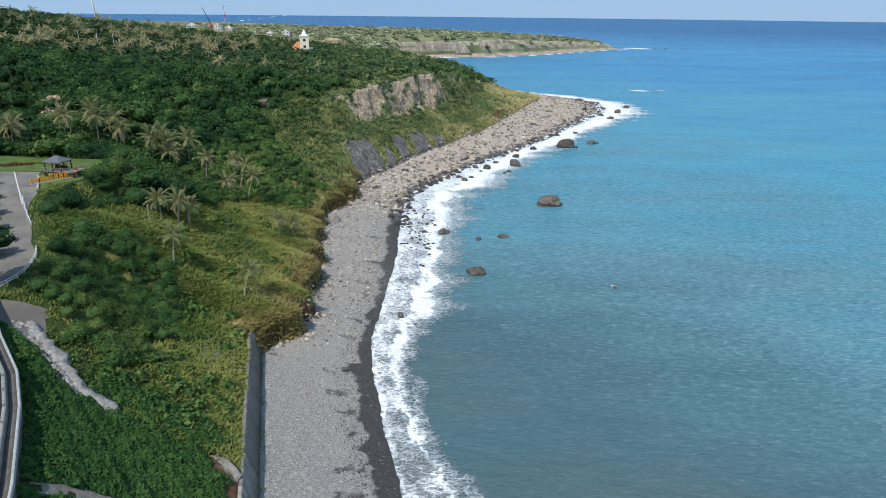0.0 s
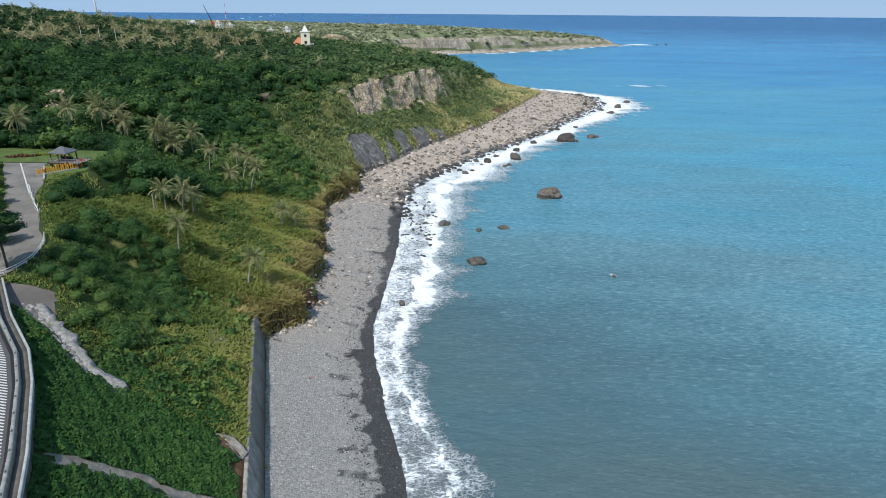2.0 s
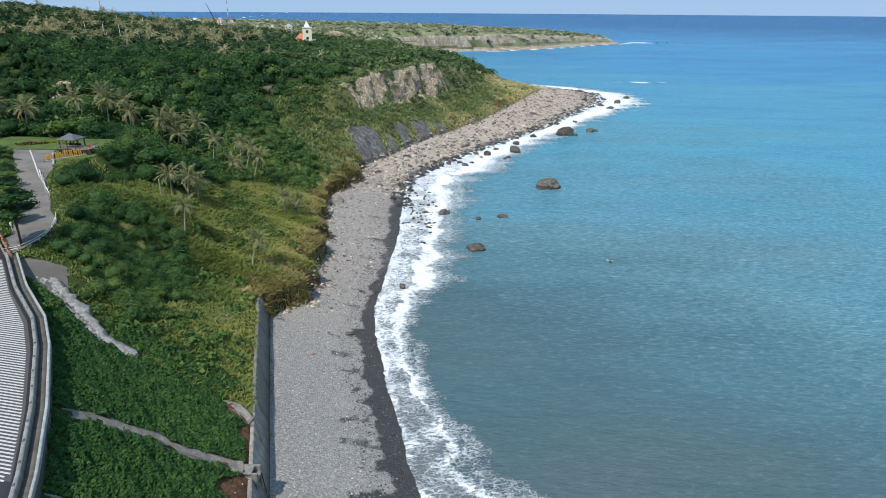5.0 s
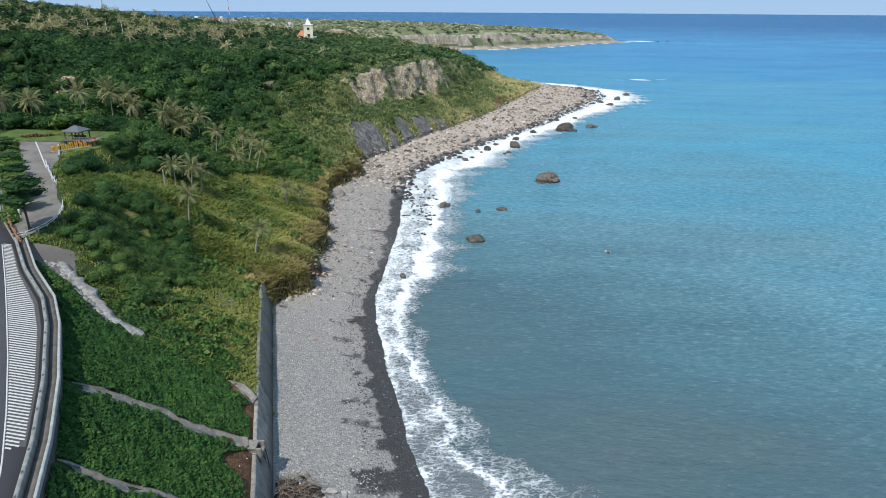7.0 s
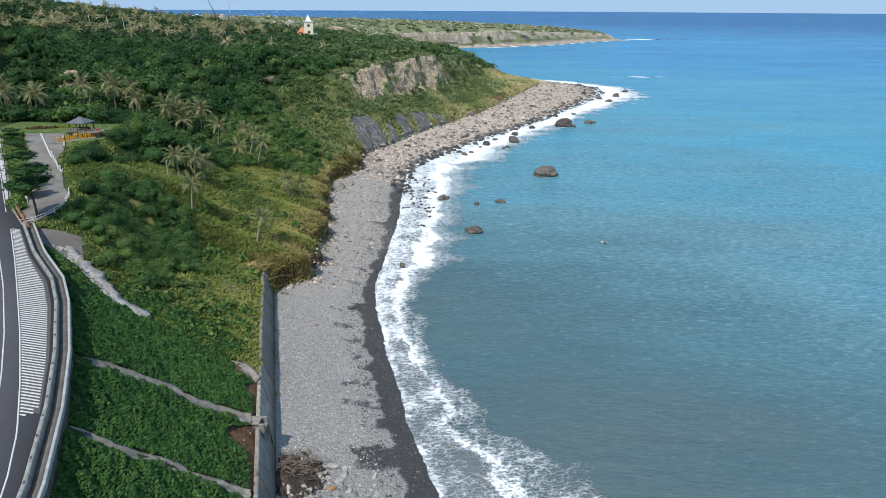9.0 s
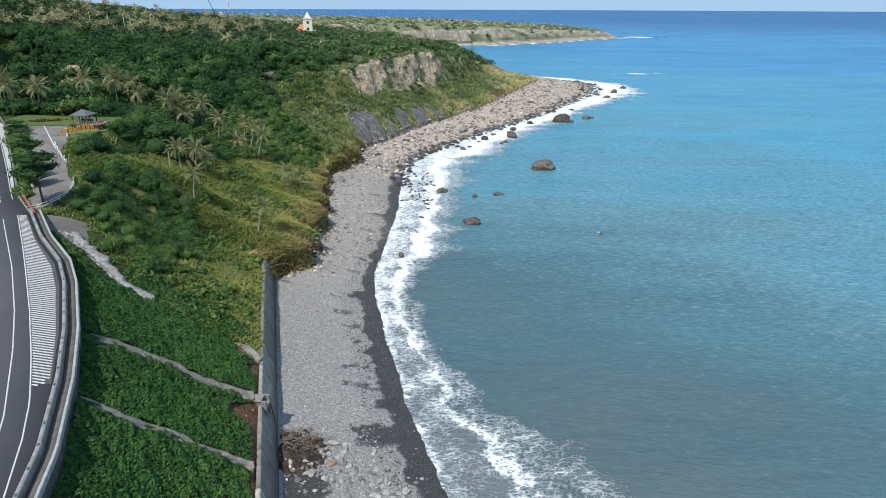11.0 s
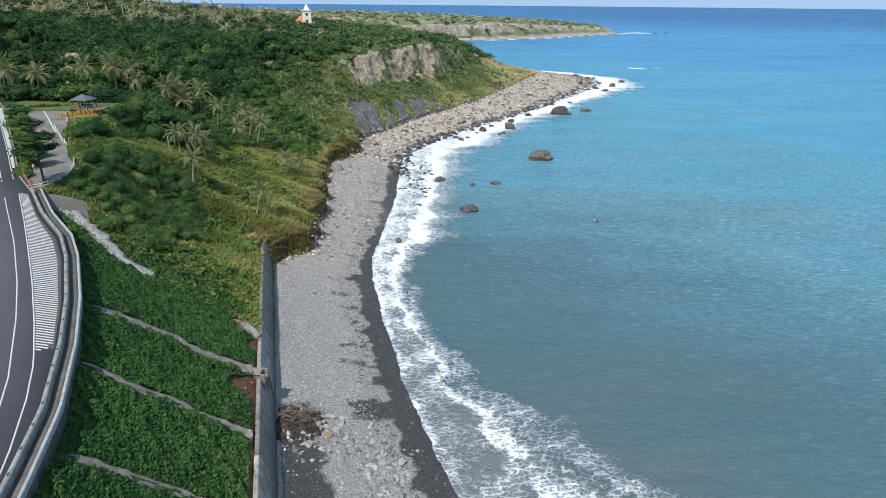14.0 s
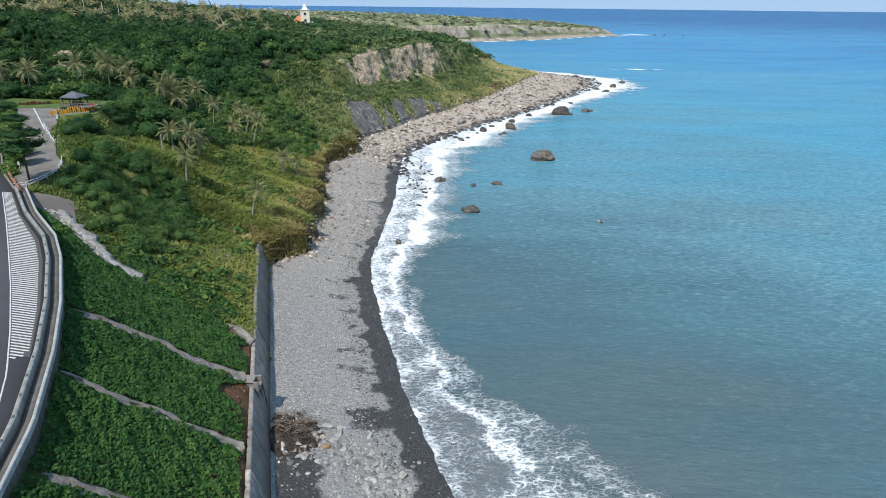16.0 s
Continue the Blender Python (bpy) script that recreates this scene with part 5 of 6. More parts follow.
def orange_fence():
    t = thing("safety_fence", "faded orange safety fence beside the road", "fence")
    ys = np.arange(97.5, 110.5, 1.3)
    ps = [Vector((float(PARAPET(y)) + 1.0 + 0.15 * math.sin(y * 2), y, ground_at(float(PARAPET(y)) + 1.0, y) + 0.05)) for y in ys]
    for p in ps:
        bm = bmesh.new()
        box(bm, (p.x - 0.12, p.y - 0.12, p.z - 0.3), (p.x + 0.12, p.y + 0.12, p.z + 1.25), 0.02)
        part("post", bm, M["rust"], t)
    for k, (a, b) in enumerate(zip(ps, ps[1:])):
        bm = bmesh.new()
        for h in (0.25, 0.6, 0.95):
            m = (a + b) / 2 + Vector((0, 0, h - 0.12))
            tube(bm, [a + Vector((0, 0, h)), m, b + Vector((0, 0, h))], 0.07, 5)
        part("webbing", bm, M["rust"], t)
    p = thing("marker_post", "thin white marker post beside the yard", "post", at=(-72.9, 107.5, ground_at(-72.9, 107.5)))
    bm = bmesh.new()
    tube(bm, [(0, 0, -0.2), (0, 0, 1.7)], 0.05, 6)
    part("pole", bm, M["white"], p)
    bm = bmesh.new()
    tube(bm, [(0, 0, 1.55), (0, 0, 2.1)], 0.16, 8)
    part("cap", bm, M["white"], p)


orange_fence()


def pavilion():
    p = thing("pavilion", "open timber pavilion with a grey hipped roof", "pavilion", at=(-91.0, 157.2, 30.7), rz=-8)
    bm = bmesh.new()
    e = [bm.verts.new(v) for v in ((-2.35, -2.1, 2.15), (2.35, -2.1, 2.15), (2.35, 2.1, 2.15), (-2.35, 2.1, 2.15))]
    l = [bm.verts.new(v) for v in ((-2.35, -2.1, 1.95), (2.35, -2.1, 1.95), (2.35, 2.1, 1.95), (-2.35, 2.1, 1.95))]
    r = [bm.verts.new((-0.4, 0, 3.35)), bm.verts.new((0.4, 0, 3.35))]
    for f in ((e[0], e[1], r[1], r[0]), (e[1], e[2], r[1]), (e[2], e[3], r[0], r[1]), (e[3], e[0], r[0]), l[::-1]):
        bm.faces.new(f)
    for k in range(4):
        bm.faces.new((l[k], l[(k + 1) % 4], e[(k + 1) % 4], e[k]))
    roof = part("roof", bm, M["roofgrey"], p, "grey hipped roof")
    bm = bmesh.new()
    tube(bm, [(-0.5, 0, 3.38), (0.5, 0, 3.38)], 0.09, 6)
    part("ridge_cap", bm, M["roofgrey"], roof)
    for x in (-1.95, 0, 1.95):
        for y in (-1.75, 1.75):
            bm = bmesh.new()
            box(bm, (x - 0.1, y - 0.1, -1.6), (x + 0.1, y + 0.1, 2.0), 0.015)
            part("post", bm, M["darkwood"], p)
    for k in range(18):
        bm = bmesh.new()
        x = -2.5 + k * 0.44
        box(bm, (x, -2.3, -0.06), (x + 0.42, 2.3, 0.02), 0.01)
        part("deck_board", bm, M["timber"], p)
    bm = bmesh.new()
    box(bm, (-2.5, -2.25, -0.4), (5.4, -2.1, -0.07), 0.02)
    box(bm, (-2.5, 2.1, -0.4), (5.4, 2.25, -0.07), 0.02)
    part("joist", bm, M["darkwood"], p)
    rail = part("railing", rail_mesh(), M["timber"], p, "grey timber railing")
    for x in (-2.2, 0.4, 2.9, 5.1):
        bm = bmesh.new()
        box(bm, (x - 0.12, -2.1, -2.4), (x + 0.12, -1.85, -0.1), 0.015)
        part("stilt", bm, M["darkwood"], p)
    bm = bmesh.new()
    box(bm, (-1.5, 0.6, 0.02), (1.4, 1.2, 0.75), 0.03)
    part("counter", bm, M["darkwood"], p)


def rail_mesh():
    bm = bmesh.new()
    box(bm, (-2.5, -2.26, 0.82), (5.4, -2.14, 0.92), 0.01)
    box(bm, (-2.5, -2.24, 0.4), (5.4, -2.16, 0.47), 0.01)
    box(bm, (5.3, -2.2, 0.82), (5.42, 2.2, 0.92), 0.01)
    for k in range(11):
        x = -2.45 + k * 0.78
        box(bm, (x - 0.06, -2.26, 0.0), (x + 0.06, -2.14, 0.95), 0.01)
    for k in range(4):
        y = -1.2 + k * 1.05
        box(bm, (5.3, y - 0.05, 0.0), (5.4, y + 0.05, 0.95), 0.01)
    return bm


pavilion()


def orange_sign():
    """Big standing letters that cannot be read: plain orange bars on a low plinth."""
    s = thing("orange_sign", "row of tall orange bars standing as a sign", "sign")
    a, b = Vector((-92.2, 148.9, 0)), Vector((-86.4, 155.6, 0))
    rnd = random.Random(4)
    n = 10
    for k in range(n):
        p = a.lerp(b, k / (n - 1))
        z = ground_at(p.x, p.y)
        bm = bmesh.new()
        w = 0.34
        h = rnd.uniform(1.25, 1.75)
        box(bm, (-w, -0.14, 0.15), (-w + 0.26, 0.14, h), 0.03)
        box(bm, (w - 0.26, -0.14, 0.15), (w, 0.14, h - rnd.uniform(0, 0.35)), 0.03)
        box(bm, (-w, -0.12, h * rnd.choice((0.35, 0.5, 0.75))), (w, 0.12, h * 0.5 + 0.35), 0.03)
        o = part("bar", bm, M["orange"], s)
        o.matrix_world = pose(p.x, p.y, z + 0.1, 0, 0, 49 + rnd.uniform(-6, 6))
    path_bar("plinth", [(-92.9, 148.1), (-85.8, 156.3)], [(-0.35, -0.3), (-0.35, 0.22), (0.35, 0.22), (0.35, -0.3)], M["concrete"], s, 0.1)
    r = thing("red_board", "small red notice board beside the deck", "sign", at=(-86.9, 156.9, ground_at(-86.9, 156.9)))
    bm = bmesh.new()
    box(bm, (-0.5, -0.06, 0.5), (0.5, 0.06, 1.9), 0.03)
    part("panel", bm, M["red"], r)
    for x in (-0.4, 0.4):
        bm = bmesh.new()
        tube(bm, [(x, 0.09, -0.2), (x, 0.09, 1.85)], 0.05, 6)
        part("leg", bm, M["darkwood"], r)


orange_sign()


def one_stand(name, xs, ys, r, protos, mat, label, category, tall=0.9):
    xs, ys = np.array(xs, float), np.array(ys, float)
    rr = np.full(len(xs), r) * rng.uniform(0.8, 1.25, len(xs))
    ob = stand(name, protos, xs, ys, ground(xs, ys), rr, 0.08 * rng.normal(size=len(xs)), mat, label, category, tall)
    return ob


one_stand("flower_bed", np.linspace(-110, -104, 9), np.linspace(165, 166.5, 9), 0.9, small, M["russet"], "dark russet flower bed on the lawn", "flower bed")
one_stand("golden_hedge", np.linspace(-104.5, -95.5, 14), np.linspace(168, 167, 14), 0.7, small, M["golden"], "bright yellow-green hedge on the lawn", "hedge")


def broadleaf(name, x, y, trunk_h, crown_r, label, mat="forest", tiers=0, tint=0.0, lean=(0, 0)):
    """A tree of its own: a tapered trunk with limbs and a crown of leaf sprays."""
    z = ground_at(x, y)
    t = thing(name, label, "tree", at=(x, y, z))
    top = Vector((lean[0], lean[1], trunk_h))
    bm = bmesh.new()
    tube(bm, [(0, 0, -0.4), (0.06, 0.03, trunk_h * 0.5), top, top + Vector((0.1, 0, crown_r * 0.5))], [0.24, 0.18, 0.13, 0.05], 8)
    for k in range(6):
        a = k * 2.4
        h = trunk_h * (0.62 + 0.07 * k)
        o = Vector((lean[0] * h / trunk_h, lean[1] * h / trunk_h, h))
        tube(bm, [o, o + Vector((math.cos(a), math.sin(a), 0.35)) * crown_r * 0.4, o + Vector((math.cos(a), math.sin(a), 0.3)) * crown_r * 0.8], [0.1, 0.07, 0.025], 5)
    part("trunk", bm, M["trunk"], t, shade=True)
    vs, fs, ts, base = [], [], [], 0
    lays = [(0, 0, 1.0)] if not tiers else [(k * crown_r * 0.55, 0.3 * math.sin(k * 2.1), 1.0 - 0.2 * k) for k in range(tiers)]
    for dz, sh, sc in lays:
        for j in range(5 if tiers else 7):
            pv, pf, pt = big[(j + int(dz)) % len(big)]
            a = j * 1.257 + dz
            rr = crown_r * sc * (0.62 if j else 0.8)
            off = np.array([math.cos(a), math.sin(a), 0]) * crown_r * sc * (0.55 if j else 0.0)
            off = off + np.array([lean[0] + sh, lean[1], trunk_h * (0.78 if tiers else 0.75) + dz])
            vs.append(pv * np.array([rr, rr, rr * (0.5 if tiers else 0.75)]) + off)
            fs.append(pf + base)
            ts.append(np.clip(pt + tint + rng.normal(0, 0.06), 0, 1))
            base += len(pv)
    me = mesh_np("crown", np.concatenate(vs), np.concatenate(fs), [M[mat]], None, {"tint": np.concatenate(ts)})
    part("crown", me, None, t)
    return t


# low growth round the yard
xb, yb = scatter(2600, -96, -54, 86, 150)
k = (xb > np.where(yb > 99, YARD_R(yb), np.interp(yb, [86, 92, 99], [-56.5, -57.0, -59.5])) + 0.3) & open_yard(xb, yb) & (wooded(xb, yb) > -1)
xb, yb = xb[k], yb[k]
blades("verge_grass", xb, yb, rng.uniform(0.4, 0.9, len(xb)), 0.3 + 0.25 * rough(xb, yb, 4), M["grass"], "rough green grass round the yard", 10, 0.1, 0.9)
xs, ys_ = xb[::7], yb[::7]
stand("verge_scrub", small, xs, ys_, ground(xs, ys_), rng.uniform(0.4, 1.1, len(xs)), 0.15 * rng.normal(size=len(xs)), M["scrub"], "low green bushes round the yard", "scrub", 0.8)
yb = rng.uniform(104, 158, 150)
xb = PARAPET(yb) + rng.uniform(0.8, 1.0, 150) * np.interp(yb, [104, 112, 140, 160], [0.9, 3.0, 5.0, 5.5]) * rng.random(150) ** 0.5
stand("roadside_hedge", small, xb, yb, ground(xb, yb), rng.uniform(0.7, 1.8, 150), 0.15 * rng.normal(size=150), M["scrub"], "dense green bushes between the road and the yard", "hedge", 0.9)
broadleaf("almond_tree", -68.4, 102.8, 7.2, 4.3, "tall dark green almond tree with layered limbs and a bare trunk", "forest", 4, -0.08)
broadleaf("roadside_tree", -75.5, 112.5, 2.6, 2.6, "light green young tree beside the road", "scrub", 2, 0.05)
broadleaf("roadside_tree", -79.0, 117.5, 2.2, 2.3, "light green young tree beside the road", "scrub", 2, 0.0)
broadleaf("roadside_tree", -83.5, 123.0, 2.2, 2.2, "yellow-green young tree beside the road", "scrub", 2, 0.1)
broadleaf("roadside_tree", -89.0, 130.5, 2.0, 2.4, "light green young tree beside the road", "scrub", 2, 0.0)
broadleaf("roadside_tree", -95.5, 139.0, 2.0, 2.2, "light green young tree beside the road", "scrub", 2, 0.05)
broadleaf("roadside_tree", -102.5, 147.5, 2.4, 2.6, "green young tree beside the road", "forest", 2, 0.15)
xs, ys_ = rng.uniform(-85, -75, 34), rng.uniform(138, 156, 34)
k = xs > np.interp(ys_, [138, 147, 156], [-83.5, -86, -82.5])
stand("bank_bushes", fine, xs[k], ys_[k], ground(xs[k], ys_[k]), rng.uniform(1.0, 2.0, k.sum()), 0.12 * rng.normal(size=k.sum()) + 0.05, M["forest"], "green bushes on the bank below the orange sign", "scrub", 0.9)
broadleaf("spreading_tree", -75.0, 160.5, 3.0, 5.6, "broad dark green spreading tree beside the deck", "forest", 0, 0.0)
broadleaf("spreading_tree", -68.5, 166.5, 3.0, 5.0, "broad dark green spreading tree on the slope", "forest", 0, -0.05)
broadleaf("spreading_tree", -66.5, 155.0, 2.4, 4.2, "dark green spreading tree on the slope", "forest", 0, 0.0)
broadleaf("spreading_tree", -105.5, 177.5, 3.6, 4.2, "green tree at the edge of the lawn", "scrub", 0, -0.05)
broadleaf("spreading_tree", -96.5, 178.5, 3.8, 4.5, "dark green tree behind the pavilion", "forest", 0, 0.0)


# ---- palms ----
def frond_mesh(length, droop, pairs=15):
    """One feather leaf along +x: an arched midrib with two rows of narrow leaflets."""
    v, f, t = [], [], []

    def spine(u):
        return np.array([length * u * (1 - 0.2 * u * droop), 0, length * (0.3 * u - (0.22 + 0.55 * droop) * u ** 2.2)])

    for k in range(pairs):
        u = 0.14 + 0.84 * k / (pairs - 1)
        p = spine(u)
        nxt = spine(min(1, u + 0.62 / pairs))
        for s in (-1, 1):
            l = length * 0.23 * math.sin(math.pi * (0.2 + 0.7 * u)) + 0.1
            l *= rng.uniform(0.8, 1.2)
            tip = p + np.array([l * 0.75, s * l * 0.6, -l * (0.12 + 0.4 * droop + rng.uniform(0, 0.15))])
            w = (nxt - p) * 1.1
            b = len(v)
            v += [p, p + w, tip + w * 0.45, tip]
            f.append((b, b + 1, b + 2, b + 3))
            t += [0.42 + rng.normal(0, 0.1)] * 4
    for k in range(5):
        a, c = spine(k / 5), spine((k + 1) / 5)
        b = len(v)
        w = np.array([0, 0.06 * (1 - k / 6), 0])
        v += [a - w, a + w, c + w, c - w]
        f.append((b, b + 1, b + 2, b + 3))
        t += [0.8] * 4
    return np.array(v), np.array(f), np.array(t)


def tinted(arr, shift, name="frond"):
    v, f, t = arr
    return mesh_np(name, v, f, [M["frond"]], None, {"tint": np.clip(t + shift, 0, 1)})


FRONDS = [tinted(frond_mesh(3.0, 0.15), -0.04), tinted(frond_mesh(3.2, 0.5), 0.02), tinted(frond_mesh(3.0, 0.9), 0.12), tinted(frond_mesh(2.6, 1.5), 0.45)]


def palm_trunk(h, lean):
    bm = bmesh.new()
    n = 8
    pts = [Vector((lean[0] * (k / n) ** 1.6, lean[1] * (k / n) ** 1.6, h * k / n - 0.3 * (k == 0))) for k in range(n + 1)]
    tube(bm, pts, [0.2 - 0.09 * k / n + (0.07 if k == 0 else 0) for k in range(n + 1)], 7)
    return bm


def coconut_palm(x, y, h, lean=(0.3, 0.0), size=1.0, crown=True, tired=0.0, label="coconut palm with a slender grey trunk on the grassy slope"):
    p = thing("coconut_palm", label, "palm", "palms of the slope", at=(x, y, ground_at(x, y)), rz=0)
    part("trunk", palm_trunk(h, lean), M["bark"], p, shade=True)
    if not crown:
        return p
    size *= 1.08
    rnd = random.Random(int(x * 13 + y * 7))
    n = 22
    for k in range(n):
        a = k * 137.5 + rnd.uniform(-12, 12)
        lay = k / n
        m = FRONDS[min(3, int(lay * 2.5 + tired * 0.7 + rnd.uniform(0, 0.8)))]
        up = 62 - 88 * lay + rnd.uniform(-12, 12)
        o = part("frond", m, None, p)
        s = size * rnd.uniform(0.85, 1.1)
        o.matrix_basis = Matrix.Translation((lean[0], lean[1], h - 0.05)) @ Matrix.Rotation(radians(a), 4, "Z") @ Matrix.Rotation(radians(-up), 4, "Y") @ Matrix.Scale(s, 4)
    return p


dead = "bare dead palm trunk standing on the slope"
leaning = "coconut palm leaning over the slope towards the sea"
coconut_palm(-54.4, 130.0, 6.8, (0.7, 0.4))
coconut_palm(-40.8, 129.3, 5.6, (1.2, 1.0), 1.0, True, 0.2, leaning)
coconut_palm(-65.0, 144.1, 4.6, (0.0, 0.1), 1.0, False, 0, dead)
coconut_palm(-64.6, 148.6, 5.8, (0.1, 0.0), 1.05, True, 0.8)
coconut_palm(-61.3, 149.5, 6.3, (1.0, -0.4), 1.1, True, 0.3)
coconut_palm(-60.2, 152.5, 5.6, (0.4, 0.0), 1.0, True, 0.3)
coconut_palm(-70.0, 189.8, 8.0, (1.0, 0.2), 1.15)
coconut_palm(-66.0, 202.0, 6.6, (0.4, 0.0), 1.1, True, 0.7)
coconut_palm(-62.0, 194.0, 8.6, (2.4, 0.6), 1.0, True, 0, leaning)
coconut_palm(-58.3, 189.2, 8.6, (2.3, 0.6), 1.1, True, 0, leaning)
coconut_palm(-63.5, 187.0, 3.4, (0.4, 0.2), 1.2, True, 1.2)
for bx, by, bh in ((-85.5, 191.5, 8.6), (-83.5, 193.0, 7.2), (-82.0, 195.0, 7.8), (-78.8, 200.5, 8.2), (-84.8, 196.5, 8.8), (-80.8, 191.5, 6.4)):
    coconut_palm(bx, by, bh, (0.5, 0.1), 1.3, True, 0.2, "full coconut palm in a clump above the slope")
coconut_palm(-40.5, 168.5, 4.6, (0.6, 0.3), 0.9)
coconut_palm(-43.2, 166.0, 5.0, (0.3, 0.0), 0.9)
coconut_palm(-44.8, 171.0, 4.6, (0.2, 0.0), 1.0)
for bx, by, bh in ((-104.5, 199, 8.2), (-100.0, 201, 8.8), (-97.5, 198.0, 7.2), (-109.0, 205, 8.0), (-112.5, 196.0, 8.5), (-122.0, 188, 7.0), (-126.0, 180.5, 7.5), (-118.0, 181.5, 7.0), (-131.0, 186.0, 8.0)):
    coconut_palm(bx, by, bh, (0.4, 0.0), 1.35, True, 0.7, "coconut palm rising out of the dark woodland")


def far_palm_crown(seed):
    v, f, t, b = [], [], [], 0
    rnd = random.Random(seed)
    for k in range(13):
        pv, pf, pt = frond_mesh(3.6, rnd.choice((0.2, 0.5, 0.9, 1.4)), 7)
        m = Matrix.Rotation(k * 2.4, 3, "Z") @ Matrix.Rotation(radians(-(66 - 7 * k) + rnd.uniform(-8, 8)), 3, "Y")
        v.append(pv @ np.array(m).T)
        f.append(pf + b)
        t.append(np.clip(pt + rnd.uniform(0.05, 0.55), 0, 1))
        b += len(pv)
    return mesh_np("crown", np.concatenate(v), np.concatenate(f), [M["frond"]], None, {"tint": np.concatenate(t)})


def far_palms():
    protos = []
    for k in range(4):
        p = thing("plateau_palm", "coconut palm rising above the woodland of the plateau", "palm", "palms of the plateau", at=(0, 0, 0))
        h = 3.4 + k * 0.6
        part("trunk", palm_trunk(h, (0.3, 0.2)), M["bark"], p, shade=True)
        c = part("crown", far_palm_crown(k), None, p)
        c.matrix_basis = Matrix.Translation((0.3, 0.2, h))
        protos.append(p)
    spots = []
    rnd = random.Random(11)
    zones = ((-235, -125, 320, 430, 85), (-215, -110, 340, 460, 50), (-300, -180, 330, 520, 60), (-190, -60, 470, 640, 50), (-420, -250, 420, 640, 40), (-150, -60, 300, 330, 8), (-60, 10, 400, 440, 3))
    for x0, x1, y0, y1, n in zones:
        for _ in range(n):
            spots.append((rnd.uniform(x0, x1), rnd.uniform(y0, y1)))
    for k, (x, y) in enumerate(spots):
        m = Matrix.Translation((x, y, ground_at(x, y) - 0.3)) @ Matrix.Rotation(rnd.uniform(0, 6.3), 4, "Z")
        if k < 4:
            protos[k].matrix_world = m
        else:
            c = copy_thing(protos[k % 4], m)
            c.scale = (1.05,) * 3 if rnd.random() < 0.5 else (0.85,) * 3


far_palms()


# ---- rocks, stones, driftwood ----
def rock_mesh(name, seed, flat=0.6, detail=3, rugged=0.38):
    bm = bmesh.new()
    bmesh.ops.create_icosphere(bm, subdivisions=detail, radius=1.0)
    off = Vector((seed * 7.3, seed * 3.1, seed * 5.7))
    for v in bm.verts:
        n = noise.noise(v.co * 1.1 + off) * rugged * 1.5 + noise.noise(v.co * 2.7 + off) * rugged * 0.6 + (noise.noise(v.co * 6 + off) * rugged * 0.22 if detail > 2 else 0)
        c = noise.cell(v.co * 1.3 + off) * rugged * 0.25
        v.co *= 1 + n + c
        v.co.z *= flat
    me = bpy.data.meshes.new(name)
    bm.to_mesh(me)
    bm.free()
    me.polygons.foreach_set("use_smooth", np.ones(len(me.polygons), bool))
    return me


def block_mesh(name, seed, flat=0.5, points=16):
    """A broken block: the hull of a few scattered points, its edges knocked off."""
    rnd = random.Random(seed)
    bm = bmesh.new()
    for _ in range(points):
        d = Vector((rnd.gauss(0, 1), rnd.gauss(0, 1), rnd.gauss(0, 1))).normalized() * rnd.uniform(0.8, 1.1)
        bm.verts.new((d.x, d.y, d.z * flat))
    hull = bmesh.ops.convex_hull(bm, input=bm.verts)
    bmesh.ops.delete(bm, geom=[v for v in bm.verts if not v.link_faces], context="VERTS")
    bmesh.ops.bevel(bm, geom=list(bm.edges), offset=0.05, segments=1, affect="EDGES")
    me = bpy.data.meshes.new(name)
    bm.to_mesh(me)
    bm.free()
    return me


SEA_ROCKS = [rock_mesh("boulder", k, 0.55 + 0.1 * (k % 3)) for k in range(6)]
for me in SEA_ROCKS:
    me.materials.append(M["rock"])
DRY_ROCKS = [block_mesh("boulder", k + 20, 0.6 + 0.1 * (k % 3), 20) for k in range(5)]
for me in DRY_ROCKS:
    me.materials.append(M["stone"])


def boulder(x, y, width, high, z, k, label, group, dry=False, rz=None):
    ob = new("boulder", (DRY_ROCKS if dry else SEA_ROCKS)[k % 5])
    ob.matrix_world = pose(x, y, z, 0, 0, (k * 77) % 360 if rz is None else rz) @ Matrix.Diagonal((width * 0.5, width * 0.38, high * 1.25, 1))
    return tagged(ob, label, "boulder", group)


wet_label, sea_group = "dark wet boulder standing in the sea", "boulders in the sea"
boulder(9.0, 168.4, 5.6, 1.7, 0.2, 1, "long dark boulder awash in the sea", sea_group, rz=-14)
great = boulder(39.3, 230.5, 9.4, 2.9, 0.4, 2, "large rounded brown boulder in the sea", sea_group, rz=10)
great.data = rock_mesh("boulder", 2, 0.72, 4, 0.32)
great.data.materials.append(M["brownrock"])
boulder(0.0, 199.2, 3.8, 1.8, 0.2, 3, wet_label, sea_group)
boulder(-10.1, 142.8, 1.7, 1.0, 0.2, 4, wet_label, sea_group)
boulder(19.2, 196.0, 3.6, 1.2, 0.0, 0, wet_label, sea_group)
boulder(10.9, 193.6, 2.2, 1.0, 0.0, 1, wet_label, sea_group)
boulder(65.5, 333.5, 10.5, 3.6, 0.0, 2, "large dark flat boulder off the headland", sea_group, rz=5)
boulder(82.1, 344.0, 7.5, 2.4, 0.0, 3, wet_label, sea_group)
boulder(33.5, 291.5, 6.2, 3.0, 0.1, 4, wet_label, sea_group)
_k = 0
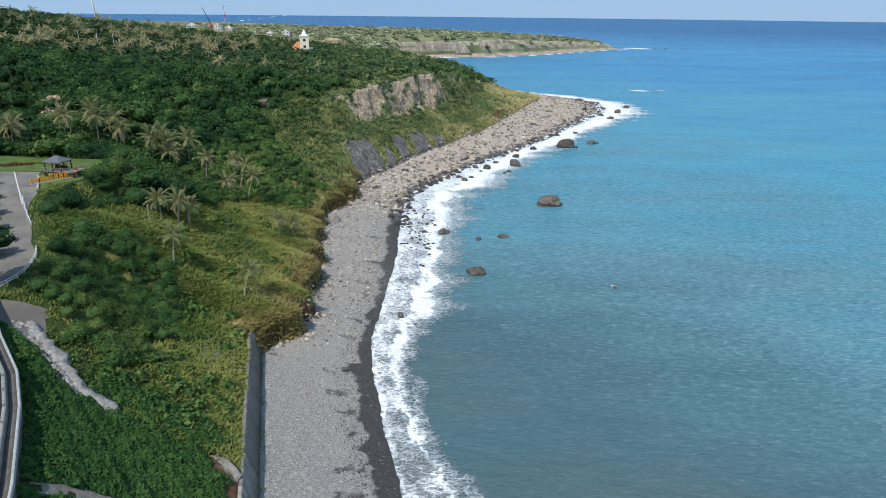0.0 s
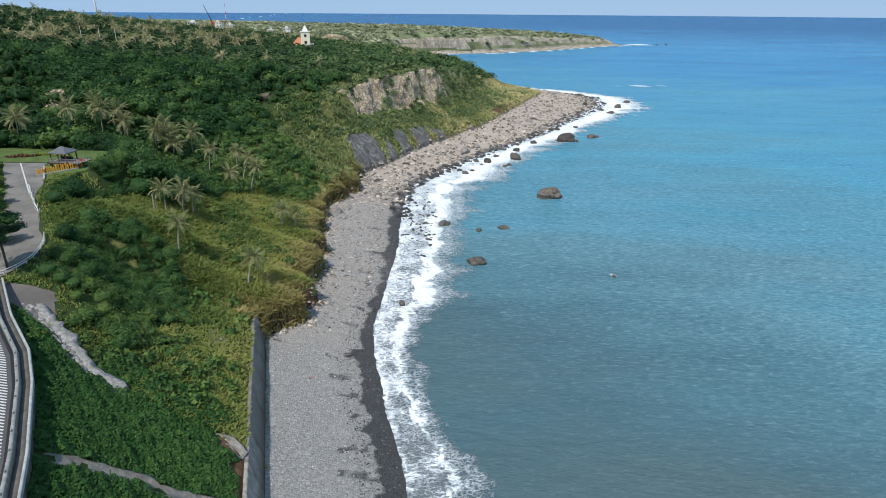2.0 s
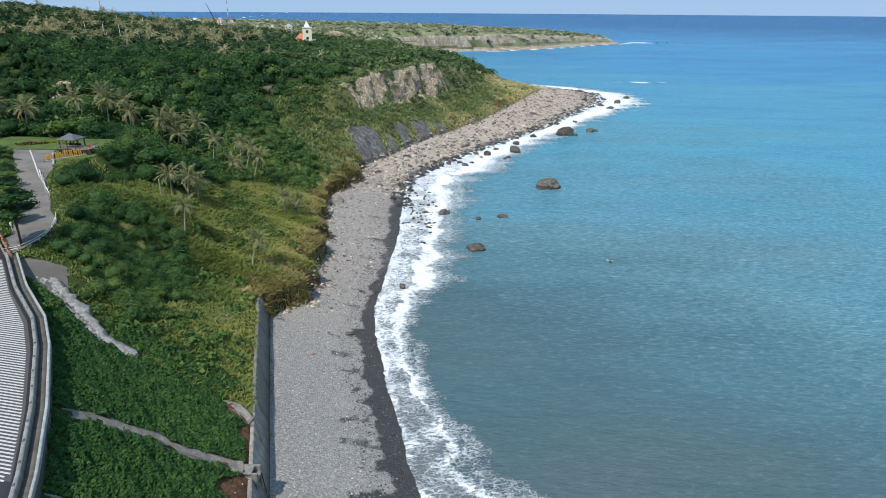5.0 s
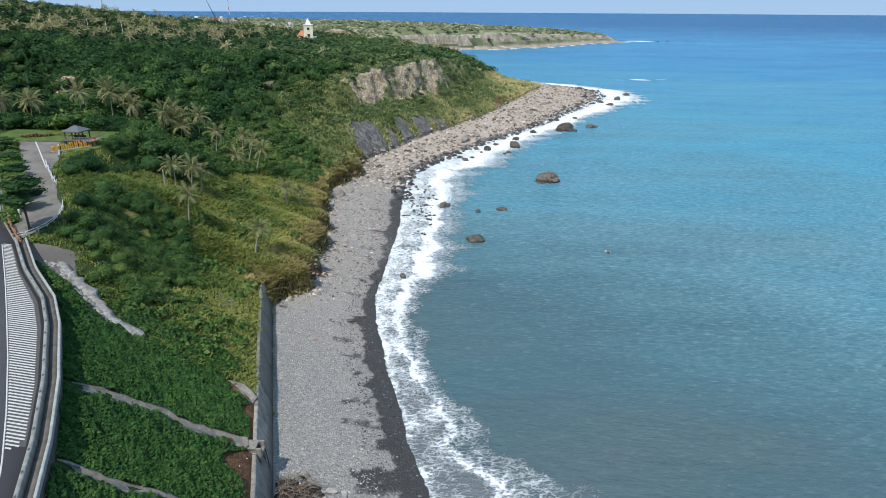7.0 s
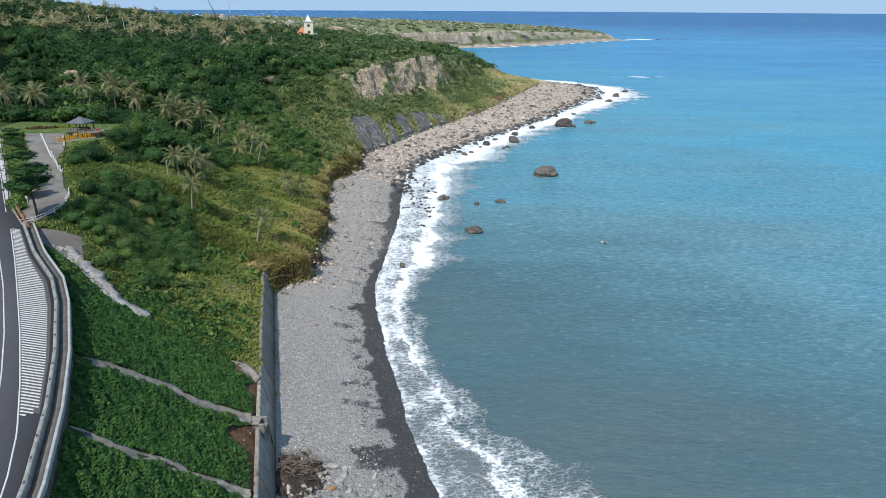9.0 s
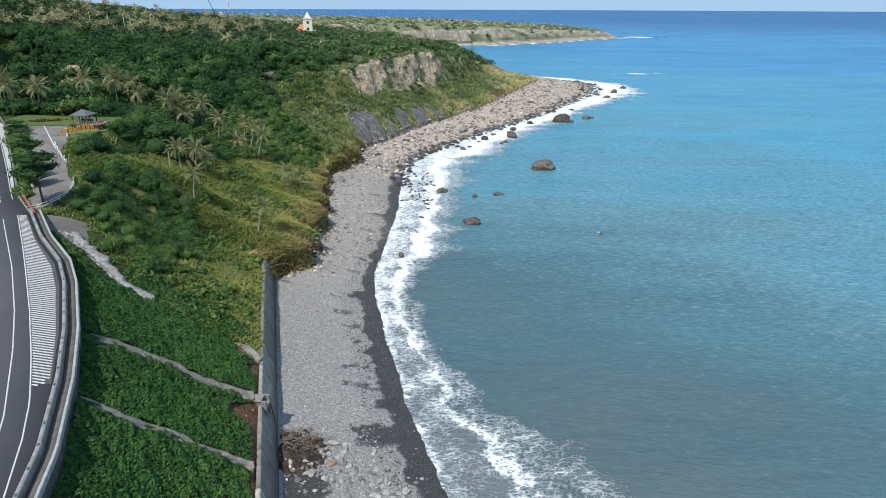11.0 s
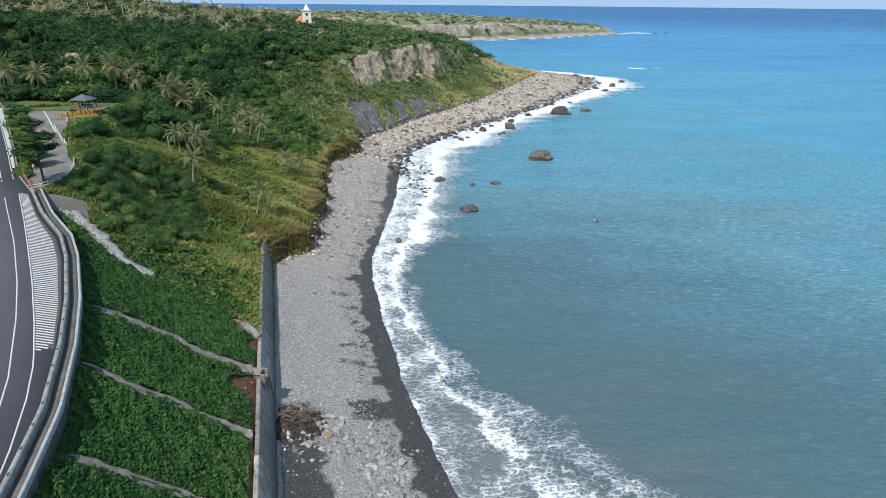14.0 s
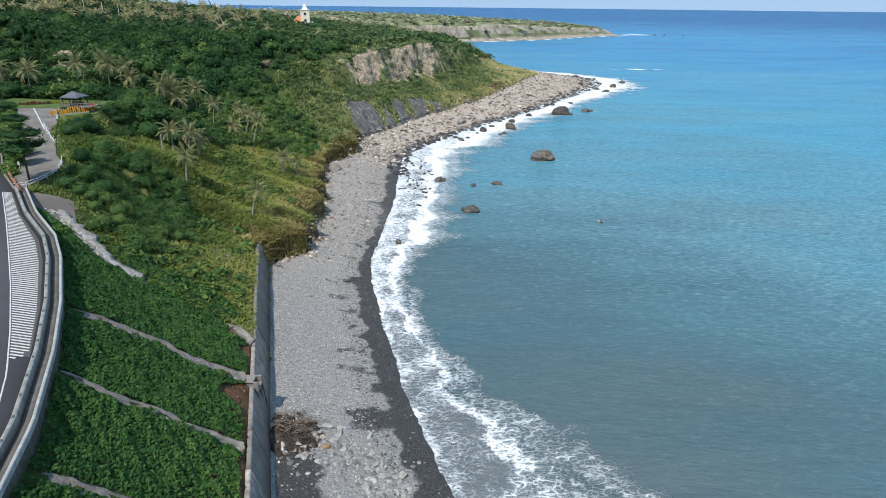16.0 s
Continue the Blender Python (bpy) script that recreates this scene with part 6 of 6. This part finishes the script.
for x, y, w in ((-1.1, 265.7, 2.6), (2.0, 266, 2.2), (6.7, 268.8, 2.6), (9.0, 264.2, 3.4), (12.4, 268.5, 2.2), (14.9, 286.1, 3.2), (20, 284.2, 3.6), (24.9, 296.4, 3.4), (27.2, 276.3, 1.8), (47.7, 327.4, 4.2), (66.4, 365.2, 4.0),
                (89.3, 416.9, 4.5), (78.9, 372.7, 3.5), (65.8, 409.1, 4.0), (-5.3, 207.7, 1.6), (-2.8, 206.6, 1.4), (-6.4, 200, 1.3), (-5.1, 185.7, 1.5), (-5.8, 188.5, 1.0), (-7.5, 196.5, 1.0), (-4.0, 211, 1.2), (70.8, 331.2, 2.6), (63, 365, 3.2),
                (47.4, 340.3, 3.0), (114.3, 427.4, 5.0), (111.1, 439.1, 4.0), (104, 461, 5), (117, 500, 5), (112, 515, 6), (92, 428, 3.5), (56, 351, 3.2), (38, 322, 3.0), (30, 310, 2.6), (44.5, 159.5, 1.2), (29.0, 279.0, 2.4), (17.0, 279.5, 2.0), (36, 308, 3.6), (446, 1318, 7), (470, 1330, 5), (505, 1322, 6), (140, 478, 6), (126, 452, 5)):
    _k += 1
    boulder(x, y, w, w * (0.32 + 0.06 * (_k % 4)), 0.05, _k, wet_label, sea_group)
dry_label, dry_group = "pale brown boulder on the shingle", "boulders on the beach"
for x, y, w, h in ((10.0, 300.6, 7.5, 3.2), (-10.8, 274.4, 5.0, 2.4), (14.7, 341.5, 5.5, 3.4), (16, 313.2, 5.0, 1.6), (51.5, 380.8, 6.0, 2.0), (-22.8, 266.7, 4.0, 1.0), (-19.1, 265.5, 3.0, 1.0), (38.6, 354.1, 5.0, 1.5), (-33.0, 207.4, 3.6, 1.5),
                   (-35.8, 201.5, 5.0, 2.2), (-36.6, 204.5, 4.0, 2.4), (5.0, 306, 3.5, 1.8), (22, 330, 4.5, 1.8), (-2, 290, 3.5, 1.5), (30, 345, 4, 1.8), (44, 372, 4.5, 2), (62, 402, 5, 2), (74, 440, 5, 2), (-26.5, 191, 1.8, 0.7), (-27.5, 148.0, 1.7, 0.6)):
    _k += 1
    boulder(x, y, w, h, ground_at(x, y) + h * 0.08, _k, dry_label, dry_group, True)


def stones(name, n, sample, sizes, mat, label, category, flat=0.6):
    """Loose stones by the thousand, each a small lump of its own."""
    x, y = sample(n)
    m = len(x)
    base = np.array([(1, 0, 0), (0.2, 1, 0.1), (-0.9, 0.5, 0), (-0.8, -0.7, 0.1), (0.4, -0.95, 0), (0.35, 0.3, 0.9), (-0.4, -0.1, 0.85)], float)
    tri = np.array([(0, 1, 5), (1, 2, 6), (1, 6, 5), (2, 3, 6), (3, 4, 6), (4, 5, 6), (4, 0, 5)])
    v = base[None] * (1 + rng.normal(0, 0.16, (m, 7, 1)))
    s = sizes(m, x, y)
    a = rng.uniform(0, 6.28, m)
    c, sn = np.cos(a)[:, None], np.sin(a)[:, None]
    el = rng.uniform(0.6, 1.0, (m, 1))
    vx, vy = v[..., 0] * s[:, None], v[..., 1] * s[:, None] * el
    px, py = vx * c - vy * sn + x[:, None], vx * sn + vy * c + y[:, None]
    pz = v[..., 2] * (s * flat)[:, None] + np.maximum(ground(x, y), -0.1)[:, None] - 0.02
    f = (tri[None] + (np.arange(m) * 7)[:, None, None]).reshape(-1, 3)
    me = mesh_np(name, np.stack([px, py, pz], -1).reshape(-1, 3), f, [mat], None, {"tint": np.repeat(rng.random(m), 7)})
    return tagged(new(name, me), label, category, kind="stuff")


def mat_loose(name, *stops):
    k = Mat(name, 0.85, 0.25)
    k.colour(k.mix(k.math("MULTIPLY", k.noise(4.0, 4), 0.35), k.ramp(k.attr("tint"), *stops), (0.08, 0.08, 0.08)))
    return k.m


M["loose"] = mat_loose("loose_pebbles", (0.0, (0.12, 0.117, 0.112)), (0.5, (0.26, 0.252, 0.24)), (0.93, (0.4, 0.388, 0.365)), (1.0, (0.6, 0.58, 0.55)))
M["loosegrey"] = mat_loose("masonry_blocks", (0.0, (0.09, 0.088, 0.083)), (0.5, (0.2, 0.192, 0.18)), (1.0, (0.4, 0.385, 0.36)))
M["loosedark"] = mat_loose("wet_pebbles", (0.0, (0.015, 0.015, 0.016)), (0.6, (0.05, 0.05, 0.052)), (0.9, (0.13, 0.13, 0.13)), (1.0, (0.32, 0.32, 0.32)))
M["loosewarm"] = mat_loose("tawny_stones", (0.0, (0.045, 0.038, 0.032)), (0.3, (0.18, 0.148, 0.118)), (0.6, (0.33, 0.275, 0.22)), (0.9, (0.5, 0.425, 0.345)), (1.0, (0.66, 0.58, 0.49)))


def dry_beach(n):
    y = rng.uniform(30, 235, n)
    u = rng.uniform(0.33, 1.0, n)
    x = WATER(y) + (TOE(y) - WATER(y)) * u
    k = (y > 73) | (x > TOE(y) + 6.5) | (rng.random(n) < 0.12)
    return x[k], y[k]


def wet_beach(n):
    y = rng.uniform(30, 235, n)
    u = rng.uniform(0.02, 0.36, n)
    return WATER(y) + (TOE(y) - WATER(y)) * u, y


def rocky_beach(n):
    y = 215 + 320 * rng.random(n) ** 0.8
    u = rng.uniform(0.0, 1.05, n)
    x = WATER(y) + (TOE(y) - WATER(y)) * u
    k = rough(x, y, 9.0, 3.0) + 0.6 * rough(x, y, 3.0, 1.0) > rng.uniform(-1.0, 0.5, n)
    return x[k], y[k]


stones("pebbles", 24000, dry_beach, lambda m, x, y: 0.07 + 0.12 * rng.random(m) ** 3 + 0.0003 * y, M["loose"], "loose grey pebbles over the beach", "pebbles")
stones("wet_pebbles", 8500, wet_beach, lambda m, x, y: 0.09 + 0.14 * rng.random(m) ** 3, M["loosedark"], "dark wet pebbles along the water", "pebbles")
stones("shore_rocks", 1500, lambda n: (lambda y, u: (WATER(y) + (TOE(y) - WATER(y)) * u, y))(205 + 320 * rng.random(n), np.abs(rng.normal(0.0, 0.17, n)) - 0.14), lambda m, x, y: 0.4 + 1.3 * rng.random(m) ** 3, M["loosedark"], "dark wet rocks along the headland shore", "stones", 0.6)
stones("beach_blocks", 900, rocky_beach, lambda m, x, y: 0.5 + 1.1 * rng.random(m) ** 3, M["loosewarm"], "large tawny blocks over the headland beach", "stones", 0.75)
stones("wash_rocks", 130, lambda n: (lambda y: (WATER(y) + rng.uniform(1, 11, n), y))(rng.normal(203, 16, n)), lambda m, x, y: 0.3 + 0.6 * rng.random(m) ** 2, M["loosedark"], "dark wet rocks awash in the surf", "stones", 0.7)
stones("bluff_cobbles", 3500, lambda n: (lambda y, u: (WATER(y) + (TOE(y) - WATER(y)) * u, y))(125 + 125 * rng.random(n) ** 0.7, rng.uniform(0.25, 1.0, n)), lambda m, x, y: 0.12 + 0.4 * rng.random(m) ** 4, M["loosewarm"], "pale cobbles scattered below the bluff", "stones", 0.6)
stones("tawny_stones", 19000, rocky_beach, lambda m, x, y: 0.18 + 0.9 * rng.random(m) ** 5, M["loosewarm"], "tawny rocks and cobbles over the headland beach", "stones", 0.7)
stones("toe_rubble", 2500, lambda n: (lambda y: (TOE(y) + rng.normal(0.6, 0.9, n), y))(rng.uniform(123, 260, n)), lambda m, x, y: 0.15 + 0.5 * rng.random(m) ** 3, M["loosewarm"], "broken stones along the foot of the bluff", "stones", 0.7)


def rubble():
    rnd = random.Random(5)
    spots = ((-20.2, 71.2, 1.6), (-12.6, 71.3, 2.0), (-14.6, 71.6, 2.2), (-16.7, 64.8, 2.0), (-14.0, 67.2, 1.1), (-11.9, 67.4, 1.6), (-8.2, 67.4, 1.5), (-7.6, 65.2, 1.6), (-6.7, 63.2, 1.8), (-4.5, 63.1, 1.4),
             (-5.3, 59.7, 1.9), (-8.3, 61.3, 1.5), (-9.0, 70.5, 1.5), (-16.4, 74.6, 1.2), (-15.5, 69.6, 1.4), (-13.2, 69.0, 1.7), (-10.5, 68.6, 1.0), (-17.6, 66.5, 1.5), (-3.0, 61.5, 1.2), (-6.5, 61.0, 1.6))
    for k, (x, y, w) in enumerate(spots):
        ob = new("rubble_block", (ORANGE_ROCK if k == 4 else SLABS)[k % 4 if k != 4 else 0])
        ob.matrix_world = pose(x, y, ground_at(x, y) + 0.1, rnd.uniform(-14, 14), rnd.uniform(-14, 14), rnd.uniform(0, 360)) @ Matrix.Diagonal((w * 0.5, w * 0.33, w * 0.4, 1))
        tagged(ob, "rounded orange-brown boulder among rubble on the beach" if k == 4 else "broken pale flat rock lying on the shingle", "rock", "rubble on the beach")
    for k in range(24):
        cx, cy, sx, sy = ((-14.6, 67.6, 1.7, 1.5), (-6.6, 61.6, 1.8, 2.4))[k % 2]
        x, y, w = rnd.gauss(cx, sx), rnd.gauss(cy, sy), rnd.uniform(0.6, 2.1)
        ob = new("rubble_block", SLABS[k % 4])
        ob.matrix_world = pose(x, y, ground_at(x, y) + 0.08, rnd.uniform(-16, 16), rnd.uniform(-16, 16), rnd.uniform(0, 360)) @ Matrix.Diagonal((w * 0.55, w * 0.36, w * 0.42, 1))
        tagged(ob, "broken pale flat rock lying on the shingle", "rock", "rubble on the beach")
    # heap of washed-out earth, then the tangle of driftwood on it
    n = 40
    u, w = np.meshgrid(np.linspace(-1, 1, n), np.linspace(-1, 1, n))
    hx, hy = -18.4 + 4.0 * u + 0.5 * rough(u, w, 0.4), 68.6 + 4.6 * w + 0.4 * rough(u, w, 0.5, 2.0)
    swell = np.clip(0.8 - u * u - w * w + 0.45 * rough(hx, hy, 1.3, 1.0) + 0.2 * rough(hx, hy, 0.5, 4.0), -0.2, 1)
    hz = ground(hx, hy) - 0.05 + 0.75 * swell + 0.1 * rough(hx, hy, 0.45, 3.0) * (swell > 0)
    tagged(new("earth_mound", mesh_np("earth_mound", np.stack([hx, hy, hz], -1).reshape(-1, 3), grid_faces(n, n), [M["mud"]], shade=True)), "dark brown heap of washed-out earth below the outfall", "earth mound")
    bm = bmesh.new()
    for _ in range(150):
        x, y = rnd.gauss(-18.8, 1.6), rnd.gauss(70.0, 1.3)
        if x < float(TOE(y)) + 0.5:
            x = float(TOE(y)) + rnd.uniform(0.5, 3)
        z = ground_at(x, y) + rnd.uniform(0.2, 1.0)
        a, l = rnd.uniform(0, 6.3), rnd.uniform(0.5, 2.2)
        d = Vector((math.cos(a), math.sin(a), rnd.uniform(-0.2, 0.25))) * l
        p = Vector((x, y, z))
        r = rnd.uniform(0.025, 0.075)
        tube(bm, [p, p + d * 0.5 + Vector((0, 0, rnd.uniform(-0.1, 0.12))), p + d], [r, r * 0.8, r * 0.4], 5)
    ob = part("driftwood", bm, M["wood"], None)
    tagged(ob, "tangle of bleached driftwood below the outfall", "driftwood", kind="stuff")
    for k, (x, y, l, a) in enumerate(((-36.0, 121.8, 2.6, 0.5), (-34.2, 120.6, 2.0, -0.3), (-26.0, 133.6, 3.0, 2.6), (-31, 137.5, 4.5, -0.25), (-20, 119, 2.2, 0.2), (-24.9, 109.2, 0.9, 0.4))):
        bm = bmesh.new()
        z = ground_at(x, y) + 0.12
        tube(bm, [(0, 0, 0), (l * 0.4, 0.1, 0.12), (l, -0.15, 0.2)], [0.13, 0.1, 0.05], 6)
        tube(bm, [(l * 0.5, 0.05, 0.12), (l * 0.7, 0.5, 0.4)], [0.06, 0.02], 5)
        ob = part("log", bm, M["rust"] if k == 5 else M["wood"], None, shade=True)
        ob.matrix_world = pose(x, y, z, 0, 0, math.degrees(a))
        tagged(ob, "weathered drift log lying on the shingle", "log", "logs on the beach")


M["mud"] = mat_cliff("washed_earth", (0.028, 0.022, 0.018), (0.085, 0.067, 0.053), (0.17, 0.14, 0.115), (0.03, 0.022, 0.018), 2.0)
M["slabstone"] = mat_rock("pale_slab", (0.13, 0.122, 0.11), (0.29, 0.277, 0.255), (0.46, 0.44, 0.405))
SLABS = [block_mesh("rubble_block", k + 40, 0.35, 12) for k in range(4)]
for me in SLABS:
    me.materials.append(M["slabstone"])
ORANGE_ROCK = [rock_mesh("rubble_block", 60, 0.7, 3, 0.2)]
M["orangestone"] = mat_rock("orange_stone", (0.2, 0.12, 0.06), (0.38, 0.23, 0.11), (0.5, 0.33, 0.18))
ORANGE_ROCK[0].materials.append(M["orangestone"])
rubble()
stones("rubble_stones", 300, lambda n: (rng.normal(-13.5, 3.2, n), rng.normal(66.5, 2.8, n)), lambda m, x, y: 0.12 + 0.4 * rng.random(m) ** 3, M["loosegrey"], "broken stones strewn about the rubble", "stones", 0.7)
stones("heap_stones", 170, lambda n: (rng.normal(-18.0, 1.9, n), rng.normal(68.8, 2.3, n)), lambda m, x, y: 0.1 + 0.3 * rng.random(m) ** 2, M["loosewarm"], "broken stones washed out over the earth mound", "stones", 1.7)
stones("rubble_stones_lower", 350, lambda n: (rng.normal(-6.0, 1.6, n), rng.normal(61.5, 2.2, n)), lambda m, x, y: 0.12 + 0.4 * rng.random(m) ** 3, M["loose"], "broken pale stones strewn over the lower beach", "stones", 0.7)
stones("slope_stones", 260, lambda n: (rng.normal(-39.6, 1.1, n), rng.normal(108.5, 1.5, n)), lambda m, x, y: 0.12 + 0.25 * rng.random(m) ** 2, M["loose"], "patch of bare grey stones on the grassy slope", "stones", 0.7)


def edge_path(n):
    s = rng.random(n)
    px, py = np.interp(s, [0, 0.25, 0.6, 0.78, 1], [-60.5, -56.8, -50.5, -47.2, -42.4]), np.interp(s, [0, 0.25, 0.6, 0.78, 1], [95.5, 92.6, 87.2, 84.9, 83.1])
    return px + rng.normal(0, 0.55, n), py + rng.normal(0, 0.55, n)


stones("masonry_blocks", 450, edge_path, lambda m, x, y: 0.12 + 0.36 * rng.random(m) ** 2, M["loosegrey"], "tumbled grey masonry blocks beside the terraces", "stones", 0.9)


# ---- far buildings ----
def church():
    c = thing("church", "cream church with a pointed tower and a terracotta roof", "church", at=(-93.5, 440, 40.2), rz=12)
    bm = bmesh.new()
    box(bm, (-3.0, -3.0, -6), (3.0, 3.0, 10.2), 0.1)
    tower = part("tower", bm, M["stucco"], c)
    bm = bmesh.new()
    box(bm, (-3.3, -3.3, 10.1), (3.3, 3.3, 10.7), 0.08)
    part("cornice", bm, M["pale"], tower)
    bm = bmesh.new()
    bmesh.ops.create_cone(bm, cap_ends=True, segments=4, radius1=3.0, radius2=0.05, depth=4.2, matrix=Matrix.Translation((0, 0, 12.8)) @ Matrix.Rotation(math.pi / 4, 4, "Z"))
    part("spire", bm, M["pale"], tower, "white pointed spire")
    for z in (3.0, 7.2):
        bm = bmesh.new()
        box(bm, (-0.8, -3.1, z), (0.8, -2.9, z + 1.6), 0.03)
        part("window", bm, M["glass"], tower)
    bm = bmesh.new()
    box(bm, (-9.0, -1.5, -6), (-2.9, 8, 2.0), 0.1)
    part("nave", bm, M["stucco"], c)
    bm = bmesh.new()
    p = [(-9.6, -2.2, 1.8), (-2.8, -2.2, 1.8), (-2.8, 8.7, 1.8), (-9.6, 8.7, 1.8), (-5.0, 3.2, 6.8), (-2.8, 3.2, 6.8)]
    v = [bm.verts.new(q) for q in p]
    for f in ((0, 1, 5, 4), (1, 2, 5), (2, 3, 4, 5), (3, 0, 4), (3, 2, 1, 0)):
        bm.faces.new([v[k] for k in f])
    part("roof", bm, M["tile"], c, "terracotta tiled roof")
    bm = bmesh.new()
    box(bm, (2.9, -1.0, -6), (5.4, 5, 3.0), 0.1)
    part("annex", bm, M["pale"], c)


church()


def house(x, y, z, w, d, h, rz, label, floors=2, roof="pale"):
    w, h, z = w * 0.7, h * 0.55, z - 3.2
    b = thing("far_house", label, "house", "houses on the plateau", at=(x, y, z), rz=rz)
    bm = bmesh.new()
    box(bm, (-w / 2, -d / 2, -6), (w / 2, d / 2, h), 0.1)
    part("wall", bm, M["pale"], b)
    bm = bmesh.new()
    box(bm, (-w / 2 - 0.3, -d / 2 - 0.3, h), (w / 2 + 0.3, d / 2 + 0.3, h + 0.4), 0.08)
    part("roof", bm, M[roof], b)
    bm = bmesh.new()
    box(bm, (-w * 0.2, -d * 0.2, h + 0.4), (w * 0.15, d * 0.2, h + 2.2), 0.08)
    part("roof_room", bm, M["pale"], b)
    n = max(2, int(w / 3))
    for f in range(floors):
        for k in range(n):
            bm = bmesh.new()
            cx = -w / 2 + (k + 0.5) * w / n
            cz = h - 2.2 - f * 3.0
            box(bm, (cx - 0.7, -d / 2 - 0.06, cz), (cx + 0.7, -d / 2 + 0.1, cz + 1.3), 0.03)
            part("window", bm, M["glass"], b)


white_house = "white flat-roofed house among the trees"
house(-345, 602, 58.5, 11, 8, 5.5, 5, white_house)
house(-425, 800, 52.0, 16, 10, 6.0, 10, white_house)
house(-402, 790, 50.5, 20, 10, 5.0, -5, "long low white house among the trees", 1)
house(-383, 812, 50.0, 12, 9, 4.5, 0, white_house, 1)
house(-310, 800, 49.5, 18, 10, 5.0, 6, white_house)
house(-281, 806, 48.0, 14, 10, 8.0, 0, "white house beside a red crane", 2, "tile")
house(-265, 800, 47.0, 12, 9, 5.0, 4, white_house)
house(-196, 805, 43.0, 12, 9, 5.0, 4, white_house)
house(-212, 790, 42.5, 9, 8, 3.5, 0, white_house, 1)
house(-128, 560, 38.0, 9, 7, 3.2, 10, "low white shed among the palms", 1)
house(-155, 430, 41.5, 8, 6, 3.0, 20, "low white shed among the palms", 1)


def masts():
    m = thing("mast", "tall pale concrete mast on the plateau", "mast", at=(-274, 520, 48))
    bm = bmesh.new()
    tube(bm, [(0, 0, -4), (-0.6, 0, 18), (-1.4, 0, 40)], [0.75, 0.62, 0.5], 10)
    part("shaft", bm, M["pale"], m, shade=True)
    for z in (5, 8.5):
        bm = bmesh.new()
        tube(bm, [(-0.2, 0, z), (-0.2, 0, z + 0.5)], 1.8, 12)
        part("platform", bm, M["pale"], m)
    m = thing("lattice_mast", "thin red and white radio mast", "mast", at=(-269, 800, 44))
    for k in range(6):
        bm = bmesh.new()
        tube(bm, [(0, 0, k * 4.6), (0, 0, (k + 1) * 4.6)], 0.42 - 0.04 * k, 6)
        part("section", bm, M["red"] if k % 2 else M["pale"], m)
    c = thing("crane", "slim crane with a dark boom above the houses", "crane", at=(-287, 800, 46.5))
    bm = bmesh.new()
    tube(bm, [(0, 0, 4), (-8.5, 0, 23)], [0.6, 0.25], 6)
    part("boom", bm, M["iron"], c)
    bm = bmesh.new()
    box(bm, (-1.2, -1.2, -4), (1.2, 1.2, 3.6), 0.1)
    part("cab", bm, M["red"], c, "red crane cab")
    for x, y, h in ((-205, 372, 8), (-182, 365, 7.5), (-193, 369, 7)):
        p = thing("utility_pole", "pale concrete utility pole on the plateau", "pole", "poles of the plateau", at=(x, y, ground_at(x, y)))
        bm = bmesh.new()
        tube(bm, [(0, 0, -1), (0, 0, h)], [0.17, 0.12], 8)
        part("shaft", bm, M["pale"], p)
        bm = bmesh.new()
        box(bm, (-1.2, -0.1, h - 1.0), (1.2, 0.1, h - 0.8), 0.02)
        part("crossarm", bm, M["darkwood"], p)


masts()


def crag(name, x0, x1, y, z0, z1, depth, mat, label):
    """A broken rock face that looks south, with its top running back into the hill."""
    nx, nz = 46, 26
    u, w = np.meshgrid(np.linspace(0, 1, nx), np.linspace(0, 1, nz))
    face = np.minimum(w / 0.72, 1)
    back = np.maximum(w - 0.72, 0) / 0.28
    hx = np.sin(np.pi * u) ** 0.45
    x = x0 + (x1 - x0) * u
    z = z0 + (z1 - z0) * face * hx
    yy = y + depth * 0.25 * face + depth * back + (1 - hx) * depth * 0.6
    x = x + 1.2 * rough(u * 30, z, 2.6) * (1 - back)
    yy = yy + (1.8 * rough(x, z, 3.3, 1.0) + 0.8 * rough(x, z, 1.3, 4.0)) * (1 - back)
    me = mesh_np(name, np.stack([x, yy, z], -1).reshape(-1, 3), grid_faces(nz, nx), [mat, M["turf"]], None, None)
    fi = np.zeros((nz - 1, nx - 1), int)
    fi[int(nz * 0.72):] = 1
    me.polygons.foreach_set("material_index", fi.ravel().astype(np.int32))
    return tagged(new(name, me), label, "cliff", kind="structure")


crag("quarry_face", -130, -84, 620, 24, 42.5, 26, M["cliff"], "pale quarried rock face on the plateau")
crag("earth_scar", -142, -124, 224.5, 29, 38.6, 7, M["cliff"], "bare pale earth scar in the woodland")
for x0, x1, y, z0, z1 in ((-82, -66, 266, 20, 32.5), (-72, -60, 257, 15, 26), (-64, -55, 249, 11, 20.5)):
    crag("gully_scar", x0, x1, y, z0, z1, 6, M["scar"], "bare brown earth scar under the wooded spur")
